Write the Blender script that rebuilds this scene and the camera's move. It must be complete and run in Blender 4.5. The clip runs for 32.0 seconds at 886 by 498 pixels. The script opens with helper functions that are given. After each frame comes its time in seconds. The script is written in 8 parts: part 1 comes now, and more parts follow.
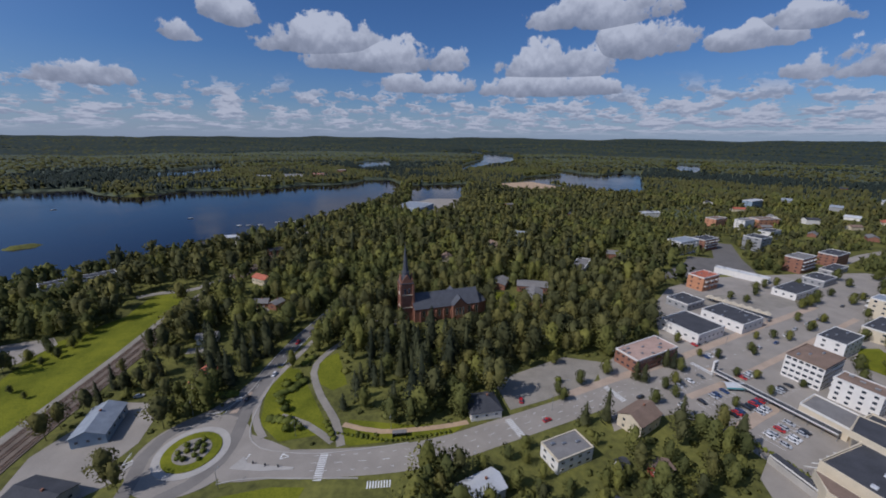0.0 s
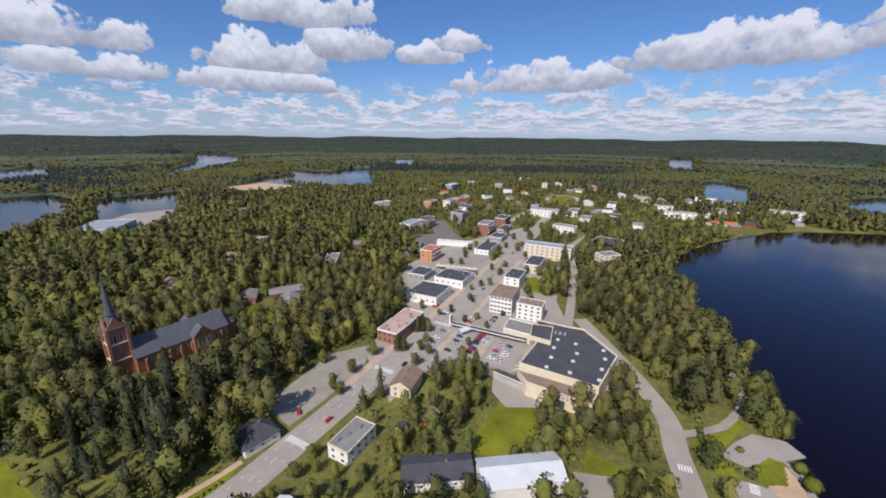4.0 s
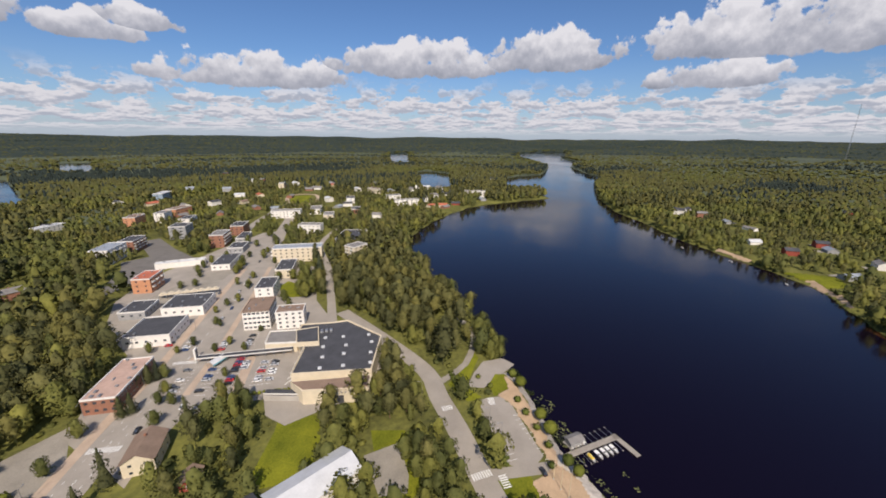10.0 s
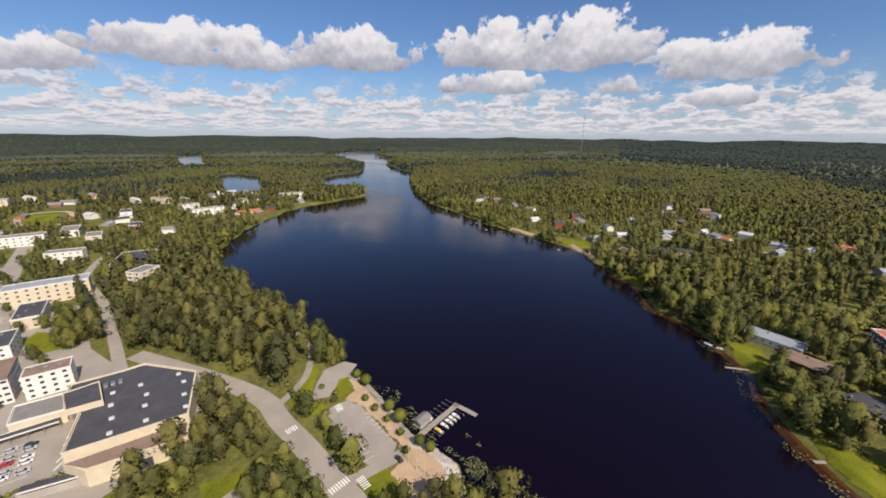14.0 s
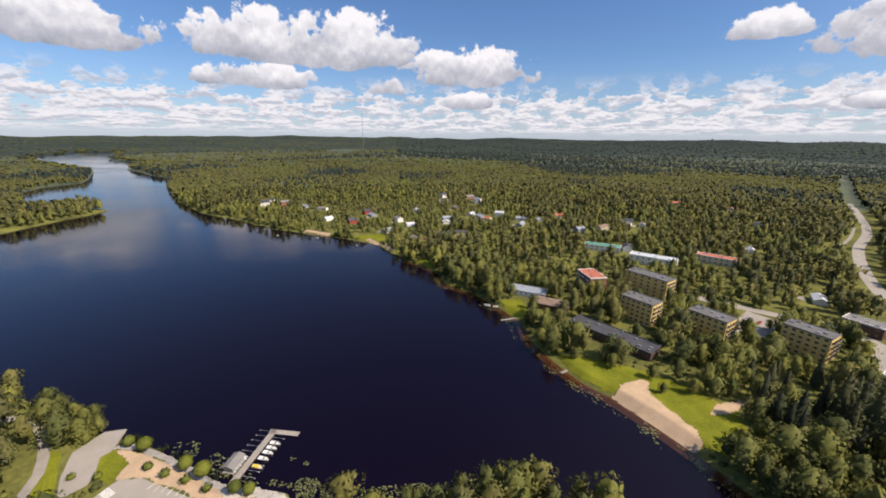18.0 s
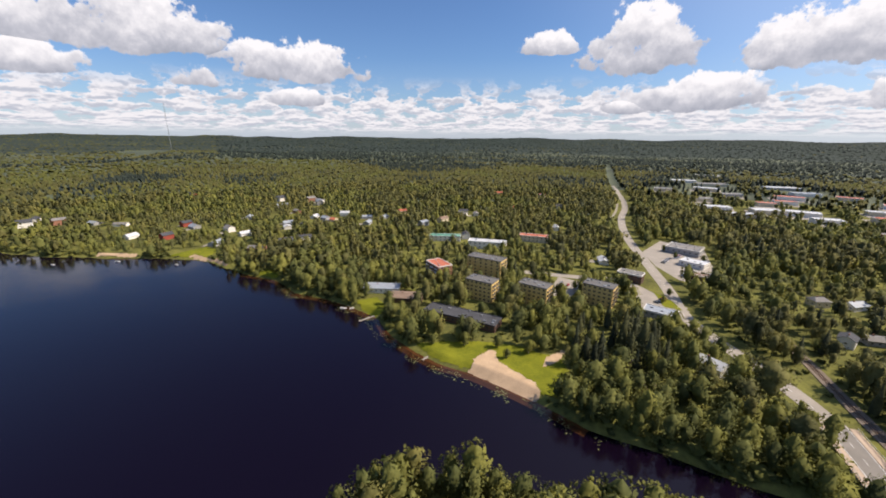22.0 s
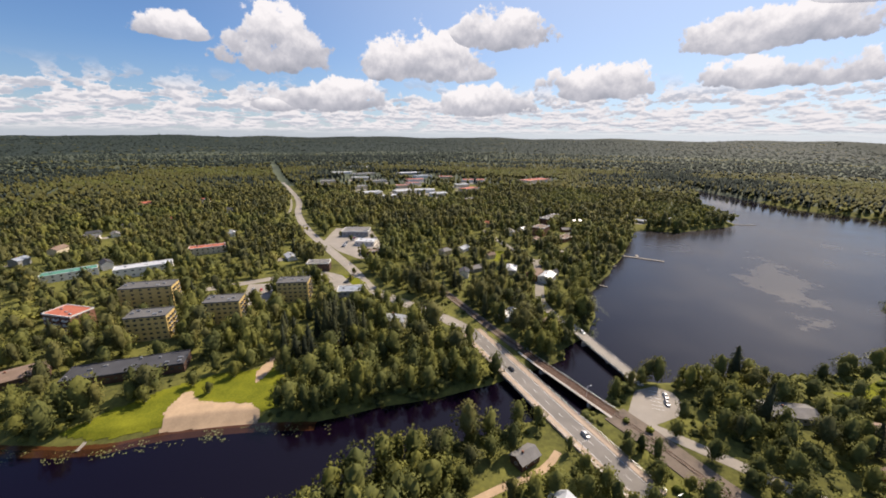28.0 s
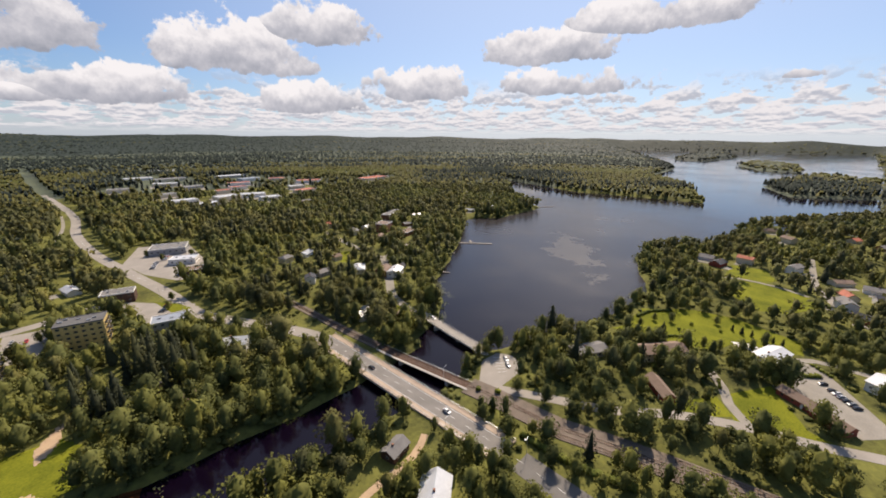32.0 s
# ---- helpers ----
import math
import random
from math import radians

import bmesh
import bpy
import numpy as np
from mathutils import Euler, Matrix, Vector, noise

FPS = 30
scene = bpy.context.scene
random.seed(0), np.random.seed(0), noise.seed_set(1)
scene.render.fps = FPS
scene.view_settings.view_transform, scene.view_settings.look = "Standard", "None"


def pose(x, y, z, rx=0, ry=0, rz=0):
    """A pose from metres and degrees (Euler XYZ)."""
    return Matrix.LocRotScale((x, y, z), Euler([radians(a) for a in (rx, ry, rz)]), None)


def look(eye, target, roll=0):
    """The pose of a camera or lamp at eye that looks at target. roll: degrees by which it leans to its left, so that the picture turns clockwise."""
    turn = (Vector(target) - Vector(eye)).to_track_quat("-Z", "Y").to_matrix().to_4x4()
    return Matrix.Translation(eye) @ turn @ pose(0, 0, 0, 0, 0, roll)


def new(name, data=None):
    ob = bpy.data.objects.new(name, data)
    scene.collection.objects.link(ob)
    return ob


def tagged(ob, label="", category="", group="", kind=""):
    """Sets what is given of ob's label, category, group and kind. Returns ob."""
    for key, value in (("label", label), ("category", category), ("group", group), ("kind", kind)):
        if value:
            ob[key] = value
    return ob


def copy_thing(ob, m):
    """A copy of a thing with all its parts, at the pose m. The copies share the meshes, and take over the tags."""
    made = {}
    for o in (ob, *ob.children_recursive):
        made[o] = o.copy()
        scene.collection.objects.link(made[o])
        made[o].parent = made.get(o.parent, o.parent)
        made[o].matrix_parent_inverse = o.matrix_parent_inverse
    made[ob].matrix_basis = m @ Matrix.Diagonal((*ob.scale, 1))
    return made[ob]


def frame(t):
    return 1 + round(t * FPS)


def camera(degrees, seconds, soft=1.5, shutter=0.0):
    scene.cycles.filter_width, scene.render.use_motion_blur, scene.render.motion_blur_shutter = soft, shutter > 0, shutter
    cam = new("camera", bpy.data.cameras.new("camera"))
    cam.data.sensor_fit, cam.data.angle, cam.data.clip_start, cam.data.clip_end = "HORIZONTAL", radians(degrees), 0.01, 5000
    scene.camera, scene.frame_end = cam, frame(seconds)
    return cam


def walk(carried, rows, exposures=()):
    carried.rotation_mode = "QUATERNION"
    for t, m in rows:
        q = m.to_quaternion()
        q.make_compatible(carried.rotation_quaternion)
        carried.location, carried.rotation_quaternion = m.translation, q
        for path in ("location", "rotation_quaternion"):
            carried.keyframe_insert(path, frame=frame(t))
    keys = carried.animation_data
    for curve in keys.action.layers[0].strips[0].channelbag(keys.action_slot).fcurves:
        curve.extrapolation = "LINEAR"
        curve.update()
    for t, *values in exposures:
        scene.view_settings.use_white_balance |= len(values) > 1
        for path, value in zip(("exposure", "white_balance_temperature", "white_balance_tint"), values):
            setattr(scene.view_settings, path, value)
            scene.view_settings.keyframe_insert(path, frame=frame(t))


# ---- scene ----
cam = camera(98.46, 32.0, soft=1.85)
H = 120.0
TURN = [
    (0.0, 73.55, -0.52, 0.00),
    (0.5, 73.56, -0.51, -3.07),
    (1.0, 73.56, -0.51, -6.70),
    (1.5, 73.56, -0.51, -11.19),
    (2.0, 73.57, -0.51, -16.46),
    (2.5, 73.56, -0.50, -22.03),
    (3.0, 73.55, -0.50, -27.81),
    (3.5, 73.55, -0.50, -33.32),
    (5.5, 73.56, -0.52, -49.11),
    (6.0, 73.56, -0.52, -53.23),
    (6.5, 73.56, -0.52, -56.97),
    (7.0, 73.55, -0.51, -60.38),
    (7.5, 73.55, -0.51, -63.19),
    (8.0, 73.55, -0.51, -65.55),
    (8.5, 73.56, -0.51, -67.82),
    (9.0, 73.56, -0.51, -70.14),
    (9.5, 73.56, -0.51, -72.71),
    (10.0, 73.56, -0.51, -75.53),
    (10.5, 73.55, -0.51, -78.50),
    (11.0, 73.55, -0.52, -81.49),
    (11.5, 73.55, -0.52, -84.45),
    (12.0, 73.54, -0.52, -87.51),
    (12.5, 73.54, -0.53, -90.77),
    (13.0, 73.55, -0.52, -94.44),
    (13.5, 73.55, -0.51, -98.19),
    (14.0, 73.55, -0.51, -101.98),
    (14.5, 73.56, -0.50, -106.05),
    (16.5, 73.56, -0.51, -121.10),
    (17.0, 73.56, -0.51, -124.88),
    (17.5, 73.57, -0.52, -128.74),
    (18.0, 73.56, -0.52, -132.69),
    (18.5, 73.56, -0.52, -136.46),
    (19.0, 73.55, -0.52, -139.35),
    (19.5, 73.54, -0.53, -141.46),
    (20.0, 73.54, -0.52, -143.52),
    (20.5, 73.55, -0.53, -145.79),
    (21.0, 73.55, -0.52, -148.41),
    (21.5, 73.55, -0.52, -151.84),
    (22.0, 73.55, -0.52, -155.82),
    (22.5, 73.55, -0.51, -159.62),
    (23.0, 73.54, -0.51, -163.12),
    (23.5, 73.54, -0.52, -166.44),
    (24.0, 73.54, -0.52, -169.79),
    (24.5, 73.54, -0.52, -173.43),
    (25.0, 73.53, -0.53, -177.44),
    (25.5, 73.52, -0.53, -181.55),
    (27.5, 73.54, -0.53, -198.31),
    (28.0, 73.55, -0.52, -202.29),
    (28.5, 73.56, -0.51, -205.89),
    (29.0, 73.54, -0.51, -208.99),
    (29.5, 73.52, -0.51, -212.25),
    (30.0, 73.51, -0.51, -215.55),
    (30.5, 73.49, -0.51, -218.47),
    (31.0, 73.49, -0.50, -220.95),
    (31.5, 73.50, -0.50, -223.49),
    (32.0, 73.49, -0.49, -226.01),
]
walk(cam, [(t, pose(0, 0, H, rx, ry, rz)) for t, rx, ry, rz in TURN], [(0, -0.68, 5400, 17), (0.5, -0.35, 5400, 17), (1, -0.05, 5400, 17), (3, 0.0, 5600, 17), (6, 0.04, 6100, 17), (9, 0.02, 6300, 16), (13, 0.08, 6500, 16), (19, 0.38, 6500, 16), (24, 0.4, 6600, 16), (28, 0.33, 6650, 16), (32, 0.28, 6700, 16)])

# ---- sky and sun ----
SUN_AZ, SUN_EL = 246.0, 46.0          # degrees clockwise from +y, above the horizon
WATER_Z = -3.0


def node(nt, kind, *ins, operation=None, rotation_type=None, interpolation_type=None, noise_dimensions=None):
    n = nt.nodes.new(kind)
    if operation:
        n.operation = operation
    if rotation_type:
        n.rotation_type = rotation_type
    if interpolation_type:
        n.interpolation_type = interpolation_type
    if noise_dimensions:
        n.noise_dimensions = noise_dimensions
    for i, v in enumerate(ins):
        if v is None:
            continue
        if isinstance(v, bpy.types.NodeSocket):
            nt.links.new(v, n.inputs[i])
        else:
            n.inputs[i].default_value = v
    return n


def calc(nt, op, *ins):
    return node(nt, "ShaderNodeMath", *ins, operation=op).outputs[0]


def ramp(nt, fac, *stops):
    n = node(nt, "ShaderNodeValToRGB", fac)
    e = n.color_ramp.elements
    while len(e) < len(stops):
        e.new(0.5)
    for el, (p, c) in zip(e, stops):
        el.position, el.color = p, (*c, 1)
    return n.outputs[0]


def mix(nt, fac, a, b, mode="MIX"):
    n = nt.nodes.new("ShaderNodeMix")
    n.data_type, n.blend_type = "RGBA", mode
    for i, v in ((0, fac), (6, a), (7, b)):
        if isinstance(v, bpy.types.NodeSocket):
            nt.links.new(v, n.inputs[i])
        else:
            n.inputs[i].default_value = v if i == 0 else (*v, 1) if len(v) == 3 else v
    return n.outputs[2]


def smooth(nt, v, lo, hi):
    n = node(nt, "ShaderNodeMapRange", v, lo, hi, 0.0, 1.0, interpolation_type="SMOOTHSTEP")
    return n.outputs[0]


def noise_tex(nt, vec, scale, detail=3.0, rough=0.55, dims="3D"):
    n = node(nt, "ShaderNodeTexNoise", noise_dimensions=dims)
    if vec is not None:
        nt.links.new(vec, n.inputs["Vector"])
    n.inputs["Scale"].default_value, n.inputs["Detail"].default_value, n.inputs["Roughness"].default_value = scale, detail, rough
    return n.outputs[0]


world = bpy.data.worlds.new("sky")
scene.world = world
world.use_nodes = True
wt = world.node_tree
wt.nodes.clear()
sky = wt.nodes.new("ShaderNodeTexSky")
sky.sky_type, sky.sun_disc = "NISHITA", False
sky.sun_elevation, sky.sun_rotation = radians(SUN_EL), radians(SUN_AZ)
sky.altitude, sky.air_density, sky.dust_density, sky.ozone_density = 100, 1.0, 0.6, 2.5

direction = wt.nodes.new("ShaderNodeTexCoord").outputs["Generated"]
spin = node(wt, "ShaderNodeVectorRotate", direction, rotation_type="Z_AXIS")
spin.inputs["Angle"].default_value = radians(113)
turned = spin.outputs[0]
sep = node(wt, "ShaderNodeSeparateXYZ", turned)
azim = calc(wt, "ADD", calc(wt, "MULTIPLY", calc(wt, "ARCTAN2", sep.outputs[0], sep.outputs[1]), 57.2958), 113.0)
elev = calc(wt, "MULTIPLY", calc(wt, "ARCSINE", sep.outputs[2]), 57.2958)
puff = noise_tex(wt, direction, 13.0, 6.0, 0.6)
fine = noise_tex(wt, direction, 42.0, 5.0, 0.6)
ragged = calc(wt, "ADD", calc(wt, "MULTIPLY", calc(wt, "SUBTRACT", puff, 0.48), 4.2), calc(wt, "MULTIPLY", calc(wt, "SUBTRACT", fine, 0.5), 1.2))

best, lift = None, None


def cloud(az, el, half, high):
    """A cumulus with a flat base at elevation el, its middle at az, in degrees."""
    global best, lift
    u = calc(wt, "DIVIDE", calc(wt, "SUBTRACT", azim, az), half)
    v = calc(wt, "DIVIDE", calc(wt, "SUBTRACT", elev, el + 0.22 * high), high)
    low = calc(wt, "MULTIPLY", calc(wt, "MINIMUM", v, 0.0), 4.2)
    w = calc(wt, "ADD", calc(wt, "MULTIPLY", calc(wt, "MAXIMUM", v, 0.0), 1.25), low)
    body = calc(wt, "SUBTRACT", 1.0, calc(wt, "ADD", calc(wt, "MULTIPLY", u, u), calc(wt, "MULTIPLY", w, w)))
    if best is None:
        best, lift = body, v
    else:
        nearer = calc(wt, "GREATER_THAN", body, best)
        lift = calc(wt, "ADD", lift, calc(wt, "MULTIPLY", nearer, calc(wt, "SUBTRACT", v, lift)))
        best = calc(wt, "MAXIMUM", best, body)


cloud(-15, 9.8, 8.9, 4.7)
cloud(-9, 8.2, 10.7, 4.4)
cloud(-3, 5.7, 7.2, 2.5)
cloud(-26, 12.3, 3.8, 3.1)
cloud(-32, 10.1, 2.8, 2.2)
cloud(-41, 4.8, 5.2, 2.4)
cloud(16, 7.4, 7.8, 4.6)
cloud(20, 12.9, 8.3, 3.8)
cloud(25, 9.2, 5.9, 4.8)
cloud(36, 9.3, 4.7, 2.6)
cloud(40, 10.7, 3.7, 2.5)
cloud(15, 5.3, 9.1, 2.9)
cloud(52, 5.8, 10.4, 3.9)
cloud(71, 7.7, 11.2, 4.5)
cloud(90, 8.3, 8.7, 5.1)
cloud(109, 8.6, 7.6, 5.6)
cloud(108, 5.7, 6.5, 3.2)
cloud(118, 8.6, 10.3, 5.9)
cloud(136, 6.6, 9.1, 4.7)
cloud(125, 5.4, 3.0, 2.6)
cloud(136, 3.7, 3.9, 2.0)
cloud(170, 10.3, 4.5, 2.4)
cloud(180, 3.0, 3.2, 2.0)
cloud(181, 7.6, 7.0, 7.4)
cloud(200, 7.2, 8.4, 6.0)
cloud(186, 3.1, 9.3, 4.0)
cloud(210, 11.0, 7.2, 5.2)
cloud(208, 2.8, 7.2, 3.5)
cloud(240, 9.2, 8.3, 4.8)
cloud(223, 4.8, 6.8, 4.4)
cloud(252, 12.2, 12.0, 3.9)
cloud(244, 5.4, 9.5, 3.3)
cloud(267, 6.1, 2.0, 1.1)
heap = calc(wt, "ADD", calc(wt, "MAXIMUM", best, -2.5), ragged)
near_mask = smooth(wt, heap, 0.0, 0.30)
# the far field of small cumulus, seen edge-on towards the horizon
rows = calc(wt, "MULTIPLY", calc(wt, "LOGARITHM", calc(wt, "ADD", calc(wt, "MAXIMUM", elev, 0.0), 0.9), 2.718), 1.15)
flatten = node(wt, "ShaderNodeCombineXYZ", calc(wt, "MULTIPLY", azim, 0.098), rows, 0.0).outputs[0]
under = node(wt, "ShaderNodeCombineXYZ", calc(wt, "MULTIPLY", azim, 0.098), calc(wt, "SUBTRACT", rows, 0.085), 0.0).outputs[0]
field = noise_tex(wt, flatten, 3.1, 6.0, 0.62)
field_under = noise_tex(wt, under, 3.1, 3.0, 0.55)
field_bias = ramp(wt, calc(wt, "DIVIDE", elev, 20.0), (0.0, (0.10, 0.10, 0.10)), (0.20, (0.085, 0.085, 0.085)), (0.36, (0.0, 0.0, 0.0)), (0.5, (-0.2, -0.2, -0.2)))
thin = calc(wt, "MULTIPLY", calc(wt, "SUBTRACT", smooth(wt, azim, -10.0, 60.0), 1.0), 0.05)
field_d = calc(wt, "ADD", calc(wt, "ADD", field, field_bias), thin)
far_mask = calc(wt, "MULTIPLY", smooth(wt, field_d, 0.51, 0.57), smooth(wt, elev, 0.0, 1.2))
far_mask = calc(wt, "MULTIPLY", far_mask, calc(wt, "SUBTRACT", 1.0, smooth(wt, elev, 4.5, 8.0)))
# white tops, grey flat bases
low_puff = noise_tex(wt, node(wt, "ShaderNodeVectorMath", direction, (0.0, 0.0, -0.014), operation="ADD").outputs[0], 13.0, 6.0, 0.6)
relief = calc(wt, "MULTIPLY", calc(wt, "SUBTRACT", low_puff, puff), 1.7)
tone = calc(wt, "ADD", calc(wt, "ADD", calc(wt, "MULTIPLY", lift, 0.70), relief), calc(wt, "MULTIPLY", calc(wt, "SUBTRACT", puff, 0.5), 0.7))
near_col = ramp(wt, calc(wt, "ADD", tone, 0.32), (0.0, (3.3, 3.6, 4.2)), (0.35, (5.3, 5.5, 6.0)), (0.75, (9.2, 9.2, 9.2)))
far_tone = calc(wt, "ADD", calc(wt, "MULTIPLY", calc(wt, "SUBTRACT", field_under, field), 3.2), noise_tex(wt, flatten, 11.0, 4.0, 0.6))
far_col = ramp(wt, far_tone, (0.18, (5.0, 5.4, 6.1)), (0.62, (8.4, 8.4, 8.5)))
white_haze = ramp(wt, calc(wt, "DIVIDE", elev, 20.0), (0.0, (0.55, 0.55, 0.55)), (0.22, (0.10, 0.10, 0.10)), (0.5, (0.0, 0.0, 0.0)))
blue = mix(wt, 1.0, sky.outputs[0], (0.70, 0.92, 1.16), "MULTIPLY")
# the sky pales towards the sun
sun_way = (math.sin(radians(SUN_AZ)) * math.cos(radians(SUN_EL)), math.cos(radians(SUN_AZ)) * math.cos(radians(SUN_EL)), math.sin(radians(SUN_EL)))
toward = node(wt, "ShaderNodeVectorMath", direction, sun_way, operation="DOT_PRODUCT").outputs["Value"]
blue = mix(wt, calc(wt, "MULTIPLY", smooth(wt, toward, 0.25, 0.98), 0.5), blue, (7.4, 8.5, 9.8))
air = mix(wt, white_haze, blue, (6.6, 7.2, 8.2))
air = mix(wt, far_mask, air, far_col)
air = mix(wt, near_mask, air, near_col)
bg = node(wt, "ShaderNodeBackground", air, 0.081)
wo = wt.nodes.new("ShaderNodeOutputWorld")
wt.links.new(bg.outputs[0], wo.inputs[0])

sun_data = bpy.data.lights.new("sun", "SUN")
sun_data.energy, sun_data.angle, sun_data.color = 5.0, radians(0.53), (1.0, 0.89, 0.72)
sun = new("sun", sun_data)
sa, se = radians(SUN_AZ), radians(SUN_EL)
sun.matrix_world = look((math.sin(sa) * math.cos(se) * 900, math.cos(sa) * math.cos(se) * 900, math.sin(se) * 900), (0, 0, 0))

# ---- materials ----


def material(name, color, rough=0.8, vary=0.25, scale=0.3, fine_scale=4.0, bump=0.0, metal=0.0, dark=None, island=0.0, spec=0.35, random=0.0, bump_scale=None):
    """A surface whose colour wanders at two scales, with grain and relief."""
    m = bpy.data.materials.new(name)
    m.use_nodes = True
    nt = m.node_tree
    p = nt.nodes["Principled BSDF"]
    pos = nt.nodes.new("ShaderNodeTexCoord").outputs["Object"]
    geo = nt.nodes.new("ShaderNodeNewGeometry")
    where = geo.outputs["Position"]
    big = noise_tex(nt, where, scale, 3.0, 0.6)
    small = noise_tex(nt, where, fine_scale, 3.0, 0.6)
    both = calc(nt, "ADD", calc(nt, "MULTIPLY", big, 0.6), calc(nt, "MULTIPLY", small, 0.4))
    lo = dark or tuple(c * (1 - vary) for c in color)
    hi = tuple(min(1, c * (1 + vary)) for c in color)
    col = ramp(nt, both, (0.34, lo), (0.66, hi))
    if island:
        r = geo.outputs["Random Per Island"]
        col = mix(nt, 1.0, col, ramp(nt, r, (0.0, (1 - island,) * 3), (1.0, (1 + island * 0.6,) * 3)), "MULTIPLY")
    if random:
        r = nt.nodes.new("ShaderNodeObjectInfo").outputs["Random"]
        col = mix(nt, 1.0, col, ramp(nt, r, (0.0, (1 - random,) * 3), (1.0, (1 + random,) * 3)), "MULTIPLY")
    nt.links.new(col, p.inputs["Base Color"])
    p.inputs["Roughness"].default_value, p.inputs["Metallic"].default_value = rough, metal
    p.inputs["Specular IOR Level"].default_value = spec
    if bump:
        b = nt.nodes.new("ShaderNodeBump")
        b.inputs["Strength"].default_value, b.inputs["Distance"].default_value = bump, 0.2
        nt.links.new(noise_tex(nt, where, bump_scale or fine_scale, 4.0, 0.6), b.inputs["Height"])
        nt.links.new(b.outputs[0], p.inputs["Normal"])
    return m


def foliage(name, color, dark, island=0.18, translucent=0.36):
    m = material(name, color, rough=0.75, scale=0.12, fine_scale=0.7, dark=dark, island=island, spec=0.12)
    nt = m.node_tree
    p = nt.nodes["Principled BSDF"]
    # every tree has its own tone
    tone = nt.nodes.new("ShaderNodeAttribute")
    tone.attribute_name = "tone"
    own = calc(nt, "ADD", tone.outputs["Fac"], calc(nt, "MULTIPLY", calc(nt, "LESS_THAN", tone.outputs["Fac"], 0.001), nt.nodes.new("ShaderNodeObjectInfo").outputs["Random"]))
    src = mix(nt, 1.0, p.inputs["Base Color"].links[0].from_socket, ramp(nt, own, (0.0, (0.58, 0.63, 0.72)), (0.45, (0.96, 0.98, 1.0)), (1.0, (1.42, 1.34, 1.05))), "MULTIPLY")
    nt.links.new(src, p.inputs["Base Color"])
    tr = node(nt, "ShaderNodeBsdfTranslucent", src)
    ms = node(nt, "ShaderNodeMixShader", translucent, p.outputs[0], tr.outputs[0])
    nt.links.new(ms.outputs[0], nt.nodes["Material Output"].inputs[0])
    return m


M = {}
M["floor"] = material("forest_floor", (0.152, 0.150, 0.038), 0.95, scale=0.035, fine_scale=0.4, dark=(0.055, 0.058, 0.022), bump=0.6, spec=0.08)
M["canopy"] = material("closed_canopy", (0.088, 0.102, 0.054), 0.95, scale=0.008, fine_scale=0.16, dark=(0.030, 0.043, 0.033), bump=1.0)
M["lawn"] = material("lawn", (0.174, 0.178, 0.015), 0.95, scale=0.06, fine_scale=1.2, dark=(0.082, 0.098, 0.010), bump=0.5, spec=0.08)
M["reed"] = foliage("reeds", (0.13, 0.16, 0.03), (0.07, 0.10, 0.02))
M["asphalt"] = material("asphalt", (0.300, 0.270, 0.232), 0.9, 0.16, 0.08, 2.5, bump=0.08)
M["asphalt_dark"] = material("asphalt_dark", (0.150, 0.140, 0.128), 0.9, 0.2, 0.1, 2.5, bump=0.08)
M["asphalt_mid"] = material("asphalt_mid", (0.205, 0.188, 0.168), 0.9, 0.18, 0.1, 2.5, bump=0.08)
M["paving"] = material("paving", (0.42, 0.325, 0.245), 0.9, 0.16, 0.12, 2.0, bump=0.08)
M["gravel"] = material("gravel", (0.27, 0.245, 0.205), 0.95, 0.22, 0.1, 1.6, bump=0.2)
M["sand"] = material("sand", (0.44, 0.315, 0.20), 0.95, 0.18, 0.12, 1.5, bump=0.15)
M["stone"] = material("shore_stone", (0.42, 0.38, 0.33), 0.9, 0.3, 0.4, 3.0, random=0.25)
M["paint"] = material("road_paint", (0.72, 0.72, 0.70), 0.7, 0.15, 0.5, 5.0)
M["concrete"] = material("concrete", (0.40, 0.375, 0.34), 0.85, 0.16, 0.15, 2.0)
M["pine"] = foliage("pine_needles", (0.138, 0.131, 0.047), (0.076, 0.078, 0.029), translucent=0.28)
M["spruce"] = foliage("spruce_needles", (0.075, 0.080, 0.040), (0.041, 0.048, 0.026), translucent=0.28)
# darker, bluer copy of spruce: distance haze and cloud shade put into the colour
M["hazed_fir"] = foliage("hazed_fir_needles", (0.044, 0.058, 0.049), (0.027, 0.038, 0.034), translucent=0.3)
M["birch"] = foliage("birch_leaves", (0.146, 0.148, 0.043), (0.083, 0.092, 0.027), translucent=0.28)
M["bush"] = foliage("bush_leaves", (0.175, 0.195, 0.042), (0.100, 0.122, 0.026))
M["lily"] = material("lily_leaves", (0.16, 0.17, 0.06), 0.5, 0.25, 0.5, 2.0)
M["shallow"] = material("shallow_water", (0.070, 0.029, 0.011), 0.18, 0.2, 0.2, 1.2)
M["shallow_deep"] = material("brown_water", (0.040, 0.017, 0.008), 0.16, 0.2, 0.2, 1.2)
M["bark"] = material("bark", (0.16, 0.10, 0.065), 0.95, 0.35, 0.8, 6.0)
M["birch_bark"] = material("birch_bark", (0.48, 0.46, 0.42), 0.9, 0.4, 1.2, 6.0)

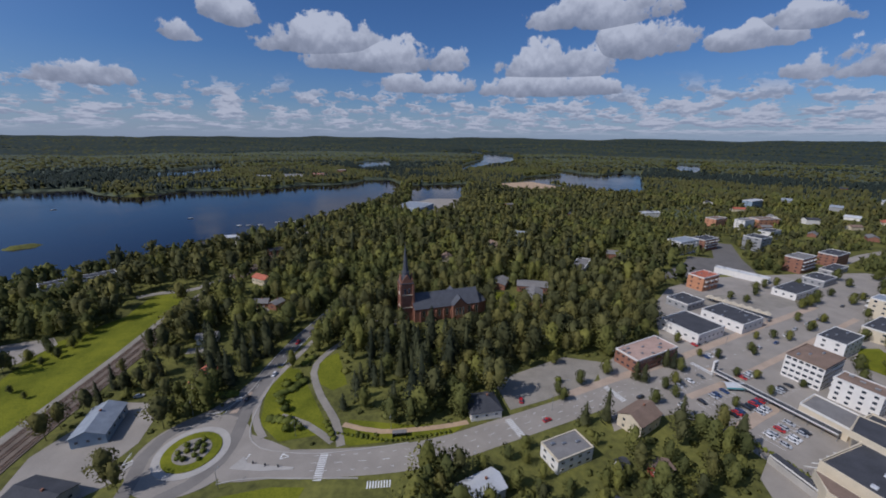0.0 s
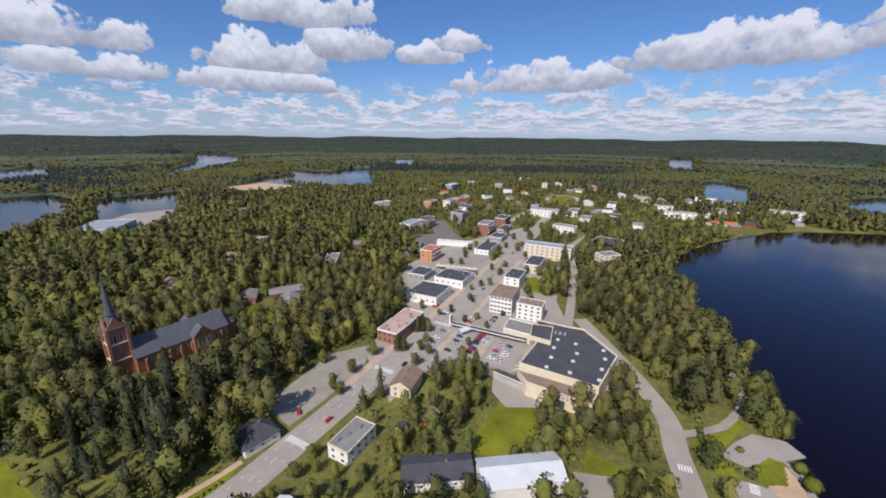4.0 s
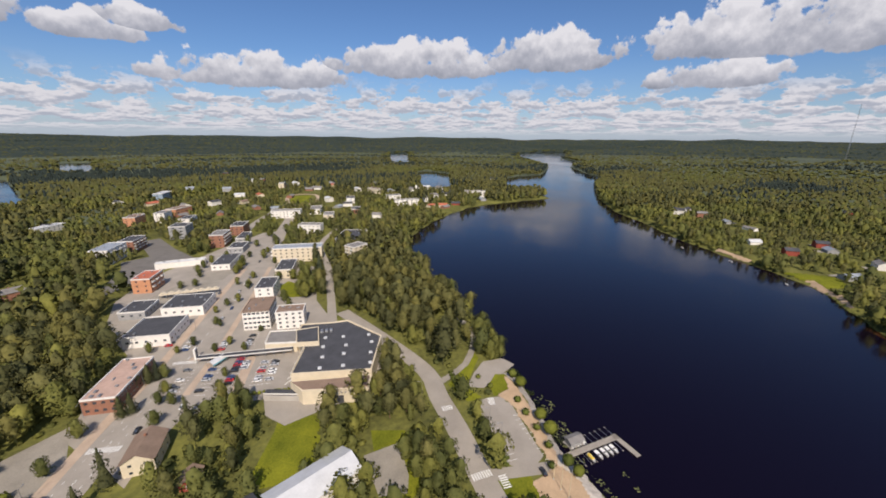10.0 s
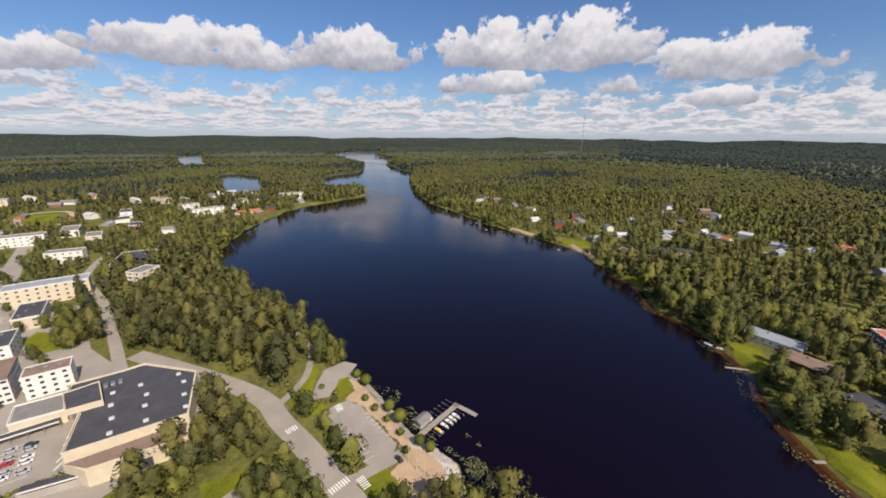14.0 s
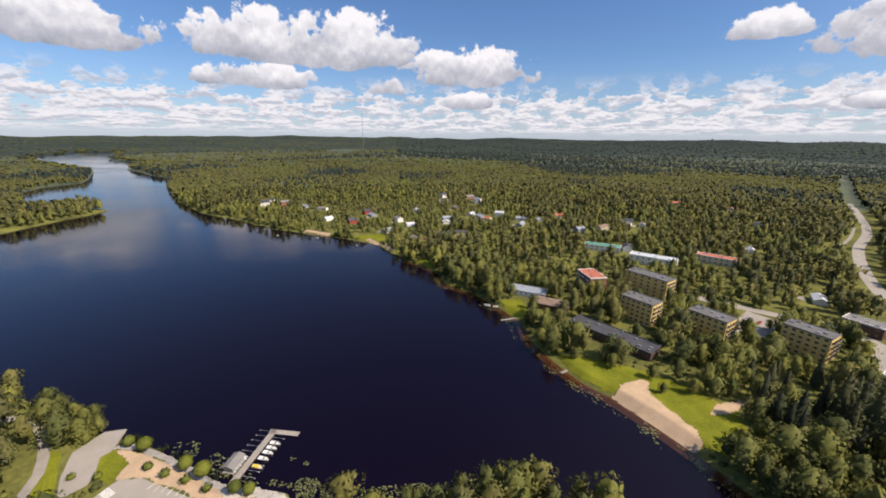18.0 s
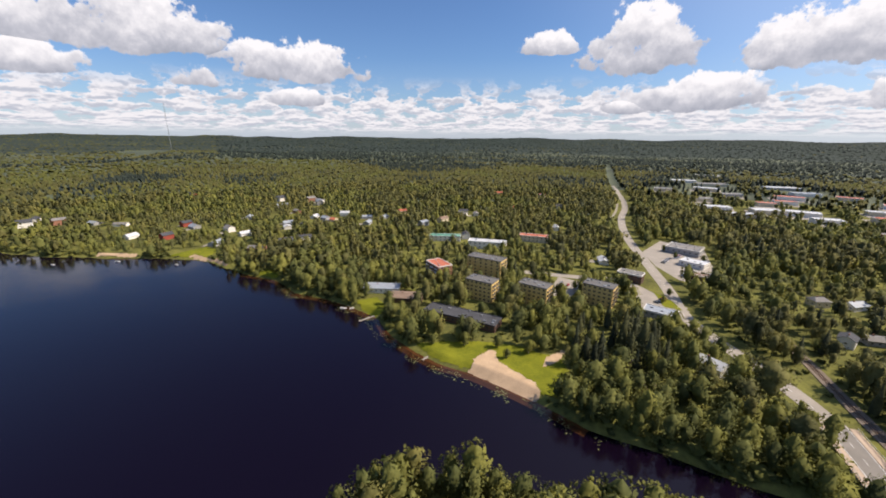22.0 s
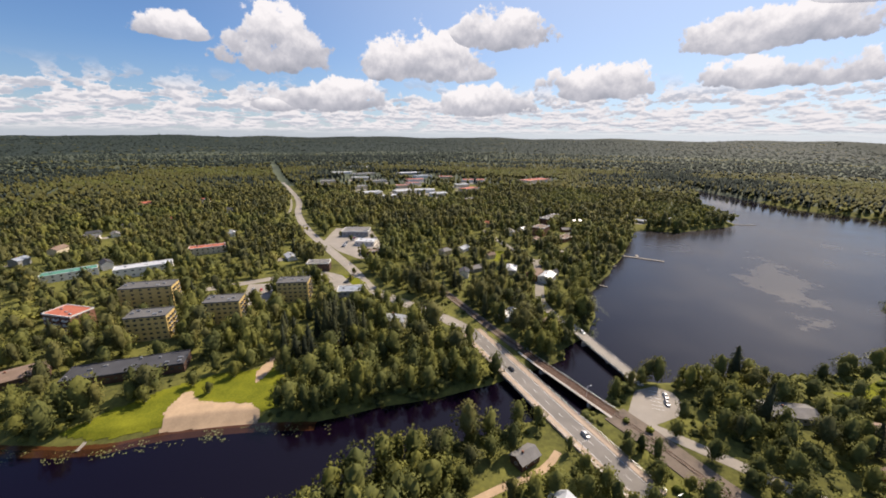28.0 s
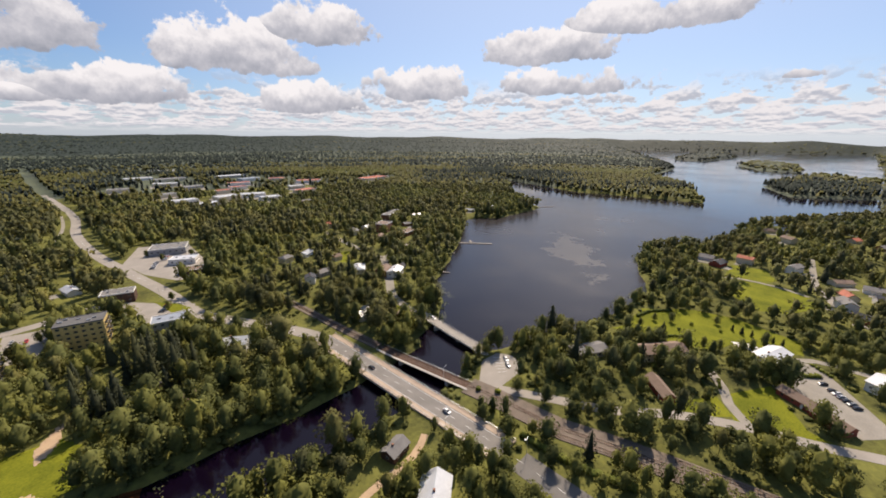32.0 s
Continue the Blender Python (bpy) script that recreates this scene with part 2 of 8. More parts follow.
water = bpy.data.materials.new("lake_water")
water.use_nodes = True
nt = water.node_tree
wp = nt.nodes["Principled BSDF"]
wpos = nt.nodes.new("ShaderNodeNewGeometry").outputs["Position"]
wp.inputs["Base Color"].default_value = (0.0040, 0.0018, 0.0065, 1)
wp.inputs["IOR"].default_value = 1.33
calm = smooth(nt, noise_tex(nt, wpos, 0.006, 3.0, 0.6), 0.42, 0.62)
# a breeze ruffles the southern lake
flow = node(nt, "ShaderNodeVectorRotate", wpos, (-402.0, -184.0, -3.0), rotation_type="Z_AXIS")
flow.inputs["Angle"].default_value = radians(-36)
along = node(nt, "ShaderNodeSeparateXYZ", node(nt, "ShaderNodeVectorMath", flow.outputs[0], (402.0, 184.0, 3.0), operation="ADD").outputs[0])
reach = calc(nt, "ADD", calc(nt, "ABSOLUTE", calc(nt, "DIVIDE", along.outputs[0], 125.0)), calc(nt, "ABSOLUTE", calc(nt, "DIVIDE", along.outputs[1], 42.0)))
wind = calc(nt, "SUBTRACT", 1.0, smooth(nt, calc(nt, "ADD", reach, calc(nt, "MULTIPLY", calc(nt, "SUBTRACT", noise_tex(nt, wpos, 0.030, 8.0, 0.68), 0.5), 4.2)), 0.45, 0.80))
breeze = calc(nt, "SUBTRACT", 1.0, smooth(nt, node(nt, "ShaderNodeVectorMath", wpos, (-470.0, -230.0, -3.0), operation="DISTANCE").outputs["Value"], 140.0, 480.0))
nt.links.new(calc(nt, "ADD", calc(nt, "ADD", calc(nt, "ADD", 0.085, calc(nt, "MULTIPLY", breeze, 0.14)), calc(nt, "MULTIPLY", calm, 0.05)), calc(nt, "MULTIPLY", wind, 0.08)), wp.inputs["Roughness"])
wb = nt.nodes.new("ShaderNodeBump")
wb.inputs["Distance"].default_value = 0.25
nt.links.new(calc(nt, "ADD", 0.04, calc(nt, "MULTIPLY", calm, 0.12)), wb.inputs["Strength"])
nt.links.new(calc(nt, "ADD", noise_tex(nt, wpos, 0.9, 3.0, 0.6), noise_tex(nt, wpos, 0.16, 2.0, 0.5)), wb.inputs["Height"])
nt.links.new(wb.outputs[0], wp.inputs["Normal"])

# ---- plan of the lakes ----
LAKE_TOWN = [(95, -45), (105, -32), (115, -32), (123, -26), (132, -17), (140, -13), (154, -8), (165, -3), (176, 3), (191, 11),
             (205, 22), (251, 42), (278, 68), (303, 90), (358, 124), (445, 157), (500, 156), (585, 147), (680, 121), (740, 77), (834, -26),
             (845, -12), (930, 30), (930, 82), (1210, 105), (1310, 67), (1345, 10), (1480, -10), (1749, -20), (2174, 103), (2800, 190), (3600, 9), (3500, -200),
             (2470, -101), (2062, -202), (1770, -110), (1511, -142), (1310, -179), (1140, -142)]
LAKE_TOWN_SOUTH = [(1140, -142), (896, -116), (709, -127), (610, -157), (527, -174), (470, -198), (428, -216), (385, -234), (355, -236), (301, -226),
                   (260, -227), (226, -213), (197, -214), (171, -211), (138, -202), (117, -185), (96, -176), (78, -171), (57, -170), (23, -162),
                   (-3, -153), (-28, -151), (-61, -148), (-89, -147), (-146, -152), (-156, -128), (-127, -112), (-108, -113), (-89, -117), (-68, -117), (-50, -118), (-26, -118), (-8, -113), (20, -110), (42, -106), (60, -93), (72, -77), (82, -60), (95, -42), (105, -32), (300, -60), (800, -60)]
LAKE_SOUTH = [(-140, -158), (-174, -171), (-197, -189), (-215, -220), (-251, -239), (-317, -283), (-382, -330), (-445, -376), (-489, -346), (-592, -344),
              (-617, -351), (-671, -440), (-865, -588), (-968, -716), (-908, -529), (-862, -402), (-880, -290), (-895, -149), (-1128, -217), (-1408, -399),
              (-1799, -419), (-2500, -700), (-4300, -1500), (-4700, 300), (-2400, 200), (-916, 89), (-778, 12), (-713, -41), (-662, -61), (-586, -63), (-511, -84), (-477, -117), (-425, -123),
              (-384, -105), (-330, -80), (-263, -86), (-226, -94), (-195, -109), (-172, -115), (-150, -126)]
LAKE_NORTH = [(-700, 150), (-420, 240), (-346, 285), (-314, 322), (-276, 368), (-250, 415), (-230, 442), (-206, 470), (-190, 505), (-166, 552), (-145, 610),
              (-129, 660), (-97, 790), (-85, 860), (-100, 950), (-113, 1024), (-154, 1131), (-220, 1125), (-227, 1081), (-246, 1026), (-302, 985), (-348, 993), (-407, 912), (-495, 876),
              (-564, 862), (-595, 833), (-612, 767), (-661, 772), (-728, 799), (-807, 864), (-879, 823), (-930, 803), (-1500, 400)]
LAKE_BRIDGE = [(-80, 1001), (72, 1050), (36, 770), (-3, 700), (-62, 715)]
POND_A = [(-968, 1266), (-951, 1353), (-935, 1453), (-904, 1601), (-700, 1230), (-715, 1130), (-783, 1070)]
POND_B = [(-398, 1770), (-382, 1979), (-283, 2092), (-205, 1540), (-280, 1360)]
POND_C = [(37, 3131), (170, 3269), (302, 3400), (330, 3000), (455, 2511), (343, 1840), (271, 1770), (186, 1590), (70, 1390), (90, 1731), (216, 2139), (253, 2497), (140, 2771), (31, 2862)]
POND_D = [(461, 1521), (491, 1378), (549, 1323), (622, 1402), (722, 1411), (449, 850), (352, 830), (325, 940), (305, 1020), (205, 990), (258, 1230), (343, 1281), (402, 1334)]
POND_E = [(1296, 425), (1377, 424), (1294, 311), (836, 195), (815, 218), (895, 285)]
POND_F = [(2617, 1071), (2739, 973), (1640, 575), (1640, 660)]
POND_G = [(1183, 1979), (1266, 1911), (900, 1350), (840, 1400)]
LAKES = [LAKE_TOWN, LAKE_TOWN_SOUTH, LAKE_SOUTH, LAKE_NORTH, LAKE_BRIDGE, POND_A, POND_B, POND_C, POND_D, POND_E, POND_F, POND_G]
ISLAND_A = [(-1343, -98), (-1128, -30), (-1222, 110), (-1706, 142), (-1859, -6)]
ISLAND_B = [(-2310, -280), (-2005, -176), (-1946, -38), (-2450, -74), (-2676, -242)]
ISLAND_C = [(-2656, -643), (-2533, -473), (-3185, -395), (-3929, -549), (-3499, -737)]
ISLAND_D = [(-487, 404), (-458, 421), (-455, 409), (-473, 391)]
ISLANDS = [ISLAND_A, ISLAND_B, ISLAND_C, ISLAND_D]


def inside(poly, x, y):
    """Which of the points lie in the polygon."""
    hit = np.zeros(x.shape, bool)
    for (ax, ay), (bx, by) in zip(poly, poly[1:] + poly[:1]):
        if ay == by:
            continue
        cross = ((ay > y) != (by > y)) & (x < (bx - ax) * (y - ay) / (by - ay) + ax)
        hit ^= cross
    return hit


def edge_distance(poly, x, y, closed=True):
    d = np.full(x.shape, 1e9)
    for (ax, ay), (bx, by) in zip(poly, poly[1:] + (poly[:1] if closed else [])):
        ex, ey = bx - ax, by - ay
        k = np.clip(((x - ax) * ex + (y - ay) * ey) / (ex * ex + ey * ey + 1e-9), 0, 1)
        d = np.minimum(d, np.hypot(x - ax - k * ex, y - ay - k * ey))
    return d


def wobble(x, y, s, seed=0.0):
    """Smooth uneven numbers between -1 and 1."""
    a = np.sin(x / s + 1.3 * np.sin(y / s * 0.7 + seed) + seed * 2.1)
    b = np.sin(y / s * 1.1 + 1.7 * np.sin(x / s * 0.6 + seed * 1.7) + seed)
    c = np.sin((x * 0.7 + y * 0.9) / s * 2.3 + seed * 3 + a)
    return (a + b + 0.6 * c) / 2.6


def shore(x, y):
    """Metres from the shore: negative in the water."""
    d = np.full(x.shape, 1e9)
    for lake in LAKES:
        e = edge_distance(lake, x, y)
        d = np.minimum(d, np.where(inside(lake, x, y), -e, e))
    for isle in ISLANDS:
        e = edge_distance(isle, x, y)
        d = np.maximum(d, np.where(inside(isle, x, y), e, -e))
    r = np.hypot(x, y)
    return d + wobble(x, y, 9.0, 0.4) * np.clip(r / 250, 0.6, 3.0) + wobble(x, y, 60.0, 1.4) * np.clip(r / 300 - 1.2, 0, 8)


def ground_height(x, y, d=None):
    d = shore(x, y) if d is None else d
    r = np.hypot(x, y)
    z = np.where(d < 0, np.maximum(-3.0 + d * 0.35, -9.0), np.minimum(-3.0 + d * 0.55, 0.0))
    dry = np.clip((d - 20) / 260, 0, 1)
    far = np.clip((r - 1700) / 3150, 0, 1)
    ridge = 17 * wobble(x, y, 270, 2.0) + 10 * wobble(x, y, 118, 0.7)
    z = z + dry * (far ** 2.6 * 82 + np.clip((r - 1000) / 3000, 0, 1) * (6 + 0.8 * ridge))
    # the wooded hill with the mast
    hill = np.exp(-(((x - 1800) / 620) ** 2 + ((y + 1100) / 420) ** 2))
    return z + hill * 34 * np.clip(d / 200, 0, 1)


def raw_mesh(name, co, tris, mat, smooth_faces=False, normals=None):
    me = bpy.data.meshes.new(name)
    co, tris = np.asarray(co, np.float32), np.asarray(tris, np.int32)
    me.vertices.add(len(co))
    me.vertices.foreach_set("co", co.ravel())
    me.loops.add(tris.size)
    me.loops.foreach_set("vertex_index", tris.ravel())
    me.polygons.add(len(tris))
    me.polygons.foreach_set("loop_start", np.arange(0, tris.size, 3, dtype=np.int32))
    me.polygons.foreach_set("use_smooth", np.full(len(tris), smooth_faces))
    me.update(calc_edges=True)
    me.materials.append(mat)
    if normals is not None:
        at = me.attributes.new("custom_normal", "FLOAT_VECTOR", "POINT")
        at.data.foreach_set("vector", np.asarray(normals, np.float32).ravel())
    return me


# ---- flat surfaces ----
CLEAR = []          # outlines kept free of trees, with a margin


def bm_object(name, bm, mat, parent=None, label="", shade=False):
    me = bpy.data.meshes.new(name)
    bm.to_mesh(me)
    bm.free()
    if mat is not None:
        me.materials.append(mat)
    if shade:
        me.polygons.foreach_set("use_smooth", [True] * len(me.polygons))
    ob = new(name, me)
    ob.parent = parent
    if label:
        ob["label"] = label
    return ob


part = bm_object


def surface(name, outline, mat, label, z=0.05, category="", margin=2.0, kind="structure", thick=0.5):
    """A flat paved or planted area with a rim that goes into the ground."""
    bm = bmesh.new()
    top = [bm.verts.new((x, y, z)) for x, y in outline]
    f = bm.faces.new(top)
    if f.normal.z < 0 or sum((bx - ax) * (by + ay) for (ax, ay), (bx, by) in zip(outline, outline[1:] + outline[:1])) > 0:
        f.normal_flip()
    low = [bm.verts.new((x, y, z - thick)) for x, y in outline]
    for i in range(len(top)):
        j = (i + 1) % len(top)
        bm.faces.new((top[i], low[i], low[j], top[j]))
    bmesh.ops.triangulate(bm, faces=[f])
    bmesh.ops.recalc_face_normals(bm, faces=bm.faces)
    if margin is not None:
        CLEAR.append((list(outline), margin))
    return tagged(bm_object(name, bm, mat), label, category or name.split("_")[0], kind=kind)


def bend(line, step=6.0):
    """A smooth line through the given points."""
    p = [Vector((x, y)) for x, y in line]
    p = [2 * p[0] - p[1]] + p + [2 * p[-1] - p[-2]]
    out = []
    for i in range(1, len(p) - 2):
        n = max(1, int((p[i + 1] - p[i]).length / step))
        for k in range(n):
            t = k / n
            out.append(0.5 * (2 * p[i] + (p[i + 1] - p[i - 1]) * t + (2 * p[i - 1] - 5 * p[i] + 4 * p[i + 1] - p[i + 2]) * t * t + (3 * p[i] - p[i - 1] - 3 * p[i + 1] + p[i + 2]) * t ** 3))
    out.append(p[-2])
    return [(v.x, v.y) for v in out]


def side(line, off):
    out = []
    for i, (x, y) in enumerate(line):
        ax, ay = line[max(0, i - 1)]
        bx, by = line[min(len(line) - 1, i + 1)]
        l = math.hypot(bx - ax, by - ay) or 1
        out.append((x + (by - ay) / l * off, y - (bx - ax) / l * off))
    return out


def drape(name, outline, mat, label, step=1.2, lift=0.22, category="", margin=0.0):
    """A planted or sandy area that follows the slope of the ground, with an uneven edge."""
    ax = np.array(outline, float)
    lo, hi = ax.min(0) - 2, ax.max(0) + 2
    xs, ys = np.arange(lo[0], hi[0], step), np.arange(lo[1], hi[1], step)
    X, Y = np.meshgrid(xs, ys, indexing="ij")
    X, Y = X + step * 0.25 * wobble(Y * 1.7, X, 1.1, 0.3), Y + step * 0.25 * wobble(X, Y * 1.3, 1.3, 1.9)
    Z = ground_height(X.ravel(), Y.ravel()).reshape(X.shape) + lift
    cx, cy = (X[:-1, :-1] + X[1:, 1:]) / 2, (Y[:-1, :-1] + Y[1:, 1:]) / 2
    e = edge_distance(outline, cx.ravel(), cy.ravel()).reshape(cx.shape)
    ok = np.where(inside(outline, cx.ravel(), cy.ravel()).reshape(cx.shape), e, -e) > 0.8 * wobble(cx, cy, 1.6, 4.0)
    n1 = len(ys)
    i, j = np.nonzero(ok)
    a = i * n1 + j
    t = np.concatenate([np.stack([a, a + n1, a + n1 + 1], 1), np.stack([a, a + n1 + 1, a + 1], 1)])
    used, t = np.unique(t, return_inverse=True)
    co = np.stack([X.ravel(), Y.ravel(), Z.ravel()], 1)[used]
    CLEAR.append((outline, margin))
    return tagged(new(name, raw_mesh(name, co, t.reshape(-1, 3), mat, True)), label, category or name, kind="structure")


def strip_bm(bm, line, left, right, z, thick=0.4):
    """A band along a line, from one offset to another, with closed sides."""
    a, b = side(line, left), side(line, right)
    rows = [[bm.verts.new((*q, zz)) for q, zz in ((p1, z), (p2, z), (p2, z - thick), (p1, z - thick))] for p1, p2 in zip(a, b)]
    for r, s in zip(rows, rows[1:]):
        for k in range(3 if thick < 0.2 else 4):
            bm.faces.new((r[k], r[(k + 1) % 4], s[(k + 1) % 4], s[k]))
    bm.faces.new(rows[0])
    bm.faces.new(rows[-1][::-1])


def road(name, line, width, mat, label, z=0.06, margin=2.0, category="road"):
    line = bend(line)
    bm = bmesh.new()
    strip_bm(bm, line, -width / 2, width / 2, z)
    bmesh.ops.recalc_face_normals(bm, faces=bm.faces)
    outline = side(line, -width / 2) + side(line, width / 2)[::-1]
    if margin is not None:
        CLEAR.append((outline, margin))
    return tagged(bm_object(name, bm, mat), label, category, kind="structure"), line

# ---- roads, yards and lawns ----
town = surface("pavement", [(84, 178), (98, 191), (139, 218), (158, 262), (190, 298), (235, 322), (330, 334), (400, 338), (420, 318), (330, 262), (300, 200),
                     (234, 158), (211, 133), (191, 90), (150, 68), (129, 88), (128, 110), (128, 118), (118, 137), (107, 145), (91, 142), (74, 134)],
               M["asphalt"], "worn grey asphalt of the town centre streets and yards", z=0.04)
main_street, main_line = road("road", [(-66, 116), (-39, 117), (-13, 120), (5, 125), (24, 133), (52, 145), (82, 158), (107, 167), (144, 182), (206, 213), (291, 256), (411, 320), (517, 378)], 13.5,
                   M["asphalt"], "wide grey asphalt main street with white markings", z=0.08)
north_road, north_line = road("road", [(-93, 138), (-91, 165), (-89, 190), (-85, 216), (-79, 242), (-72, 290)], 9.0, M["asphalt_dark"], "dark asphalt road between trees leading north", z=0.08)
south_road, south_line = road("road", [(-106, -60), (-104, 0), (-100, 60), (-98, 106)], 11.0, M["asphalt_dark"], "dark asphalt road leading to the bridge", z=0.08)
west_road, _ = road("road", [(-111, 118), (-122, 108), (-140, 90)], 8.0, M["asphalt"], "grey asphalt road beside the railway yard", z=0.07)
surface("yard", [(-128, 100), (-122, 126), (-128, 150), (-150, 150), (-158, 118), (-150, 95)], M["asphalt"], "pale worn asphalt yard by the railway", z=0.05)
surface("car_park", [(27, 168), (69, 191), (91, 186), (78, 168), (50, 154), (32, 147)], M["gravel"], "pale gravel car park beside the churchyard", z=0.06)
surface("yard", [(127, 119), (136, 104), (129, 88), (115, 99), (118, 111)], M["asphalt"], "asphalt loading yard behind the shopping hall", z=0.09)
shore_road, shore_line = road("road", [(222, 130), (194, 86), (169, 52), (151, 40), (133, 27), (116, 16), (100, 5)], 9.5, M["asphalt"], "grey asphalt road along the lakeside", z=0.07)
lot_w = surface("car_park", [(150, 21), (156, 11), (155, 6), (142, -1), (127, -9), (117, -4), (121, 8)], M["asphalt"], "pale asphalt lakeside car park with white bays", z=0.09)
surface("car_park", [(186, 24), (192, 14), (188, 7), (178, 12), (169, 17), (163, 20), (162, 28), (174, 27)], M["asphalt"], "small asphalt car park between lawns", z=0.09)
drape("path", [(176, 11), (166, 2), (146, -8), (132, -17), (123, -20), (121, -15), (127, -10), (143, -1), (155, 6), (159, 13), (165, 8)], M["sand"], "sandy promenade along the lake", 0.7, margin=1.0)
road("road", [(152, 19), (155, 14), (157, 9)], 4.5, M["asphalt"], "short link between two lakeside car parks", z=0.10)
drape("path", [(113, -6), (123, -13), (122, -21), (113, -26), (101, -25), (96, -14)], M["sand"], "orange sand square by the jetty", 0.7, margin=1.0)
drape("stone_bank", [(124, -14), (133, -16), (124, -25), (115, -31), (104, -31), (94, -43), (91, -38), (97, -26), (101, -24), (113, -25), (121, -20)], M["stone"], "pale stone bank between square and lake", 0.7, 0.3)
drape("stone_bank", [(178, 12), (180, 7), (172, 1), (146, -12), (131, -17), (127, -15), (146, -8), (171, 5)], M["stone"], "pale stone edging of the lake promenade", 0.7, 0.3)
road("road", [(112, 12), (118, -2), (123, -13)], 5.0, M["asphalt"], "short asphalt road towards the jetty", z=0.10)
surface("yard", [(109, 59), (119, 48), (105, 39), (98, 37), (94, 46)], M["gravel"], "reddish gravel yard behind a hall", z=0.06)
road("path", [(-58, 210), (-68, 182), (-60, 160), (-46, 139), (-40, 125)], 3.4, M["gravel"], "pale gravel park path", z=0.13, margin=1.0)
road("path", [(-71, 142), (-58, 137), (-44, 127)], 3.0, M["gravel"], "pale gravel park path", z=0.14, margin=1.0)
road("path", [(-73, 129), (-82, 141), (-86, 160), (-82, 185), (-76, 215)], 3.0, M["asphalt"], "asphalt cycle path beside the road", z=0.12, margin=1.0)
road("path", [(-42, 137), (-25, 133), (0, 136), (12, 139)], 2.6, M["sand"], "narrow sandy park path", z=0.14, margin=0.5)
highway, highway_line = road("road", [(-103, -190), (-90, -225), (-58, -287), (-50, -347), (-37, -423), (-22, -518), (-15, -636), (-20, -801), (7, -1146), (40, -1800)], 10.0, M["asphalt"], "long asphalt highway through the forest", z=0.09, margin=9)
road("path", [(20, -520), (5, -600), (-6, -700), (-8, -800)], 3.5, M["gravel"], "pale cycle path beside the highway", z=0.08)
surface("car_park", [(-36, -456), (-58, -518), (-100, -495), (-96, -415), (-79, -366), (-62, -374), (-46, -408)], M["asphalt"], "asphalt car park of a supermarket", z=0.06)
road("road", [(72, -335), (47, -339), (20, -343), (-13, -350), (-38, -325), (-57, -300)], 9.0, M["asphalt"], "grey asphalt street past blocks of flats", z=0.08)
surface("car_park", [(36, -336), (12, -330), (22, -292), (40, -290)], M["asphalt"], "asphalt car park between blocks of flats", z=0.06)
surface("car_park", [(-16, -341), (-40, -329), (-60, -310), (-52, -288), (-28, -298)], M["asphalt"], "wide asphalt forecourt beside the highway", z=0.06)
surface("car_park", [(-150, -113), (-162, -112), (-166, -105), (-163, -96), (-155, -92), (-136, -92), (-132, -101)], M["asphalt"], "small asphalt car park by the old bridge", z=0.06)
road("road", [(-134, -96), (-146, -73), (-160, -46), (-178, -23), (-191, 2), (-198, 23), (-210, 50), (-225, 90)], 6.0, M["asphalt"], "narrow asphalt lane under trees", z=0.08)
road("road", [(-232, -22), (-216, -12), (-204, -8), (-191, 2)], 4.5, M["gravel"], "pale gravel driveway", z=0.07)
surface("car_park", [(-272, 8), (-276, 22), (-228, 48), (-215, 36), (-240, 14)], M["gravel"], "pale gravel car park with a row of cars", z=0.06)
road("road", [(-268, 8), (-281, 20), (-283, 46), (-285, 80)], 4.5, M["gravel"], "pale gravel lane", z=0.07)
road("road", [(-240, -440), (-233, -397), (-228, -358), (-224, -326), (-222, -296), (-194, -252), (-171, -217), (-164, -182)], 7.0, M["gravel"], "pale lane between houses", z=0.07)
road("road", [(-222, -302), (-236, -305), (-256, -312), (-290, -330)], 5.0, M["gravel"], "pale side lane between houses", z=0.08)
road("road", [(-430, -400), (-494, -437), (-732, -612)], 5.0, M["gravel"], "pale lane along the far shore", z=0.07)
road("road", [(-540, 14), (-469, 17), (-427, 21), (-380, 35)], 5.0, M["gravel"], "pale lane between gardens", z=0.07)
road("path", [(-404, -56), (-409, -41), (-414, -29), (-414, -15), (-410, 1), (-402, 15)], 3.4, M["gravel"], "pale lane across a meadow", z=0.10, margin=1.0)
road("path", [(-40, -88), (-59, -90), (-79, -91), (-90, -96)], 3.0, M["sand"], "sandy track to a lakeside hut", z=0.07)

lawn = dict(kind="structure", category="lawn")
road("road", [(-232, 268), (-221, 277), (-206, 281), (-198, 287), (-195, 297), (-186, 308)], 6.0, M["gravel"], "pale road curving towards the lake", z=0.10)
surface("car_park", [(-258, 198), (-236, 208), (-226, 200), (-229, 180), (-238, 168)], M["asphalt"], "worn asphalt car park by apartment buildings", z=0.08)
surface("lawn", [(-181, 118), (-200, 140), (-222, 166), (-230, 201), (-215, 236), (-222, 270), (-206, 279), (-197, 274), (-191, 245), (-185, 200), (-179, 159), (-177, 130)], M["lawn"], "sunlit green grass verge along the railway", margin=0.0, **lawn)
surface("lawn", [(-88, 180), (-75, 177), (-46, 132), (-66, 127), (-78, 137), (-84, 156)], M["lawn"], "mown park lawn beside the roundabout", z=0.1, margin=0.0, **lawn)
surface("lawn", [(-69, 185), (-59, 194), (-47, 165), (-53, 160), (-61, 165)], M["lawn"], "mown green park lawn", margin=0.0, **lawn)
surface("lawn", [(-42, 127), (-40, 140), (-14, 137), (12, 138), (5, 132), (-36, 125)], M["lawn"], "green lawn along the main street", z=0.1, margin=0.0, **lawn)
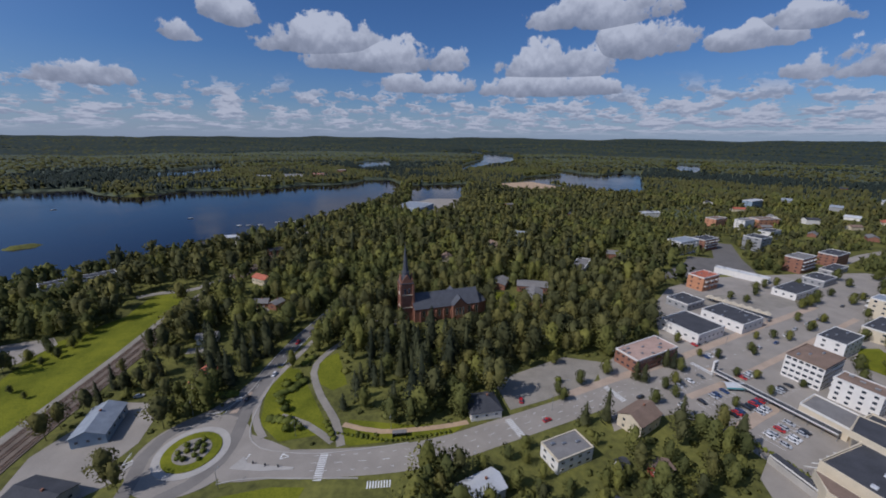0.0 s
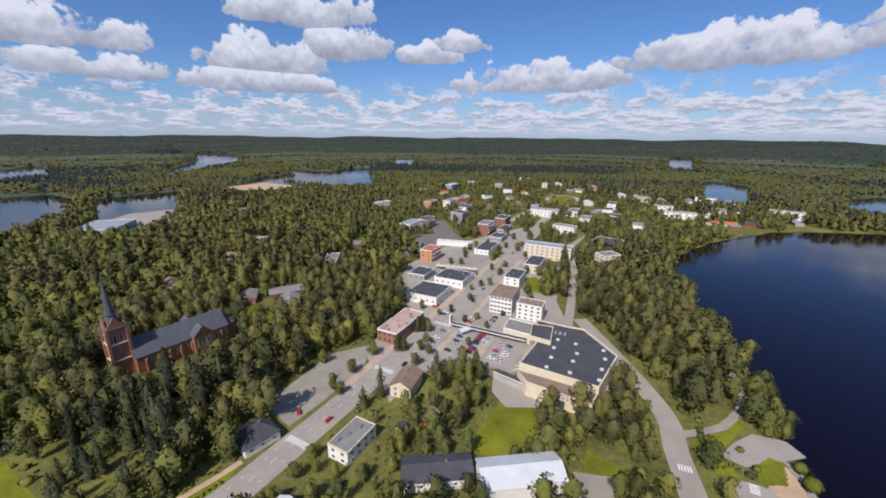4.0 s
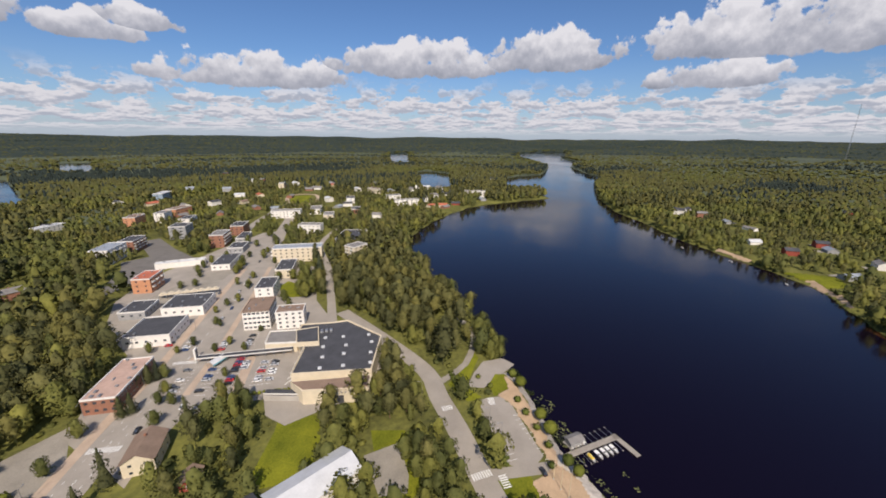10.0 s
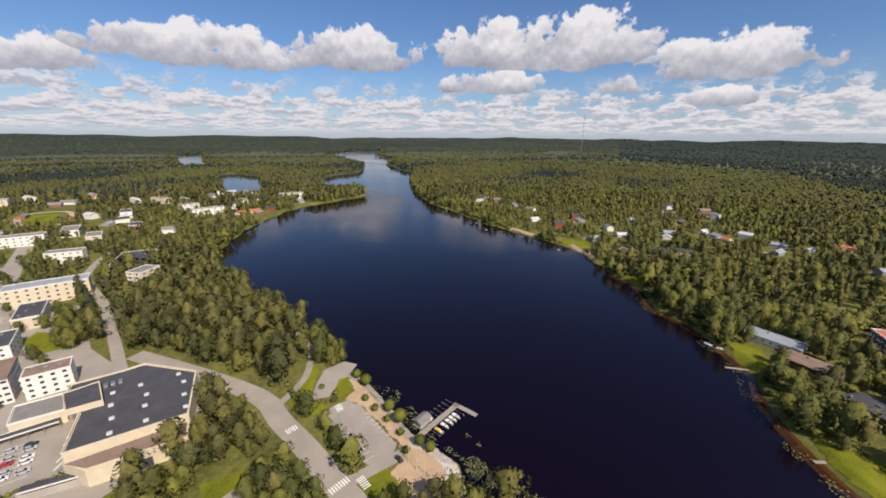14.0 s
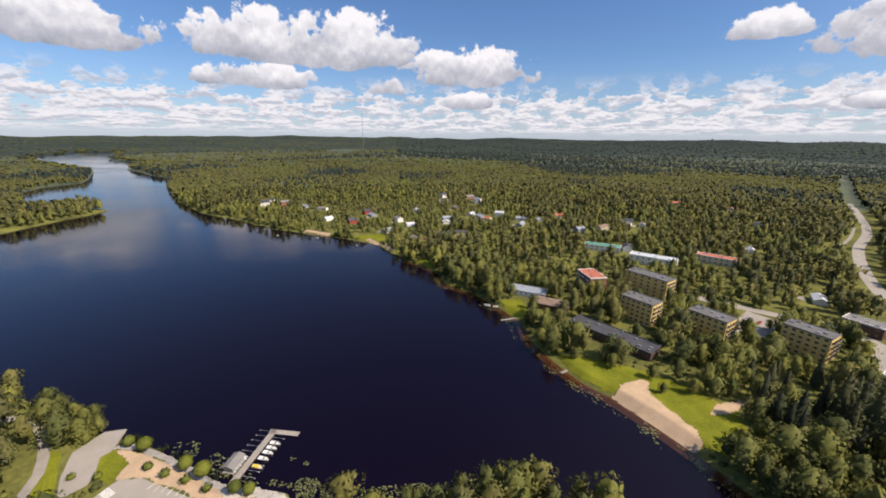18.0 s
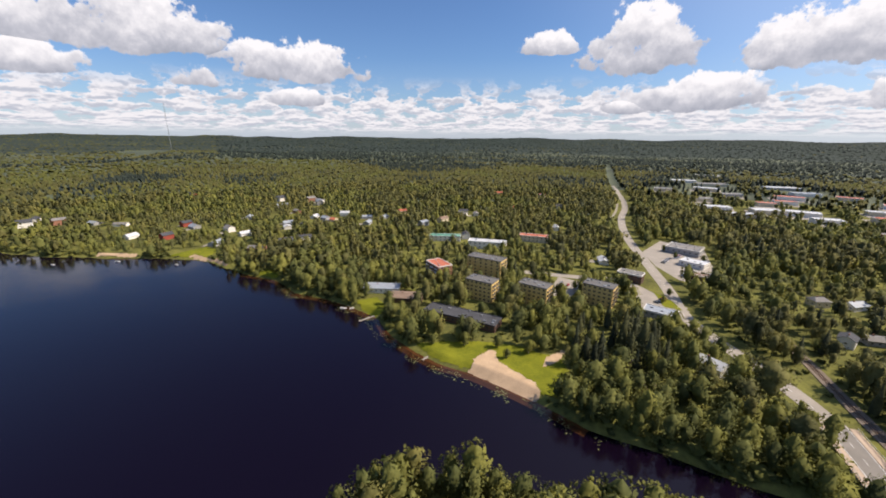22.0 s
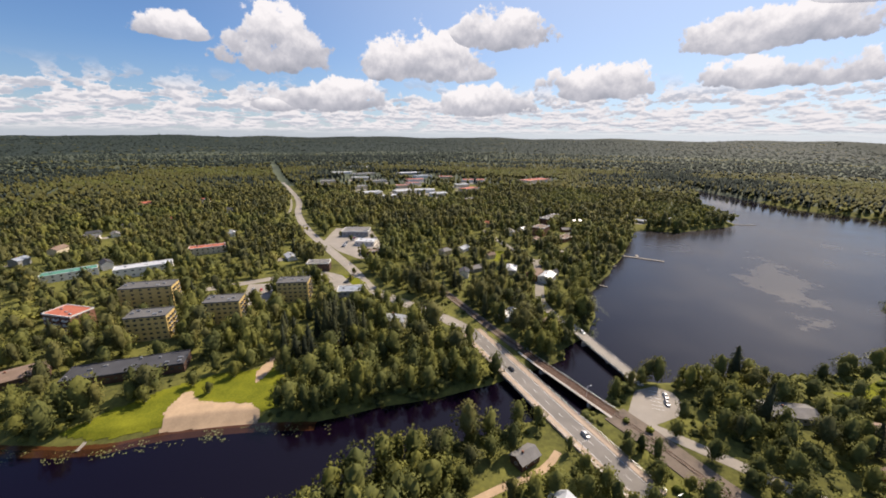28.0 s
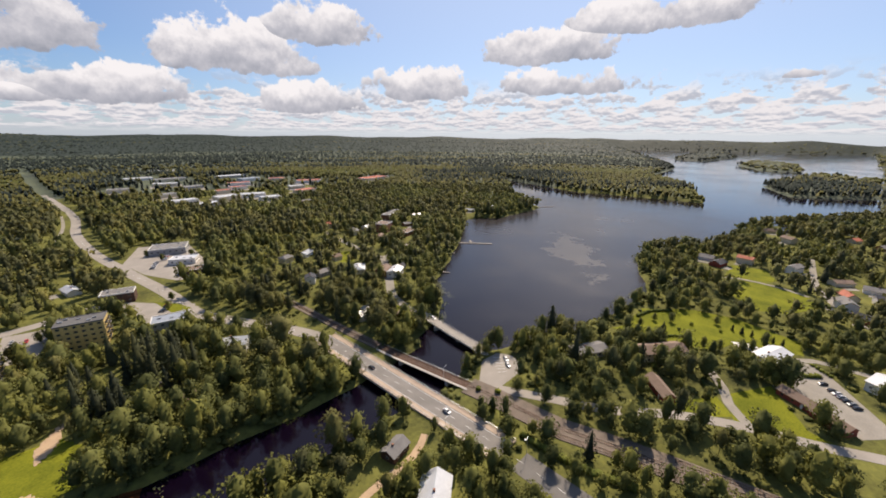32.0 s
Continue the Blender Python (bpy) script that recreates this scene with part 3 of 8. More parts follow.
surface("lawn", [(36, 285), (54, 285), (57, 242), (40, 248)], M["lawn"], "bright lawn beside the church", margin=0.0, **lawn)
surface("lawn", [(86, 88), (90, 95), (101, 98), (111, 101), (118, 104), (125, 88), (112, 80), (101, 76), (92, 78)], M["lawn"], "overgrown green meadow behind the hall", margin=1.5, **lawn)
surface("lawn", [(122, 62), (126, 48), (100, 32), (88, 42)], M["lawn"], "green grass round a gravel yard", z=0.045, margin=0.0, **lawn)
surface("lawn", [(196, 32), (189, 27), (174, 28), (162, 29), (156, 20), (153, 22), (151, 26), (161, 38), (174, 34)], M["lawn"], "green lawn beside the lakeside car park", z=0.045, margin=0.5, **lawn)
surface("lawn", [(176, 16), (177, 11), (166, 8), (158, 14), (166, 18)], M["lawn"], "grass island between lakeside car parks", z=0.11, margin=0.5, **lawn)
surface("lawn", [(110, 8), (118, -4), (104, -10), (100, 0)], M["lawn"], "small green lawn by the jetty", z=0.05, margin=0.0, **lawn)
drape("lawn", [(98, -181), (83, -190), (61, -200), (40, -204), (16, -200), (6, -180), (10, -166), (20, -165), (56, -172), (80, -173)], M["lawn"], "green lawn behind the bathing beach", lift=0.16, margin=0.0)
drape("lawn", [(410, -228), (384, -236), (370, -240), (378, -262), (405, -264)], M["lawn"], "bright green garden lawn on the far shore", lift=0.16)
drape("lawn", [(168, -216), (150, -204), (138, -206), (140, -218), (158, -228)], M["lawn"], "grassy bank with boats by a jetty", lift=0.16)
drape("lawn", [(285, -228), (262, -229), (266, -240), (284, -240)], M["lawn"], "small green lawn by a jetty", lift=0.16)
road("path", [(236, 50), (222, 38), (212, 34), (198, 32), (181, 33), (171, 37), (162, 42)], 3.6, M["gravel"], "pale gravel path under pines", z=0.12, margin=1.5)
drape("sandy_shore", [(392, -234), (350, -236), (330, -231), (332, -234), (352, -240), (388, -240)], M["sand"], "narrow sandy strip on the far shore", lift=0.25, category="beach")
drape("sandy_shore", [(480, -196), (440, -212), (442, -216), (484, -201)], M["sand"], "narrow sandy strip on the far shore", lift=0.25, category="beach")
surface("lawn", [(-240, -72), (-286, -72), (-310, -45), (-315, -20), (-303, 14), (-284, 16), (-276, -14), (-255, -22), (-244, -52)], M["lawn"], "large sunny garden lawn", margin=0.0, **lawn)
surface("lawn", [(-407, -40), (-412, -15), (-404, 13), (-384, 24), (-350, 6), (-340, -14), (-366, -30)], M["lawn"], "bright green meadow near the lake", margin=1.0, **lawn)
surface("lawn", [(-456, -42), (-460, -16), (-430, -6), (-417, -12), (-411, -42)], M["lawn"], "green meadow with a hedge beyond the lane", z=0.06, margin=1.0, **lawn)
surface("lawn", [(-240, -76), (-274, -62), (-270, -38), (-257, -40), (-244, -57)], M["lawn"], "sunny garden lawn behind a house", z=0.07, margin=0.5, **lawn)
surface("lawn", [(-235, 5), (-206, 20), (-203, 30), (-190, -4), (-211, -10)], M["lawn"], "green lawn between lane and huts", z=0.04, margin=0.0, **lawn)
surface("lawn", [(-185, -28), (-206, -13), (-194, -5), (-180, -20)], M["lawn"], "small green lawn by a driveway", z=0.04, margin=0.0, **lawn)
surface("lawn", [(-39, -334), (-51, -319), (-56, -303), (-44, -304)], M["lawn"], "grass island beside the highway", z=0.1, margin=0.0, **lawn)
drape("beach", [(60, -170), (60, -176), (59, -184), (55, -192), (51, -191), (47, -182), (35, -177), (25, -172), (21, -166), (22, -160), (35, -163), (48, -167)], M["sand"], "pale sand of a small bathing beach", 0.9, 0.34)
drape("beach", [(24, -197), (17, -209), (14, -212), (17, -196), (23, -188)], M["sand"], "trodden sandy patch on the lawn", 0.9, 0.3)
surface("yard", [(154, 1031), (248, 1078), (310, 928), (248, 831), (137, 868)], M["sand"], "bare sandy sports field", z=0.2, category="field")
surface("car_park", [(-88, 635), (-26, 760), (53, 765), (6, 592), (-37, 577)], M["asphalt"], "asphalt yard round a large store", z=0.2)

# ---- roundabout ----


def disc_bm(r0, r1, z, n=64, thick=0.3):
    bm = bmesh.new()
    top = []
    for k in range(n):
        a = 2 * math.pi * k / n
        c, s = math.cos(a), math.sin(a)
        top.append([bm.verts.new((r1 * c, r1 * s, z - thick)), bm.verts.new((r1 * c, r1 * s, z)), bm.verts.new((r0 * c, r0 * s, z)), bm.verts.new((r0 * c, r0 * s, z - thick))])
    for a, b in zip(top, top[1:] + top[:1]):
        for k in range(3):
            bm.faces.new((a[k], b[k], b[k + 1], a[k + 1]))
    bmesh.ops.recalc_face_normals(bm, faces=bm.faces)
    return bm


RX, RY = -97.5, 121.5
surface("road", [(-79, 131), (-68, 127), (-60, 123.5), (-60, 109.8), (-72, 108), (-80, 108), (-82, 114), (-82, 128)], M["asphalt"], "asphalt mouth of the main street at the roundabout", z=0.09)
surface("traffic_island", [(-94.5, 143), (-91.5, 143.5), (-91, 158), (-92.2, 158)], M["paving"], "pale stone traffic island", z=0.2, margin=0.0)
roundabout = tagged(new("roundabout"), "roundabout with a grassy planted island and pale stone apron", "roundabout", kind="structure")
roundabout.location = (RX, RY, 0)
part("carriageway", disc_bm(13.0, 21.0, 0.10), M["asphalt"], roundabout, "worn grey asphalt ring road")
part("apron", disc_bm(10.3, 13.4, 0.20), M["concrete"], roundabout, "pale stone apron")
part("flower_bed", disc_bm(0.1, 6.8, 0.55, 32), M["gravel"], roundabout, "round planted bed of earth and stones")
part("island", disc_bm(0.05, 10.4, 0.45), M["lawn"], roundabout, "round grass island")
CLEAR.append(([(RX + 21 * math.cos(k), RY + 21 * math.sin(k)) for k in np.linspace(0, 6.2, 16)], 1.5))

# open ground south of the main street
CLEAR.append(([(-125, 100), (-60, 109), (-30, 108), (-8, 112), (-8, 60), (-125, 60)], 0.5))
surface("lawn", [(-92, 98), (-60, 106), (-48, 106), (-50, 96), (-90, 88)], M["lawn"], "green verge south of the main street", z=0.06, margin=0.0, **lawn)

# ---- buildings ----
M["glass"] = material("window_glass", (0.035, 0.045, 0.06), 0.08, 0.3, 0.5, 2.0, spec=0.9)
M["frame"] = material("window_frame", (0.62, 0.60, 0.57), 0.6, 0.1)
M["roof_dark"] = material("bitumen_roof", (0.060, 0.062, 0.070), 0.9, 0.25, 0.15, 2.0)
M["roof_grey"] = material("grey_roof", (0.20, 0.19, 0.18), 0.85, 0.2, 0.2, 2.0)
M["roof_brown"] = material("brown_roof", (0.22, 0.155, 0.115), 0.9, 0.2, 0.2, 2.0)
M["roof_pink"] = material("pink_roof", (0.43, 0.30, 0.245), 0.9, 0.2, 0.2, 2.0)
M["roof_red"] = material("red_tiles", (0.42, 0.13, 0.075), 0.8, 0.25, 0.4, 3.0)
M["roof_white"] = material("pale_metal_roof", (0.55, 0.56, 0.57), 0.5, 0.12, 0.2, 2.0, metal=0.1)
M["roof_green"] = material("green_metal_roof", (0.10, 0.26, 0.19), 0.6, 0.2)
M["roof_blue"] = material("blue_grey_roof", (0.27, 0.30, 0.34), 0.6, 0.2)
M["wall_white"] = material("white_render", (0.74, 0.71, 0.66), 0.8, 0.08, 0.3, 3.0)
M["wall_cream"] = material("cream_render", (0.62, 0.54, 0.40), 0.8, 0.1, 0.3, 3.0)
M["wall_yellow"] = material("yellow_brick", (0.58, 0.42, 0.16), 0.85, 0.14, 0.4, 4.0)
M["wall_brick"] = material("red_brick", (0.27, 0.13, 0.085), 0.9, 0.2, 0.4, 4.0)
M["wall_brown"] = material("brown_boards", (0.10, 0.055, 0.04), 0.85, 0.25, 0.4, 4.0)
M["wall_red"] = material("red_ochre_boards", (0.27, 0.06, 0.04), 0.85, 0.2, 0.4, 4.0)
M["wall_grey"] = material("grey_boards", (0.30, 0.30, 0.30), 0.85, 0.15, 0.4, 4.0)
M["wall_blue"] = material("blue_grey_boards", (0.26, 0.33, 0.40), 0.85, 0.15, 0.4, 4.0)
M["wall_orange"] = material("orange_render", (0.50, 0.24, 0.13), 0.85, 0.15, 0.4, 4.0)
M["trim"] = material("white_trim", (0.70, 0.68, 0.64), 0.7, 0.1)
M["metal"] = material("grey_steel", (0.35, 0.36, 0.37), 0.45, 0.15, 1.0, 6.0, metal=0.7)


def box_bm(x0, x1, y0, y1, z0, z1, bevel=0.0, bm=None):
    bm = bm or bmesh.new()
    r = bmesh.ops.create_cube(bm, size=1.0)
    for v in r["verts"]:
        v.co = Vector(((x0 + x1) / 2 + v.co.x * (x1 - x0), (y0 + y1) / 2 + v.co.y * (y1 - y0), (z0 + z1) / 2 + v.co.z * (z1 - z0)))
    if bevel:
        es = [e for v in r["verts"] for e in v.link_edges]
        bmesh.ops.bevel(bm, geom=list(set(es)), offset=bevel, segments=1, affect="EDGES")
    return bm


WINDOW_MESH = {}


def window_meshes(w, h):
    """Frame and pane of a window that looks along -y, its middle at the origin."""
    key = (round(w, 1), round(h, 1))
    if key not in WINDOW_MESH:
        bm = bmesh.new()
        f = 0.09
        for x0, x1, z0, z1 in ((-w / 2, w / 2, h / 2 - f, h / 2), (-w / 2, w / 2, -h / 2, -h / 2 + f), (-w / 2, -w / 2 + f, -h / 2 + f, h / 2 - f), (w / 2 - f, w / 2, -h / 2 + f, h / 2 - f)):
            box_bm(x0, x1, -0.10, 0.05, z0, z1, bm=bm)
        fm = bpy.data.meshes.new("window")
        bm.to_mesh(fm)
        bm.free()
        fm.materials.append(M["frame"])
        bm = box_bm(-w / 2 + f, w / 2 - f, -0.04, 0.02, -h / 2 + f, h / 2 - f)
        pm = bpy.data.meshes.new("pane")
        bm.to_mesh(pm)
        bm.free()
        pm.materials.append(M["glass"])
        WINDOW_MESH[key] = (fm, pm)
    return WINDOW_MESH[key]


def add_window(parent, x, y, z, turn, w, h, split=True):
    fm, pm = window_meshes(w, h)
    f = new("window", fm if split else pm)
    f.parent = parent
    f.matrix_basis = pose(x, y, z, 0, 0, turn)
    if split:
        p = new("pane", pm)
        p.parent = f
    return f


def facades(L, W):
    """Middle, turn and length of the four walls: each looks along its own -y."""
    return ((0, -W / 2, 0, L), (L / 2, 0, 90, W), (0, W / 2, 180, L), (-L / 2, 0, -90, W))


def far_from(body, nx, ny):
    """Whether a wall belongs to a far building and looks away from the open middle of the place."""
    base = body.parent.matrix_basis
    way = base.to_3x3() @ Vector((nx, ny, 0))
    return base.translation.length > 215 and way.dot(base.translation) > 0.12 * base.translation.length


def windows_on(body, L, W, h, storeys, walls=(0, 1, 2, 3), pitch=3.2, w=1.7, wh=1.4, base=0.0, split=True):
    sh = (h - base) / storeys
    for k in walls:
        mx, my, turn, length = facades(L, W)[k]
        n = max(1, int((length - 1.2) / pitch))
        c, s = math.cos(radians(turn)), math.sin(radians(turn))
        if far_from(body, s, -c):
            continue
        for fl in range(storeys):
            for i in range(n):
                u = (i - (n - 1) / 2) * length / (n + 0.15)
                add_window(body, mx + c * u, my + s * u, base + sh * (fl + 0.55), turn, w, wh, split)


def gable_roof_bm(L, W, z, rise, over=0.5, thick=0.22, hip=0.0):
    """Two slopes with thickness, ridge along x."""
    bm = bmesh.new()
    a, b = L / 2 + over, W / 2 + over
    drop = rise * over / (W / 2)
    def slab(zo):
        e = [bm.verts.new(p) for p in ((-a, -b, z - drop + zo), (a, -b, z - drop + zo), (a, b, z - drop + zo), (-a, b, z - drop + zo))]
        r = [bm.verts.new(p) for p in ((-a + hip, 0, z + rise + zo), (a - hip, 0, z + rise + zo))]
        return e, r
    e, r = slab(thick)
    e2, r2 = slab(0)
    bm.faces.new((e[0], e[1], r[1], r[0]))
    bm.faces.new((e[2], e[3], r[0], r[1]))
    bm.faces.new((e2[1], e2[0], r2[0], r2[1]))
    bm.faces.new((e2[3], e2[2], r2[1], r2[0]))
    if hip:
        bm.faces.new((e[1], e[2], r[1]))
        bm.faces.new((e[3], e[0], r[0]))
        for i in range(4):
            j = (i + 1) % 4
            bm.faces.new((e[i], e2[i], e2[j], e[j]))
    else:
        for i, j in ((0, 1), (2, 3)):
            bm.faces.new((e[i], e2[i], e2[j], e[j]))
        bm.faces.new((e[1], e2[1], r2[1], r[1]))
        bm.faces.new((e[2], r[2 - 1], r2[1], e2[2]))
        bm.faces.new((e[3], e2[3], r2[0], r[0]))
        bm.faces.new((e[0], r[0], r2[0], e2[0]))
    bmesh.ops.recalc_face_normals(bm, faces=bm.faces)
    return bm


def place(name, x, y, ang, label, category, group="", z=0.0):
    ob = tagged(new(name), label, category, group)
    ob.matrix_basis = pose(x, y, z, 0, 0, ang)
    return ob


def keep_clear(x, y, L, W, ang, margin=1.5):
    c, s = math.cos(radians(ang)), math.sin(radians(ang))
    CLEAR.append(([(x + c * a - s * b, y + s * a + c * b) for a, b in ((-L / 2, -W / 2), (L / 2, -W / 2), (L / 2, W / 2), (-L / 2, W / 2))], margin))


def open_front(x, y, L, W, ang, h, most=70.0, least=10.0):
    """Keeps tall trees off the ground on the side of the town's open middle, so that walls and roof stand free."""
    r = math.hypot(x, y)
    far = min(most, max(least, (14.5 - h) * r / 118))
    half = (L if abs(math.cos(radians(ang) - math.atan2(y, x))) < 0.7 else W) * 0.42
    ux, uy = x / r, y / r
    CLEAR.append(([(x - uy * half, y + ux * half), (x + uy * half, y - ux * half), (x + uy * half * 0.9 - ux * far, y - ux * half * 0.9 - uy * far), (x - uy * half * 0.9 - ux * far, y + ux * half * 0.9 - uy * far)], 0.0))


def flat_block(name, x, y, L, W, ang, h, storeys, wall, roof, label, category="building", walls=(0, 1, 2, 3), pitch=3.2, w=1.7, wh=1.4, parapet=0.5, trim="trim", vents=3, balconies=None, seed=1):
    """A flat-roofed building: walls, roof with a parapet, windows, vents and balconies."""
    ob = place(name, x, y, ang, label, category)
    keep_clear(x, y, L, W, ang, 4.0)
    open_front(x, y, L, W, ang, h, 60.0, 14.0)
    if math.hypot(x, y) > 300:
        pitch = max(pitch, 4.6)
    body = part("wall", box_bm(-L / 2, L / 2, -W / 2, W / 2, -0.6, h), M[wall], ob)
    bm = box_bm(-L / 2 + 0.3, L / 2 - 0.3, -W / 2 + 0.3, W / 2 - 0.3, h, h + 0.12)
    deck = part("roof", bm, M[roof], ob)
    bm = bmesh.new()
    t = 0.32
    for x0, x1, y0, y1 in ((-L / 2 - 0.1, L / 2 + 0.1, -W / 2 - 0.1, -W / 2 + t), (-L / 2 - 0.1, L / 2 + 0.1, W / 2 - t, W / 2 + 0.1), (-L / 2 - 0.1, -L / 2 + t, -W / 2 + t, W / 2 - t), (L / 2 - t, L / 2 + 0.1, -W / 2 + t, W / 2 - t)):
        box_bm(x0, x1, y0, y1, h - 0.35, h + parapet, bm=bm)
    part("parapet", bm, M[trim], ob)
    rnd = random.Random(seed)
    for _ in range(vents):
        vx, vy = rnd.uniform(-L / 2 + 1.5, L / 2 - 1.5), rnd.uniform(-W / 2 + 1.5, W / 2 - 1.5)
        a, b, c = rnd.uniform(0.4, 1.1), rnd.uniform(0.4, 0.9), rnd.uniform(0.5, 1.2)
        part("roof_vent", box_bm(vx - a, vx + a, vy - b, vy + b, h + 0.12, h + 0.12 + c, 0.06), M["metal"], deck)
    if storeys:
        windows_on(body, L, W, h, storeys, walls, pitch, w, wh, split=math.hypot(x, y) < 215)
    if balconies:
        face, per = balconies
        mx, my, turn, length = facades(L, W)[face]
        c, s = math.cos(radians(turn)), math.sin(radians(turn))
        for fl in range(1, storeys):
            for i in range(per):
                u = (i - (per - 1) / 2) * length / per
                b = part("balcony", box_bm(-1.7, 1.7, -1.3, 0.1, -0.1, 0.1), M["concrete"], ob)
                b.matrix_basis = pose(mx + c * u, my + s * u, h / storeys * fl + 0.15, 0, 0, turn)
                bm = box_bm(-1.7, 1.7, -1.34, -1.24, 0.1, 1.1)
                box_bm(-1.7, -1.6, -1.24, 0.0, 0.1, 1.1, bm=bm)
                box_bm(1.6, 1.7, -1.24, 0.0, 0.1, 1.1, bm=bm)
                part("balcony_rail", bm, M[trim], b)
    return ob


def house(x, y, L, W, ang, h, wall, roof, label, rise=2.4, storeys=1, name="house", category="house", hip=0.0, chimney=True, windows=True):
    """A gabled or hipped house with walls, roof, chimney, door and windows."""
    ob = place(name, x, y, ang, label, category)
    keep_clear(x, y, L, W, ang, 2.0)
    bm = box_bm(-L / 2, L / 2, -W / 2, W / 2, -0.6, h)
    if not hip:
        for sx in (-1, 1):
            g = [bm.verts.new((sx * L / 2, -W / 2, h)), bm.verts.new((sx * L / 2, W / 2, h)), bm.verts.new((sx * L / 2, 0, h + rise))]
            g2 = [bm.verts.new((sx * (L / 2 - 0.25), v.co.y, v.co.z)) for v in g]
            bm.faces.new(g)
            bm.faces.new(g2[::-1])
            for i in range(3):
                bm.faces.new((g[i], g2[i], g2[(i + 1) % 3], g[(i + 1) % 3]))
        bmesh.ops.recalc_face_normals(bm, faces=bm.faces)
    body = part("wall", bm, M[wall], ob)
    top = part("roof", gable_roof_bm(L, W, h, rise, hip=hip), M[roof], ob)
    if chimney:
        part("chimney", box_bm(L * 0.12, L * 0.12 + 0.8, -0.4, 0.4, h + rise * 0.6, h + rise + 0.9, 0.05), M["wall_brick"], top)
    if windows:
        windows_on(body, L, W, h, storeys, pitch=3.6, w=1.3, wh=1.2, split=math.hypot(x, y) < 160)
        part("door", box_bm(L * 0.25, L * 0.25 + 1.0, -W / 2 - 0.06, -W / 2 + 0.05, 0.0, 2.05), M["trim"], body)
    return ob


G = 26.4      # the town's grid
flat_block("flat_building", 115, 189, 33, 14, G, 7.6, 2, "wall_brick", "roof_pink", "two-storey red brick shop building with pink roof", pitch=2.6, vents=9)
flat_block("shop", 161, 222, 27, 25, G, 6.5, 1, "wall_white", "roof_dark", "white low shop with a dark flat roof", pitch=4.0, parapet=0.9, vents=1)
flat_block("shop", 197, 236, 24, 26, G, 6.5, 1, "wall_white", "roof_dark", "white shop building with dark roof and skylights", pitch=3.0, vents=6)
flat_block("shop", 182, 263, 20, 16, G, 5.4, 1, "wall_grey", "roof_dark", "low grey shop wing with dark roof", pitch=3.0)
flat_block("flat_building", 219, 300, 21, 13, G, 11.5, 3, "wall_orange", "roof_red", "orange and white three-storey building", pitch=3.0, balconies=(0, 3))
flat_block("shop", 287, 288, 37, 16, G, 5.0, 1, "wall_white", "roof_dark", "long white low shop building")
flat_block("apartment_building", 341, 346, 26, 14, G, 14, 4, "wall_brick", "roof_grey", "red brick apartment building with white balconies", balconies=(0, 4))
flat_block("apartment_building", 392, 365, 27, 15, G, 12, 4, "wall_brick", "roof_dark", "dark brick apartment building")
flat_block("shop", 328, 311, 24, 15, G, 6.0, 1, "wall_grey", "roof_dark", "grey low building with dark roof")
flat_block("apartment_building", 264, 404, 32, 16, G, 14, 4, "wall_white", "roof_blue", "white and blue apartment building", balconies=(0, 4))
flat_block("apartment_building", 298, 418, 26, 14, G, 12.5, 4, "wall_brick", "roof_dark", "brown brick apartment building with balconies", balconies=(0, 4))
flat_block("office_building", 194, 174, 22, 16, G, 12.6, 4, "wall_white", "roof_brown", "white office block with window bands and brown roof", pitch=2.3, w=2.0, walls=(0, 3), trim="roof_brown")
flat_block("office_building", 196, 152, 17, 11, G - 90, 11.5, 4, "wall_white", "roof_brown", "white building with long balconies and brown roof", balconies=(3, 1))
flat_block("office_building", 235, 201, 24, 13, G, 9.5, 3, "wall_white", "roof_dark", "white building with a dark roof")
flat_block("apartment_building", 318, 230, 46, 15, G - 90, 14, 4, "wall_cream", "roof_blue", "long cream apartment building with blue grey roof", balconies=(3, 6), vents=2)
flat_block("shop", 281, 217, 30, 14, G, 8.0, 2, "wall_cream", "roof_dark", "cream building with a dark roof")
flat_block("shop", 396, 213, 50, 28, 14, 7.5, 1, "wall_cream", "roof_dark", "wide cream store with a dark flat roof", vents=8)
flat_block("apartment_building", 332, 174, 18, 13, -20, 16, 5, "wall_cream", "roof_grey", "cream apartment tower with balconies", balconies=(3, 2))
flat_block("office_building", 420, 282, 28, 13, -75, 11, 3, "wall_white", "roof_grey", "white office building with window bands")
flat_block("office_building", 494, 371, 42, 16, -65, 11, 3, "wall_white", "roof_grey", "white long building with window bands")
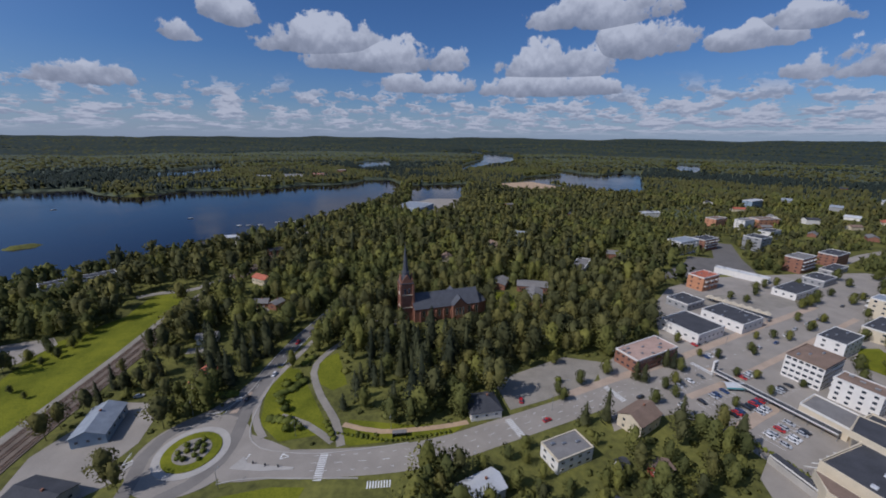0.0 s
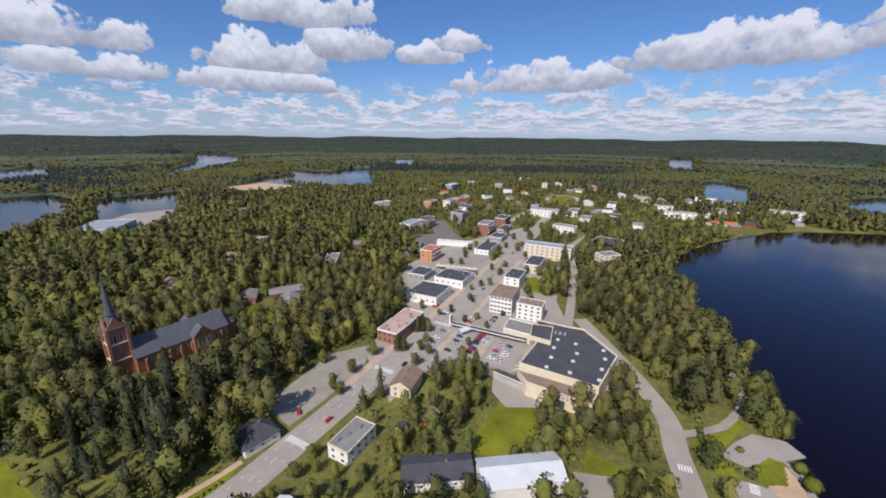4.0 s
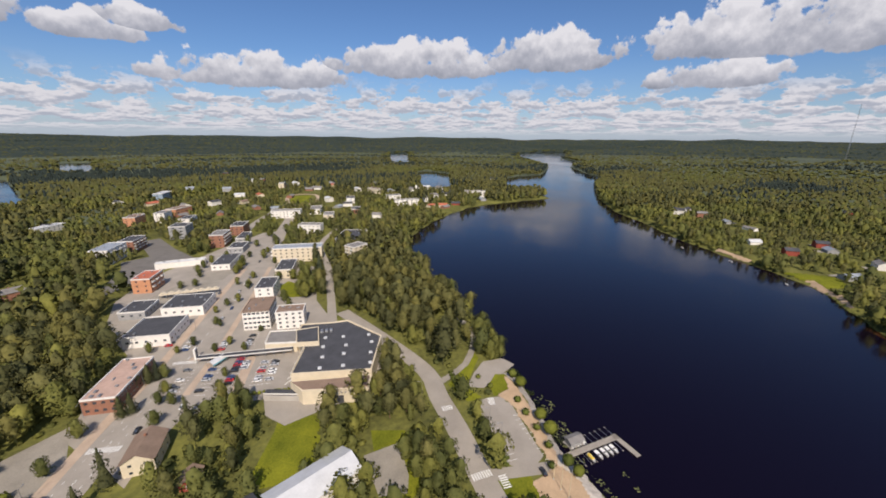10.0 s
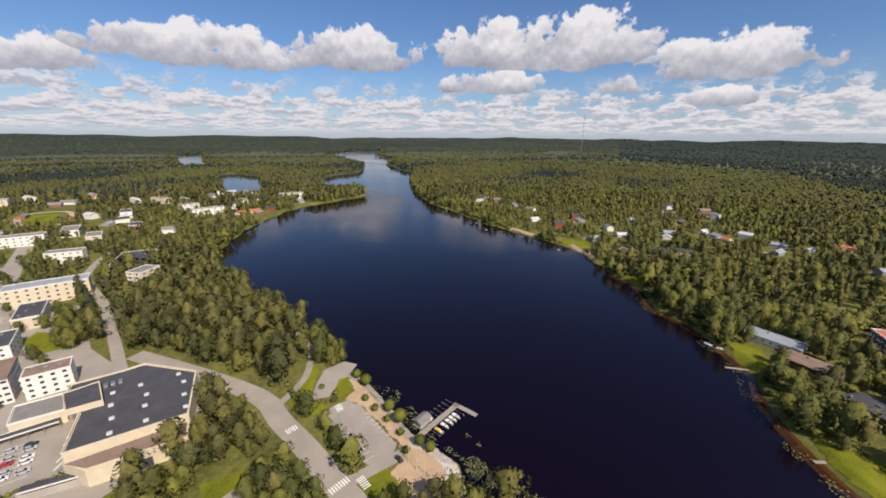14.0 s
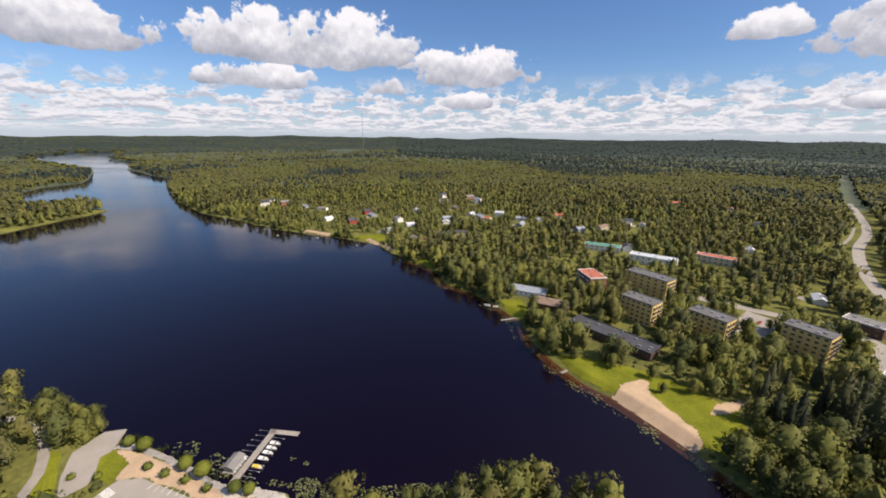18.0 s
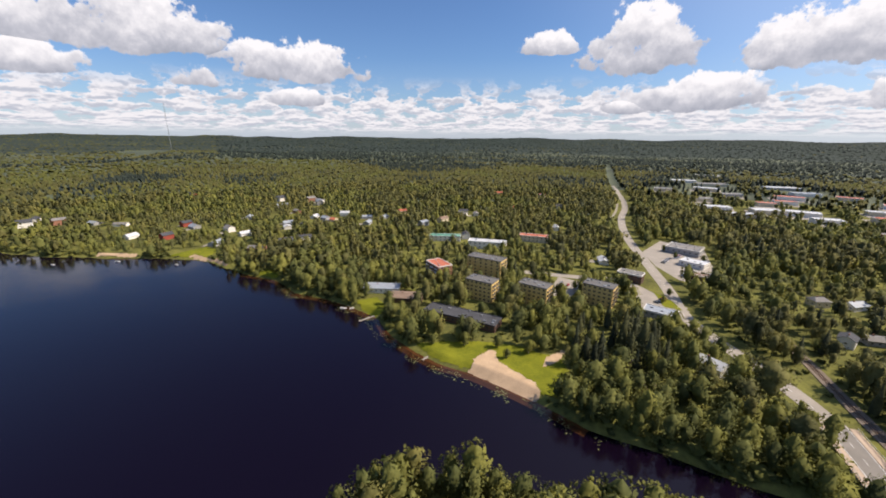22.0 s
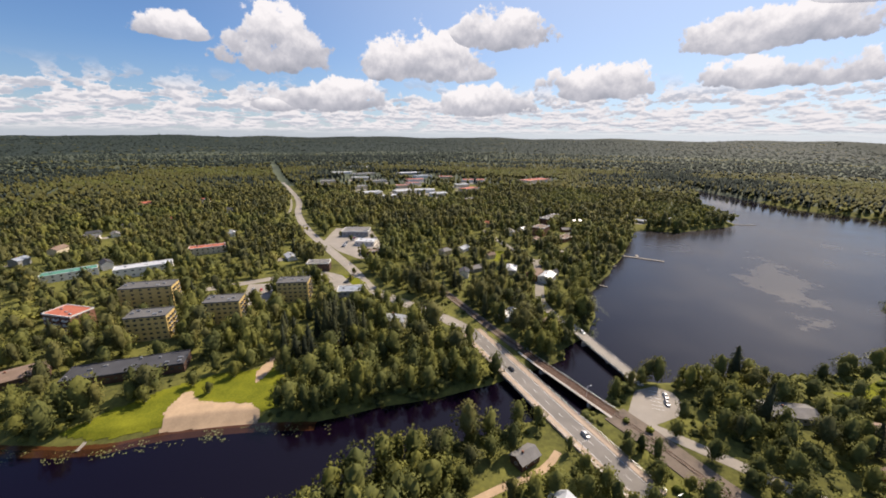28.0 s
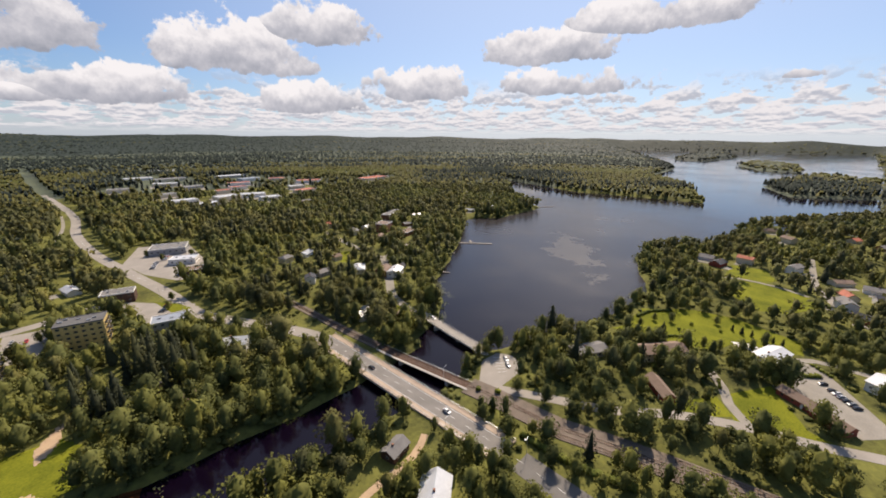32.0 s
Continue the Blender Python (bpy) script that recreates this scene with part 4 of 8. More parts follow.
for bx, by, L, W, ang, h, n, wall, roof, label in ((459, 535, 34, 16, 10, 12, 3, "wall_orange", "roof_brown", "large orange building with a brown roof"), (409, 464, 26, 13, G, 11, 3, "wall_white", "roof_dark", "white block with a dark roof"), (356, 417, 22, 18, G, 15, 4, "wall_grey", "roof_dark", "dark grey block of flats"),
                                                   (368, 339, 32, 10, G, 5, 1, "wall_grey", "roof_dark", "long low grey building with dark roof"), (498, 302, 26, 14, G, 9, 3, "wall_cream", "roof_grey", "cream block with window rows"), (650, 235, 44, 14, -60, 10, 3, "wall_white", "roof_grey", "long white block in the trees"), (650, 346, 30, 14, G, 9, 2, "wall_white", "roof_dark", "white building among trees"),
                                                   (564, 689, 40, 16, G, 14, 4, "wall_blue", "roof_white", "pale blue block of flats"), (784, 594, 20, 12, G, 11, 3, "wall_cream", "roof_grey", "cream block of flats among trees"), (771, 351, 34, 14, 60, 10, 3, "wall_cream", "roof_brown", "cream block of flats"), (844, 265, 34, 14, -70, 10, 3, "wall_white", "roof_white", "white block of flats near the shore"),
                                                   (700, 280, 26, 14, -50, 9, 2, "wall_white", "roof_dark", "white building among trees"), (560, 290, 24, 14, G, 7, 2, "wall_brick", "roof_dark", "brick building among trees"), (540, 350, 34, 16, G, 8, 2, "wall_white", "roof_grey", "pale hall among trees")):
    flat_block("flat_building", bx, by, L, W, ang, h, n, wall, roof, label, walls=(0, 3), pitch=7.5, w=3.0, vents=2)
flat_block("shop", 270, 324, 40, 7, -51, 5, 0, "wall_white", "roof_white", "long low white building on the market square")
flat_block("apartment_building", 779, 132, 42, 14, -79, 13, 4, "wall_white", "roof_grey", "white apartment building near the far shore")
M["roof_felt"] = material("roof_felt", (0.125, 0.122, 0.118), 0.9, 0.2, 0.15, 2.0)
# south side of the lake
for bx, by, L, W, ang in ((84, -263, 22, 13, -8), (98, -318, 33, 14, -8), (45, -271, 22, 13, -11), (1, -291, 22, 13, -14)):
    flat_block("apartment_building", bx, by, L, W, ang + 180, 15.5, 5, "wall_yellow", "roof_felt", "five-storey yellow brick apartment block with balconies", pitch=3.4, w=1.9, wh=1.4, walls=(0, 2, 3), balconies=(1, 2), trim="roof_felt", vents=5)
    CLEAR.append(([(bx - L / 2, by + 4), (bx + L / 2, by + 4), (bx + L / 2 - 6, by + 24), (bx - L / 2 - 4, by + 24)], 0.0))
CLEAR.append(([(62, -218), (116, -218), (108, -206), (62, -208)], 0.0))
flat_block("apartment_building", 134, -292, 22, 14, -34, 12.5, 4, "wall_brick", "roof_red", "red brick apartment block with a red roof", balconies=(2, 3))
flat_block("row_house", 84, -221, 52, 14, -3, 4.8, 1, "wall_brown", "roof_dark", "long low brown building with a dark roof", vents=9, trim="roof_dark")
open_front(161, -242, 28, 12, 22, 4.2, 30.0, 20.0)
open_front(134, -234, 24, 14, 18, 4.2, 30.0, 20.0)
house(161, -242, 28, 12, 22, 4.2, "wall_white", "roof_blue", "low white house with a blue grey metal roof", rise=1.2)
house(134, -234, 24, 13, 18, 4.2, "wall_brown", "roof_brown", "brown house with a brown roof by the shore", rise=1.6)
flat_block("row_house", 79, -450, 38, 12, 6, 7.2, 2, "wall_cream", "roof_red", "long orange-roofed terrace house")
flat_block("row_house", 123, -398, 42, 13, 11, 8.0, 2, "wall_white", "roof_white", "long white terrace block with a pale roof")
flat_block("row_house", 179, -408, 37, 12, 20, 6.0, 2, "wall_white", "roof_green", "long terrace block with a green roof")
flat_block("shop", -22, -354, 20, 12, -15, 7.5, 2, "wall_brown", "roof_grey", "brown two-storey building beside the highway")
flat_block("office_building", -39, -278, 20, 12, -14, 7.5, 2, "wall_grey", "roof_blue", "grey house with a stepped blue grey roof")
flat_block("supermarket", -78, -474, 32, 24, -20, 6.5, 1, "wall_grey", "roof_grey", "grey supermarket with roof plant", vents=10)
flat_block("petrol_station", -80, -425, 22, 15, -28, 4.8, 1, "wall_white", "roof_white", "white petrol station with a pale canopy roof")
flat_block("shop", -79, -386, 19, 12, -20, 4.0, 1, "wall_brown", "roof_brown", "low brown shop with a brown roof")
house(-58.5, -221, 13, 10, -34, 6.0, "wall_white", "roof_white", "white wooden villa with a pale metal roof", rise=2.6, storeys=2)
house(-16, -210, 8, 6, -35, 3.0, "wall_brown", "roof_grey", "small brown cabin among trees", rise=1.6)
house(-25, -190, 10, 5.5, -9, 3.0, "wall_red", "roof_brown", "small red cabin among trees", rise=1.6)
house(-75, -97, 9.5, 6.5, 12, 3.2, "wall_brown", "roof_grey", "lakeside wooden hut with a grey roof", rise=1.8)
house(-70, -70, 14, 10, 38, 6.0, "wall_white", "roof_white", "white villa with a pale gabled roof", rise=3.0, storeys=2)
house(-152, -184, 12, 9, 20, 3.6, "wall_brown", "roof_brown", "brown wooden house by the old bridge", rise=2.4)
house(-196, -262, 14, 10, 30, 6.0, "wall_brick", "roof_brown", "red brick house by the lane", rise=2.0, storeys=2)
house(-199, -74, 20, 10, -30, 3.6, "wall_grey", "roof_grey", "low grey bungalow by the shore", rise=1.6)
house(-226, -44, 26, 11, -38, 5.0, "wall_cream", "roof_brown", "beige house with a light brown roof", rise=2.2, storeys=2)
house(-263, 2, 22, 11, -20, 4.6, "wall_white", "roof_white", "house with a pale metal roof in a garden", rise=1.6)
house(-228, 15, 14, 6.5, 59, 3.0, "wall_red", "roof_brown", "long red-brown wooden outbuilding", rise=1.8, chimney=False)
house(-218, 27, 14, 6.5, 56, 3.0, "wall_red", "roof_brown", "long red-brown wooden outbuilding", rise=1.8, chimney=False)
house(-190, -34, 17, 6, 43, 3.4, "wall_red", "roof_brown", "long brown-roofed red barn beside the lane", rise=2.0, chimney=False)
house(-262, 60, 40, 16, 62, 5.0, "wall_white", "roof_white", "large hall with a bright pale metal roof", rise=2.6, chimney=False)
# round the roundabout and the main street
house(-143, 133, 19, 12, 108, 4.6, "wall_blue", "roof_blue", "blue-grey wooden station house with a grey metal roof", rise=2.6)
house(-134, 99, 18, 11, -10, 4.4, "wall_grey", "roof_dark", "grey building with a dark roof by the road", rise=1.8)
house(-119, 166, 12, 8, 93, 4.0, "wall_cream", "roof_red", "small house with a bright red roof", rise=2.2)
house(19, 147, 14, 13, 12, 4.2, "wall_white", "roof_dark", "white house with a dark hipped roof under trees", rise=3.2, hip=5.0)
flat_block("shop", 49, 120, 17, 10, 24, 6.0, 2, "wall_white", "roof_grey", "small white two-storey shop with a grey roof", trim="wall_cream")
house(86, 138, 15, 10.5, 33, 6.2, "wall_cream", "roof_brown", "old cream wooden house with a brown roof", rise=3.0, storeys=2)
house(82, 113, 7, 6, 31, 3.0, "wall_red", "roof_brown", "small red shed with a brown roof", rise=1.8, chimney=False)
house(69, 116, 3.5, 3.2, 22, 2.3, "wall_white", "roof_dark", "tiny white garden shed on a lawn", rise=0.8, chimney=False, windows=False)
house(67, 88, 25, 11, -32, 4.6, "wall_white", "roof_dark", "long house with a dark roof", rise=2.2)
house(88, 67, 29, 13, -31, 7.5, "wall_white", "roof_white", "workshop hall with a pale metal roof", rise=2.6, chimney=False, name="workshop_hall", category="hall", windows=False)

house(14, 103, 15, 9, 29, 4.6, "wall_white", "roof_white", "white house with a pale metal roof by the street", rise=2.0)

# ---- shopping hall ----


def prism(name, outline, z0, z1, mat, parent, label=""):
    bm = bmesh.new()
    low = [bm.verts.new((x, y, z0)) for x, y in outline]
    top = [bm.verts.new((x, y, z1)) for x, y in outline]
    f = bm.faces.new(top)
    bm.faces.new(low[::-1])
    for i in range(len(outline)):
        j = (i + 1) % len(outline)
        bm.faces.new((low[i], low[j], top[j], top[i]))
    bmesh.ops.recalc_face_normals(bm, faces=bm.faces)
    return part(name, bm, mat, parent, label)


def rim(name, outline, z, high, wide, mat, parent):
    """A parapet round an outline."""
    bm = bmesh.new()
    cx, cy = sum(p[0] for p in outline) / len(outline), sum(p[1] for p in outline) / len(outline)
    def shrink(p, d):
        l = math.hypot(p[0] - cx, p[1] - cy)
        return (p[0] - (p[0] - cx) / l * d, p[1] - (p[1] - cy) / l * d)
    rows = []
    for p in outline:
        o, i = shrink(p, -0.1), shrink(p, wide)
        rows.append([bm.verts.new((*q, zz)) for q, zz in ((o, z - 0.4), (o, z + high), (i, z + high), (i, z - 0.1))])
    for a, b in zip(rows, rows[1:] + rows[:1]):
        for k in range(3):
            bm.faces.new((a[k], b[k], b[k + 1], a[k + 1]))
    bmesh.ops.recalc_face_normals(bm, faces=bm.faces)
    return part(name, bm, mat, parent)


mall = tagged(new("shopping_hall"), "large cream shopping hall with dark flat roof and skylights", "shopping hall")
MALL = [(135.8, 109.6), (150, 74), (182, 82.5), (194, 110), (189, 117.5), (181.5, 134.5), (170, 130), (159, 118)]
CLEAR.append((MALL, 2.0))
prism("wall", MALL, -0.5, 9.3, M["wall_cream"], mall)
mall_roof = prism("roof", [(136.6, 109.4), (150.5, 75), (181.5, 83.2), (193, 110), (188.4, 117.2), (181.2, 133.6), (170.3, 129.3), (159.2, 117.2)], 9.3, 9.5, M["roof_dark"], mall)
rim("parapet", MALL, 9.3, 0.8, 0.5, M["wall_cream"], mall)
box = [(171, 130.5), (178, 120.5), (163, 111), (158.5, 122)]
upper = prism("upper_storey", box, 9.5, 11.8, M["wall_cream"], mall)
prism("upper_roof", [(170.9, 130), (177.4, 120.6), (163.1, 111.6), (159.1, 121.8)], 11.8, 12.0, M["roof_dark"], upper)
rim("parapet", box, 11.8, 0.5, 0.35, M["wall_cream"], upper)
lowb = [(161.7, 145.2), (174.3, 151.6), (181, 136), (168, 129)]
wing = prism("wing", lowb, -0.5, 6.0, M["wall_cream"], mall, "low cream wing")
prism("wing_roof", [(162.5, 144.9), (174, 150.8), (180.2, 136.3), (168.3, 130)], 6.0, 6.15, M["roof_grey"], wing)
rim("parapet", lowb, 6.0, 0.6, 0.35, M["trim"], wing)
annex = [(133.4, 108.4), (148.5, 73.5), (139, 70.5), (128.8, 99)]
CLEAR.append((annex, 1.0))
ann = prism("annex", annex, -0.5, 7.6, M["wall_cream"], mall, "cream loading annex with a brown roof")
prism("annex_roof", [(133, 107.5), (147.6, 74), (139.4, 71.4), (129.6, 99)], 7.6, 7.8, M["roof_brown"], ann)
sky_mesh = None
for x_, y_ in ((144, 99), (149, 89), (155, 77), (153, 103), (159, 94), (164, 81), (162, 108), (167, 97), (174, 85), (175, 103), (181, 90), (171, 112)):
    if sky_mesh is None:
        s = part("skylight", box_bm(-0.9, 0.9, -0.9, 0.9, 0, 0.7, 0.1), M["roof_white"], mall_roof, "white domed skylight")
        sky_mesh = s.data
    else:
        s = new("skylight", sky_mesh)
        s.parent = mall_roof
    s.matrix_basis = pose(x_, y_, 9.5, 0, 0, G)
for k in range(5):
    s = part("roof_vent", box_bm(-1.6, 1.6, -0.8, 0.8, 0, 1.2, 0.1), M["metal"], mall_roof)
    s.matrix_basis = pose(174 + 1.5 * k * 0.9, 122 - 2.2 * k, 9.5, 0, 0, G)
door = part("loading_door", box_bm(-4, 4, -0.15, 0.15, 0, 4.2), M["roof_dark"], ann, "dark loading opening")
door.matrix_basis = pose(133.6, 85.2, 0, 0, 0, -70)
for k in range(7):
    w = add_window(ann, 131.5 + 0.62 * k, 91.0 - 1.75 * k, 5.9, -70, 0.9, 0.8)
# glazed entrance struts
for k in range(5):
    p0 = (159 - 5.4 * k * 0.8, 118 - 2.0 * k * 0.8)
    st = part("entrance_strut", box_bm(-0.15, 0.15, 0, 5.0, -0.15, 0.15), M["trim"], mall, "slanted white entrance strut")
    st.matrix_basis = pose(p0[0] - 4, p0[1] - 1.5, 6.0, -35, 0, 27)

# covered walkway across the car park
walkway = tagged(new("covered_walkway"), "long covered walkway with dark roof and white edges", "walkway")
ax, ay, bx, by = 143.7, 174.0, 165.5, 130.0
ln = math.hypot(bx - ax, by - ay)
walkway.matrix_basis = pose(ax, ay, 0, 0, 0, math.degrees(math.atan2(by - ay, bx - ax)))
part("canopy_roof", box_bm(0, ln, -1.6, 1.6, 3.3, 3.55, 0.04), M["roof_dark"], walkway)
part("edge_board", box_bm(0, ln, -1.75, -1.6, 3.15, 3.75), M["trim"], walkway)
part("edge_board", box_bm(0, ln, 1.6, 1.75, 3.15, 3.75), M["trim"], walkway)
for k in range(11):
    for sy in (-1.3, 1.3):
        part("post", box_bm(ln * k / 10 - 0.1, ln * k / 10 + 0.1, sy - 0.1, sy + 0.1, 0, 3.3), M["metal"], walkway)
ramp2 = tagged(new("ramp_canopy"), "ramp canopy with dark roof beside a concrete wall", "canopy")
ramp2.matrix_basis = pose(128.5, 119, 0, 0, 0, -76)
part("canopy_roof", box_bm(0, 17, -1.6, 1.6, 3.4, 3.65, 0.04), M["roof_dark"], ramp2)
part("retaining_wall", box_bm(0, 18, -2.2, -1.8, -0.5, 2.8), M["concrete"], ramp2)
part("edge_board", box_bm(0, 17, -1.75, -1.6, 3.2, 3.8), M["trim"], ramp2)
for k in range(5):
    part("post", box_bm(k * 4.2 + 0.1, k * 4.2 + 0.3, 1.2, 1.4, 0, 3.4), M["metal"], ramp2)
pylon = tagged(new("sign_tower"), "white advertising pylon with dark bars", "sign")
pylon.matrix_basis = pose(146, 177.5, 0, 0, 0, G)
part("panel", box_bm(-1.6, 1.6, -0.5, 0.5, 0.4, 7.0, 0.08), M["trim"], pylon)
for k in range(3):
    part("sign_bar", box_bm(-1.2, 1.2, -0.56, -0.5, 2.0 + k * 1.6, 2.9 + k * 1.6), M["roof_dark"], pylon)
part("foot", box_bm(-1.8, 1.8, -0.7, 0.7, 0, 0.4), M["concrete"], pylon)
M["awning"] = material("turquoise_awning", (0.16, 0.42, 0.46), 0.6, 0.15)
tent = tagged(new("market_tent"), "white and turquoise market tent on the square", "tent")
tent.matrix_basis = pose(146, 163.5, 0, 0, 0, G - 30)
part("canopy_roof", gable_roof_bm(9, 4.5, 2.5, 1.2, 0.2, 0.08), M["roof_white"], tent)
part("valance", box_bm(-4.7, 4.7, -2.5, -2.4, 1.6, 2.4), M["awning"], tent, "turquoise valance")
for sx in (-4.4, 0, 4.4):
    for sy in (-2.2, 2.2):
        part("post", box_bm(sx - 0.06, sx + 0.06, sy - 0.06, sy + 0.06, 0, 2.6), M["metal"], tent)
# zigzag shelter along the market square
shelter = tagged(new("market_shelter"), "long pale zigzag roofed market shelter", "shelter")
shelter.matrix_basis = pose(216.5, 257, 0, 0, 0, -54.5)
for k in range(8):
    bm = bmesh.new()
    x0 = -20 + k * 5
    a = [bm.verts.new(p) for p in ((x0, -2.5, 3.2), (x0 + 2.5, -2.5, 4.6), (x0 + 5, -2.5, 3.2), (x0, 2.5, 3.2), (x0 + 2.5, 2.5, 4.6), (x0 + 5, 2.5, 3.2))]
    for f in ((a[0], a[1], a[4], a[3]), (a[1], a[2], a[5], a[4]), (a[0], a[2], a[1]), (a[3], a[4], a[5]), (a[0], a[3], a[5], a[2])):
        bm.faces.new(f)
    bmesh.ops.recalc_face_normals(bm, faces=bm.faces)
    part("roof_bay", bm, M["wall_cream"], shelter)
for k in range(9):
    part("post", box_bm(-20.1 + k * 5, -19.9 + k * 5, -2.3, -2.1, 0, 3.2), M["metal"], shelter)

# ---- church ----
church = tagged(new("church"), "red brick church with a dark roof and slender spire", "church")
church.matrix_basis = pose(-24, 238, 0, 0, 0, 17)
CLEAR.append(([(-32, 234), (32, 252), (36, 236), (2, 214), (-24, 216)], 0.0))
CLEAR.append(([(34, 255), (60, 240), (86, 262), (80, 275), (50, 300)], 0.0))
CLEAR.append(([(-31, 230), (-20, 228), (30, 243), (27, 268), (-26, 252)], 2.5))
M["church_roof"] = material("slate_roof", (0.085, 0.09, 0.105), 0.7, 0.2, 0.3, 3.0)
NL, NW = 46.0, 16.0
nave = part("nave", box_bm(4, 4 + NL, -NW / 2, NW / 2, -0.5, 9.5), M["wall_brick"], church)
bm = gable_roof_bm(NL, NW, 9.5, 8.2, 0.4)
bmesh.ops.translate(bm, verts=bm.verts, vec=(4 + NL / 2, 0, 0))
part("nave_roof", bm, M["church_roof"], church)
bm = bmesh.new()
for sx in (4.3, 4 + NL - 0.3):
    g = [bm.verts.new((sx + d, y, z)) for d in (-0.2, 0.2) for y, z in ((-NW / 2, 9.4), (NW / 2, 9.4), (0, 17.5))]
    bm.faces.new(g[:3]); bm.faces.new(g[3:])
    for i in range(3):
        bm.faces.new((g[i], g[(i + 1) % 3], g[3 + (i + 1) % 3], g[3 + i]))
part("gable", bm, M["wall_brick"], church)
tower = part("tower", box_bm(-4, 4.2, -4.1, 4.1, -0.5, 27), M["wall_brick"], church)
for sx, sy in ((-4, -4.1), (4.2, -4.1), (-4, 4.1), (4.2, 4.1)):
    part("buttress", box_bm(sx - 0.7, sx + 0.7, sy - 0.7, sy + 0.7, -0.5, 26, 0.1), M["wall_brick"], tower)
for z in (9.5, 18.5, 26.6):
    part("cornice", box_bm(-4.5, 4.7, -4.6, 4.6, z, z + 0.5), M["wall_cream"] if z < 20 else M["church_roof"], tower)
for k, (dx, dy, tn) in enumerate(((0, -4.1, 0), (4.2, 0, 90), (0, 4.1, 180), (-4, 0, 270))):
    bm = bmesh.new()
    g = [bm.verts.new(p) for p in ((-4.1, 0, 27), (4.1, 0, 27), (0, 0, 33), (-4.1, 0.6, 27), (4.1, 0.6, 27), (0, 0.6, 33))]
    bm.faces.new(g[:3]); bm.faces.new(g[3:])
    for i in range(3):
        bm.faces.new((g[i], g[(i + 1) % 3], g[3 + (i + 1) % 3], g[3 + i]))
    o = part("tower_gable", bm, M["wall_brick"], tower)
    o.matrix_basis = pose(dx, dy, 0, 0, 0, tn)
    for u in (-1.3, 1.3):
        c, s = math.cos(radians(tn)), math.sin(radians(tn))
        w = add_window(tower, dx + c * u, dy + s * u, 21.5, tn, 1.2, 4.0)
bm = bmesh.new()
bmesh.ops.create_cone(bm, cap_ends=True, segments=8, radius1=3.9, radius2=2.1, depth=6)
bmesh.ops.translate(bm, verts=bm.verts, vec=(0, 0, 30.5))
part("spire_base", bm, M["church_roof"], tower)
bm = bmesh.new()
bmesh.ops.create_cone(bm, cap_ends=True, segments=8, radius1=2.1, radius2=0.08, depth=19)
bmesh.ops.translate(bm, verts=bm.verts, vec=(0, 0, 42.8))
part("spire", bm, M["church_roof"], tower)
part("spire_balcony", disc_bm(2.0, 2.7, 34.0, 16, 0.5), M["church_roof"], tower)
part("cross", box_bm(-0.08, 0.08, -0.08, 0.08, 52, 54.6), M["metal"], tower)
part("cross_arm", box_bm(-0.6, 0.6, -0.07, 0.07, 53.6, 53.8), M["metal"], tower)
for k in range(8):
    for sy in (-1, 1):
        bx_ = 8.0 + k * 5.4
        if k not in (4, 5):
            w = add_window(nave, bx_ + 2.4, sy * NW / 2, 5.4, 0 if sy < 0 else 180, 1.6, 4.8)
        b = part("buttress", box_bm(bx_ - 0.5, bx_ + 0.5, sy * (NW / 2 + 0.5) - 0.6, sy * (NW / 2 + 0.5) + 0.6, -0.5, 7.4, 0.1), M["wall_brick"], nave)
for sy in (-1, 1):
    t = part("transept", box_bm(30, 40, min(sy * 7, sy * 11), max(sy * 7, sy * 11), -0.5, 10.5), M["wall_brick"], church)
    bm = gable_roof_bm(6, 10, 10.5, 5.0, 0.3)
    o = part("transept_roof", bm, M["church_roof"], t)
    o.matrix_basis = pose(35, sy * 8.3, 0, 0, 0, 90)
    bm = bmesh.new()
    g = [bm.verts.new(p) for y in (10.6, 11.0) for p in ((30, sy * y, 10.4), (40, sy * y, 10.4), (35, sy * y, 15.4))]
    bm.faces.new(g[:3]); bm.faces.new(g[3:])
    for i in range(3):
        bm.faces.new((g[i], g[(i + 1) % 3], g[3 + (i + 1) % 3], g[3 + i]))
    part("gable", bm, M["wall_brick"], t)
    for u in (32.6, 35, 37.4):
        add_window(t, u, sy * 11, 6.0, 0 if sy < 0 else 180, 1.3, 5.0)
bm = bmesh.new()
bmesh.ops.create_cone(bm, cap_ends=True, segments=10, radius1=6, radius2=6, depth=9)
bmesh.ops.translate(bm, verts=bm.verts, vec=(52, 0, 4.2))
part("apse", bm, M["wall_brick"], church)
bm = bmesh.new()
bmesh.ops.create_cone(bm, cap_ends=True, segments=10, radius1=6.5, radius2=0.2, depth=5)
bmesh.ops.translate(bm, verts=bm.verts, vec=(52, 0, 11.2))
part("apse_roof", bm, M["church_roof"], church)
surface("yard", [(-45, 234), (-30, 226), (-24, 230), (-30, 245)], M["gravel"], "gravel forecourt of the church", z=0.06)
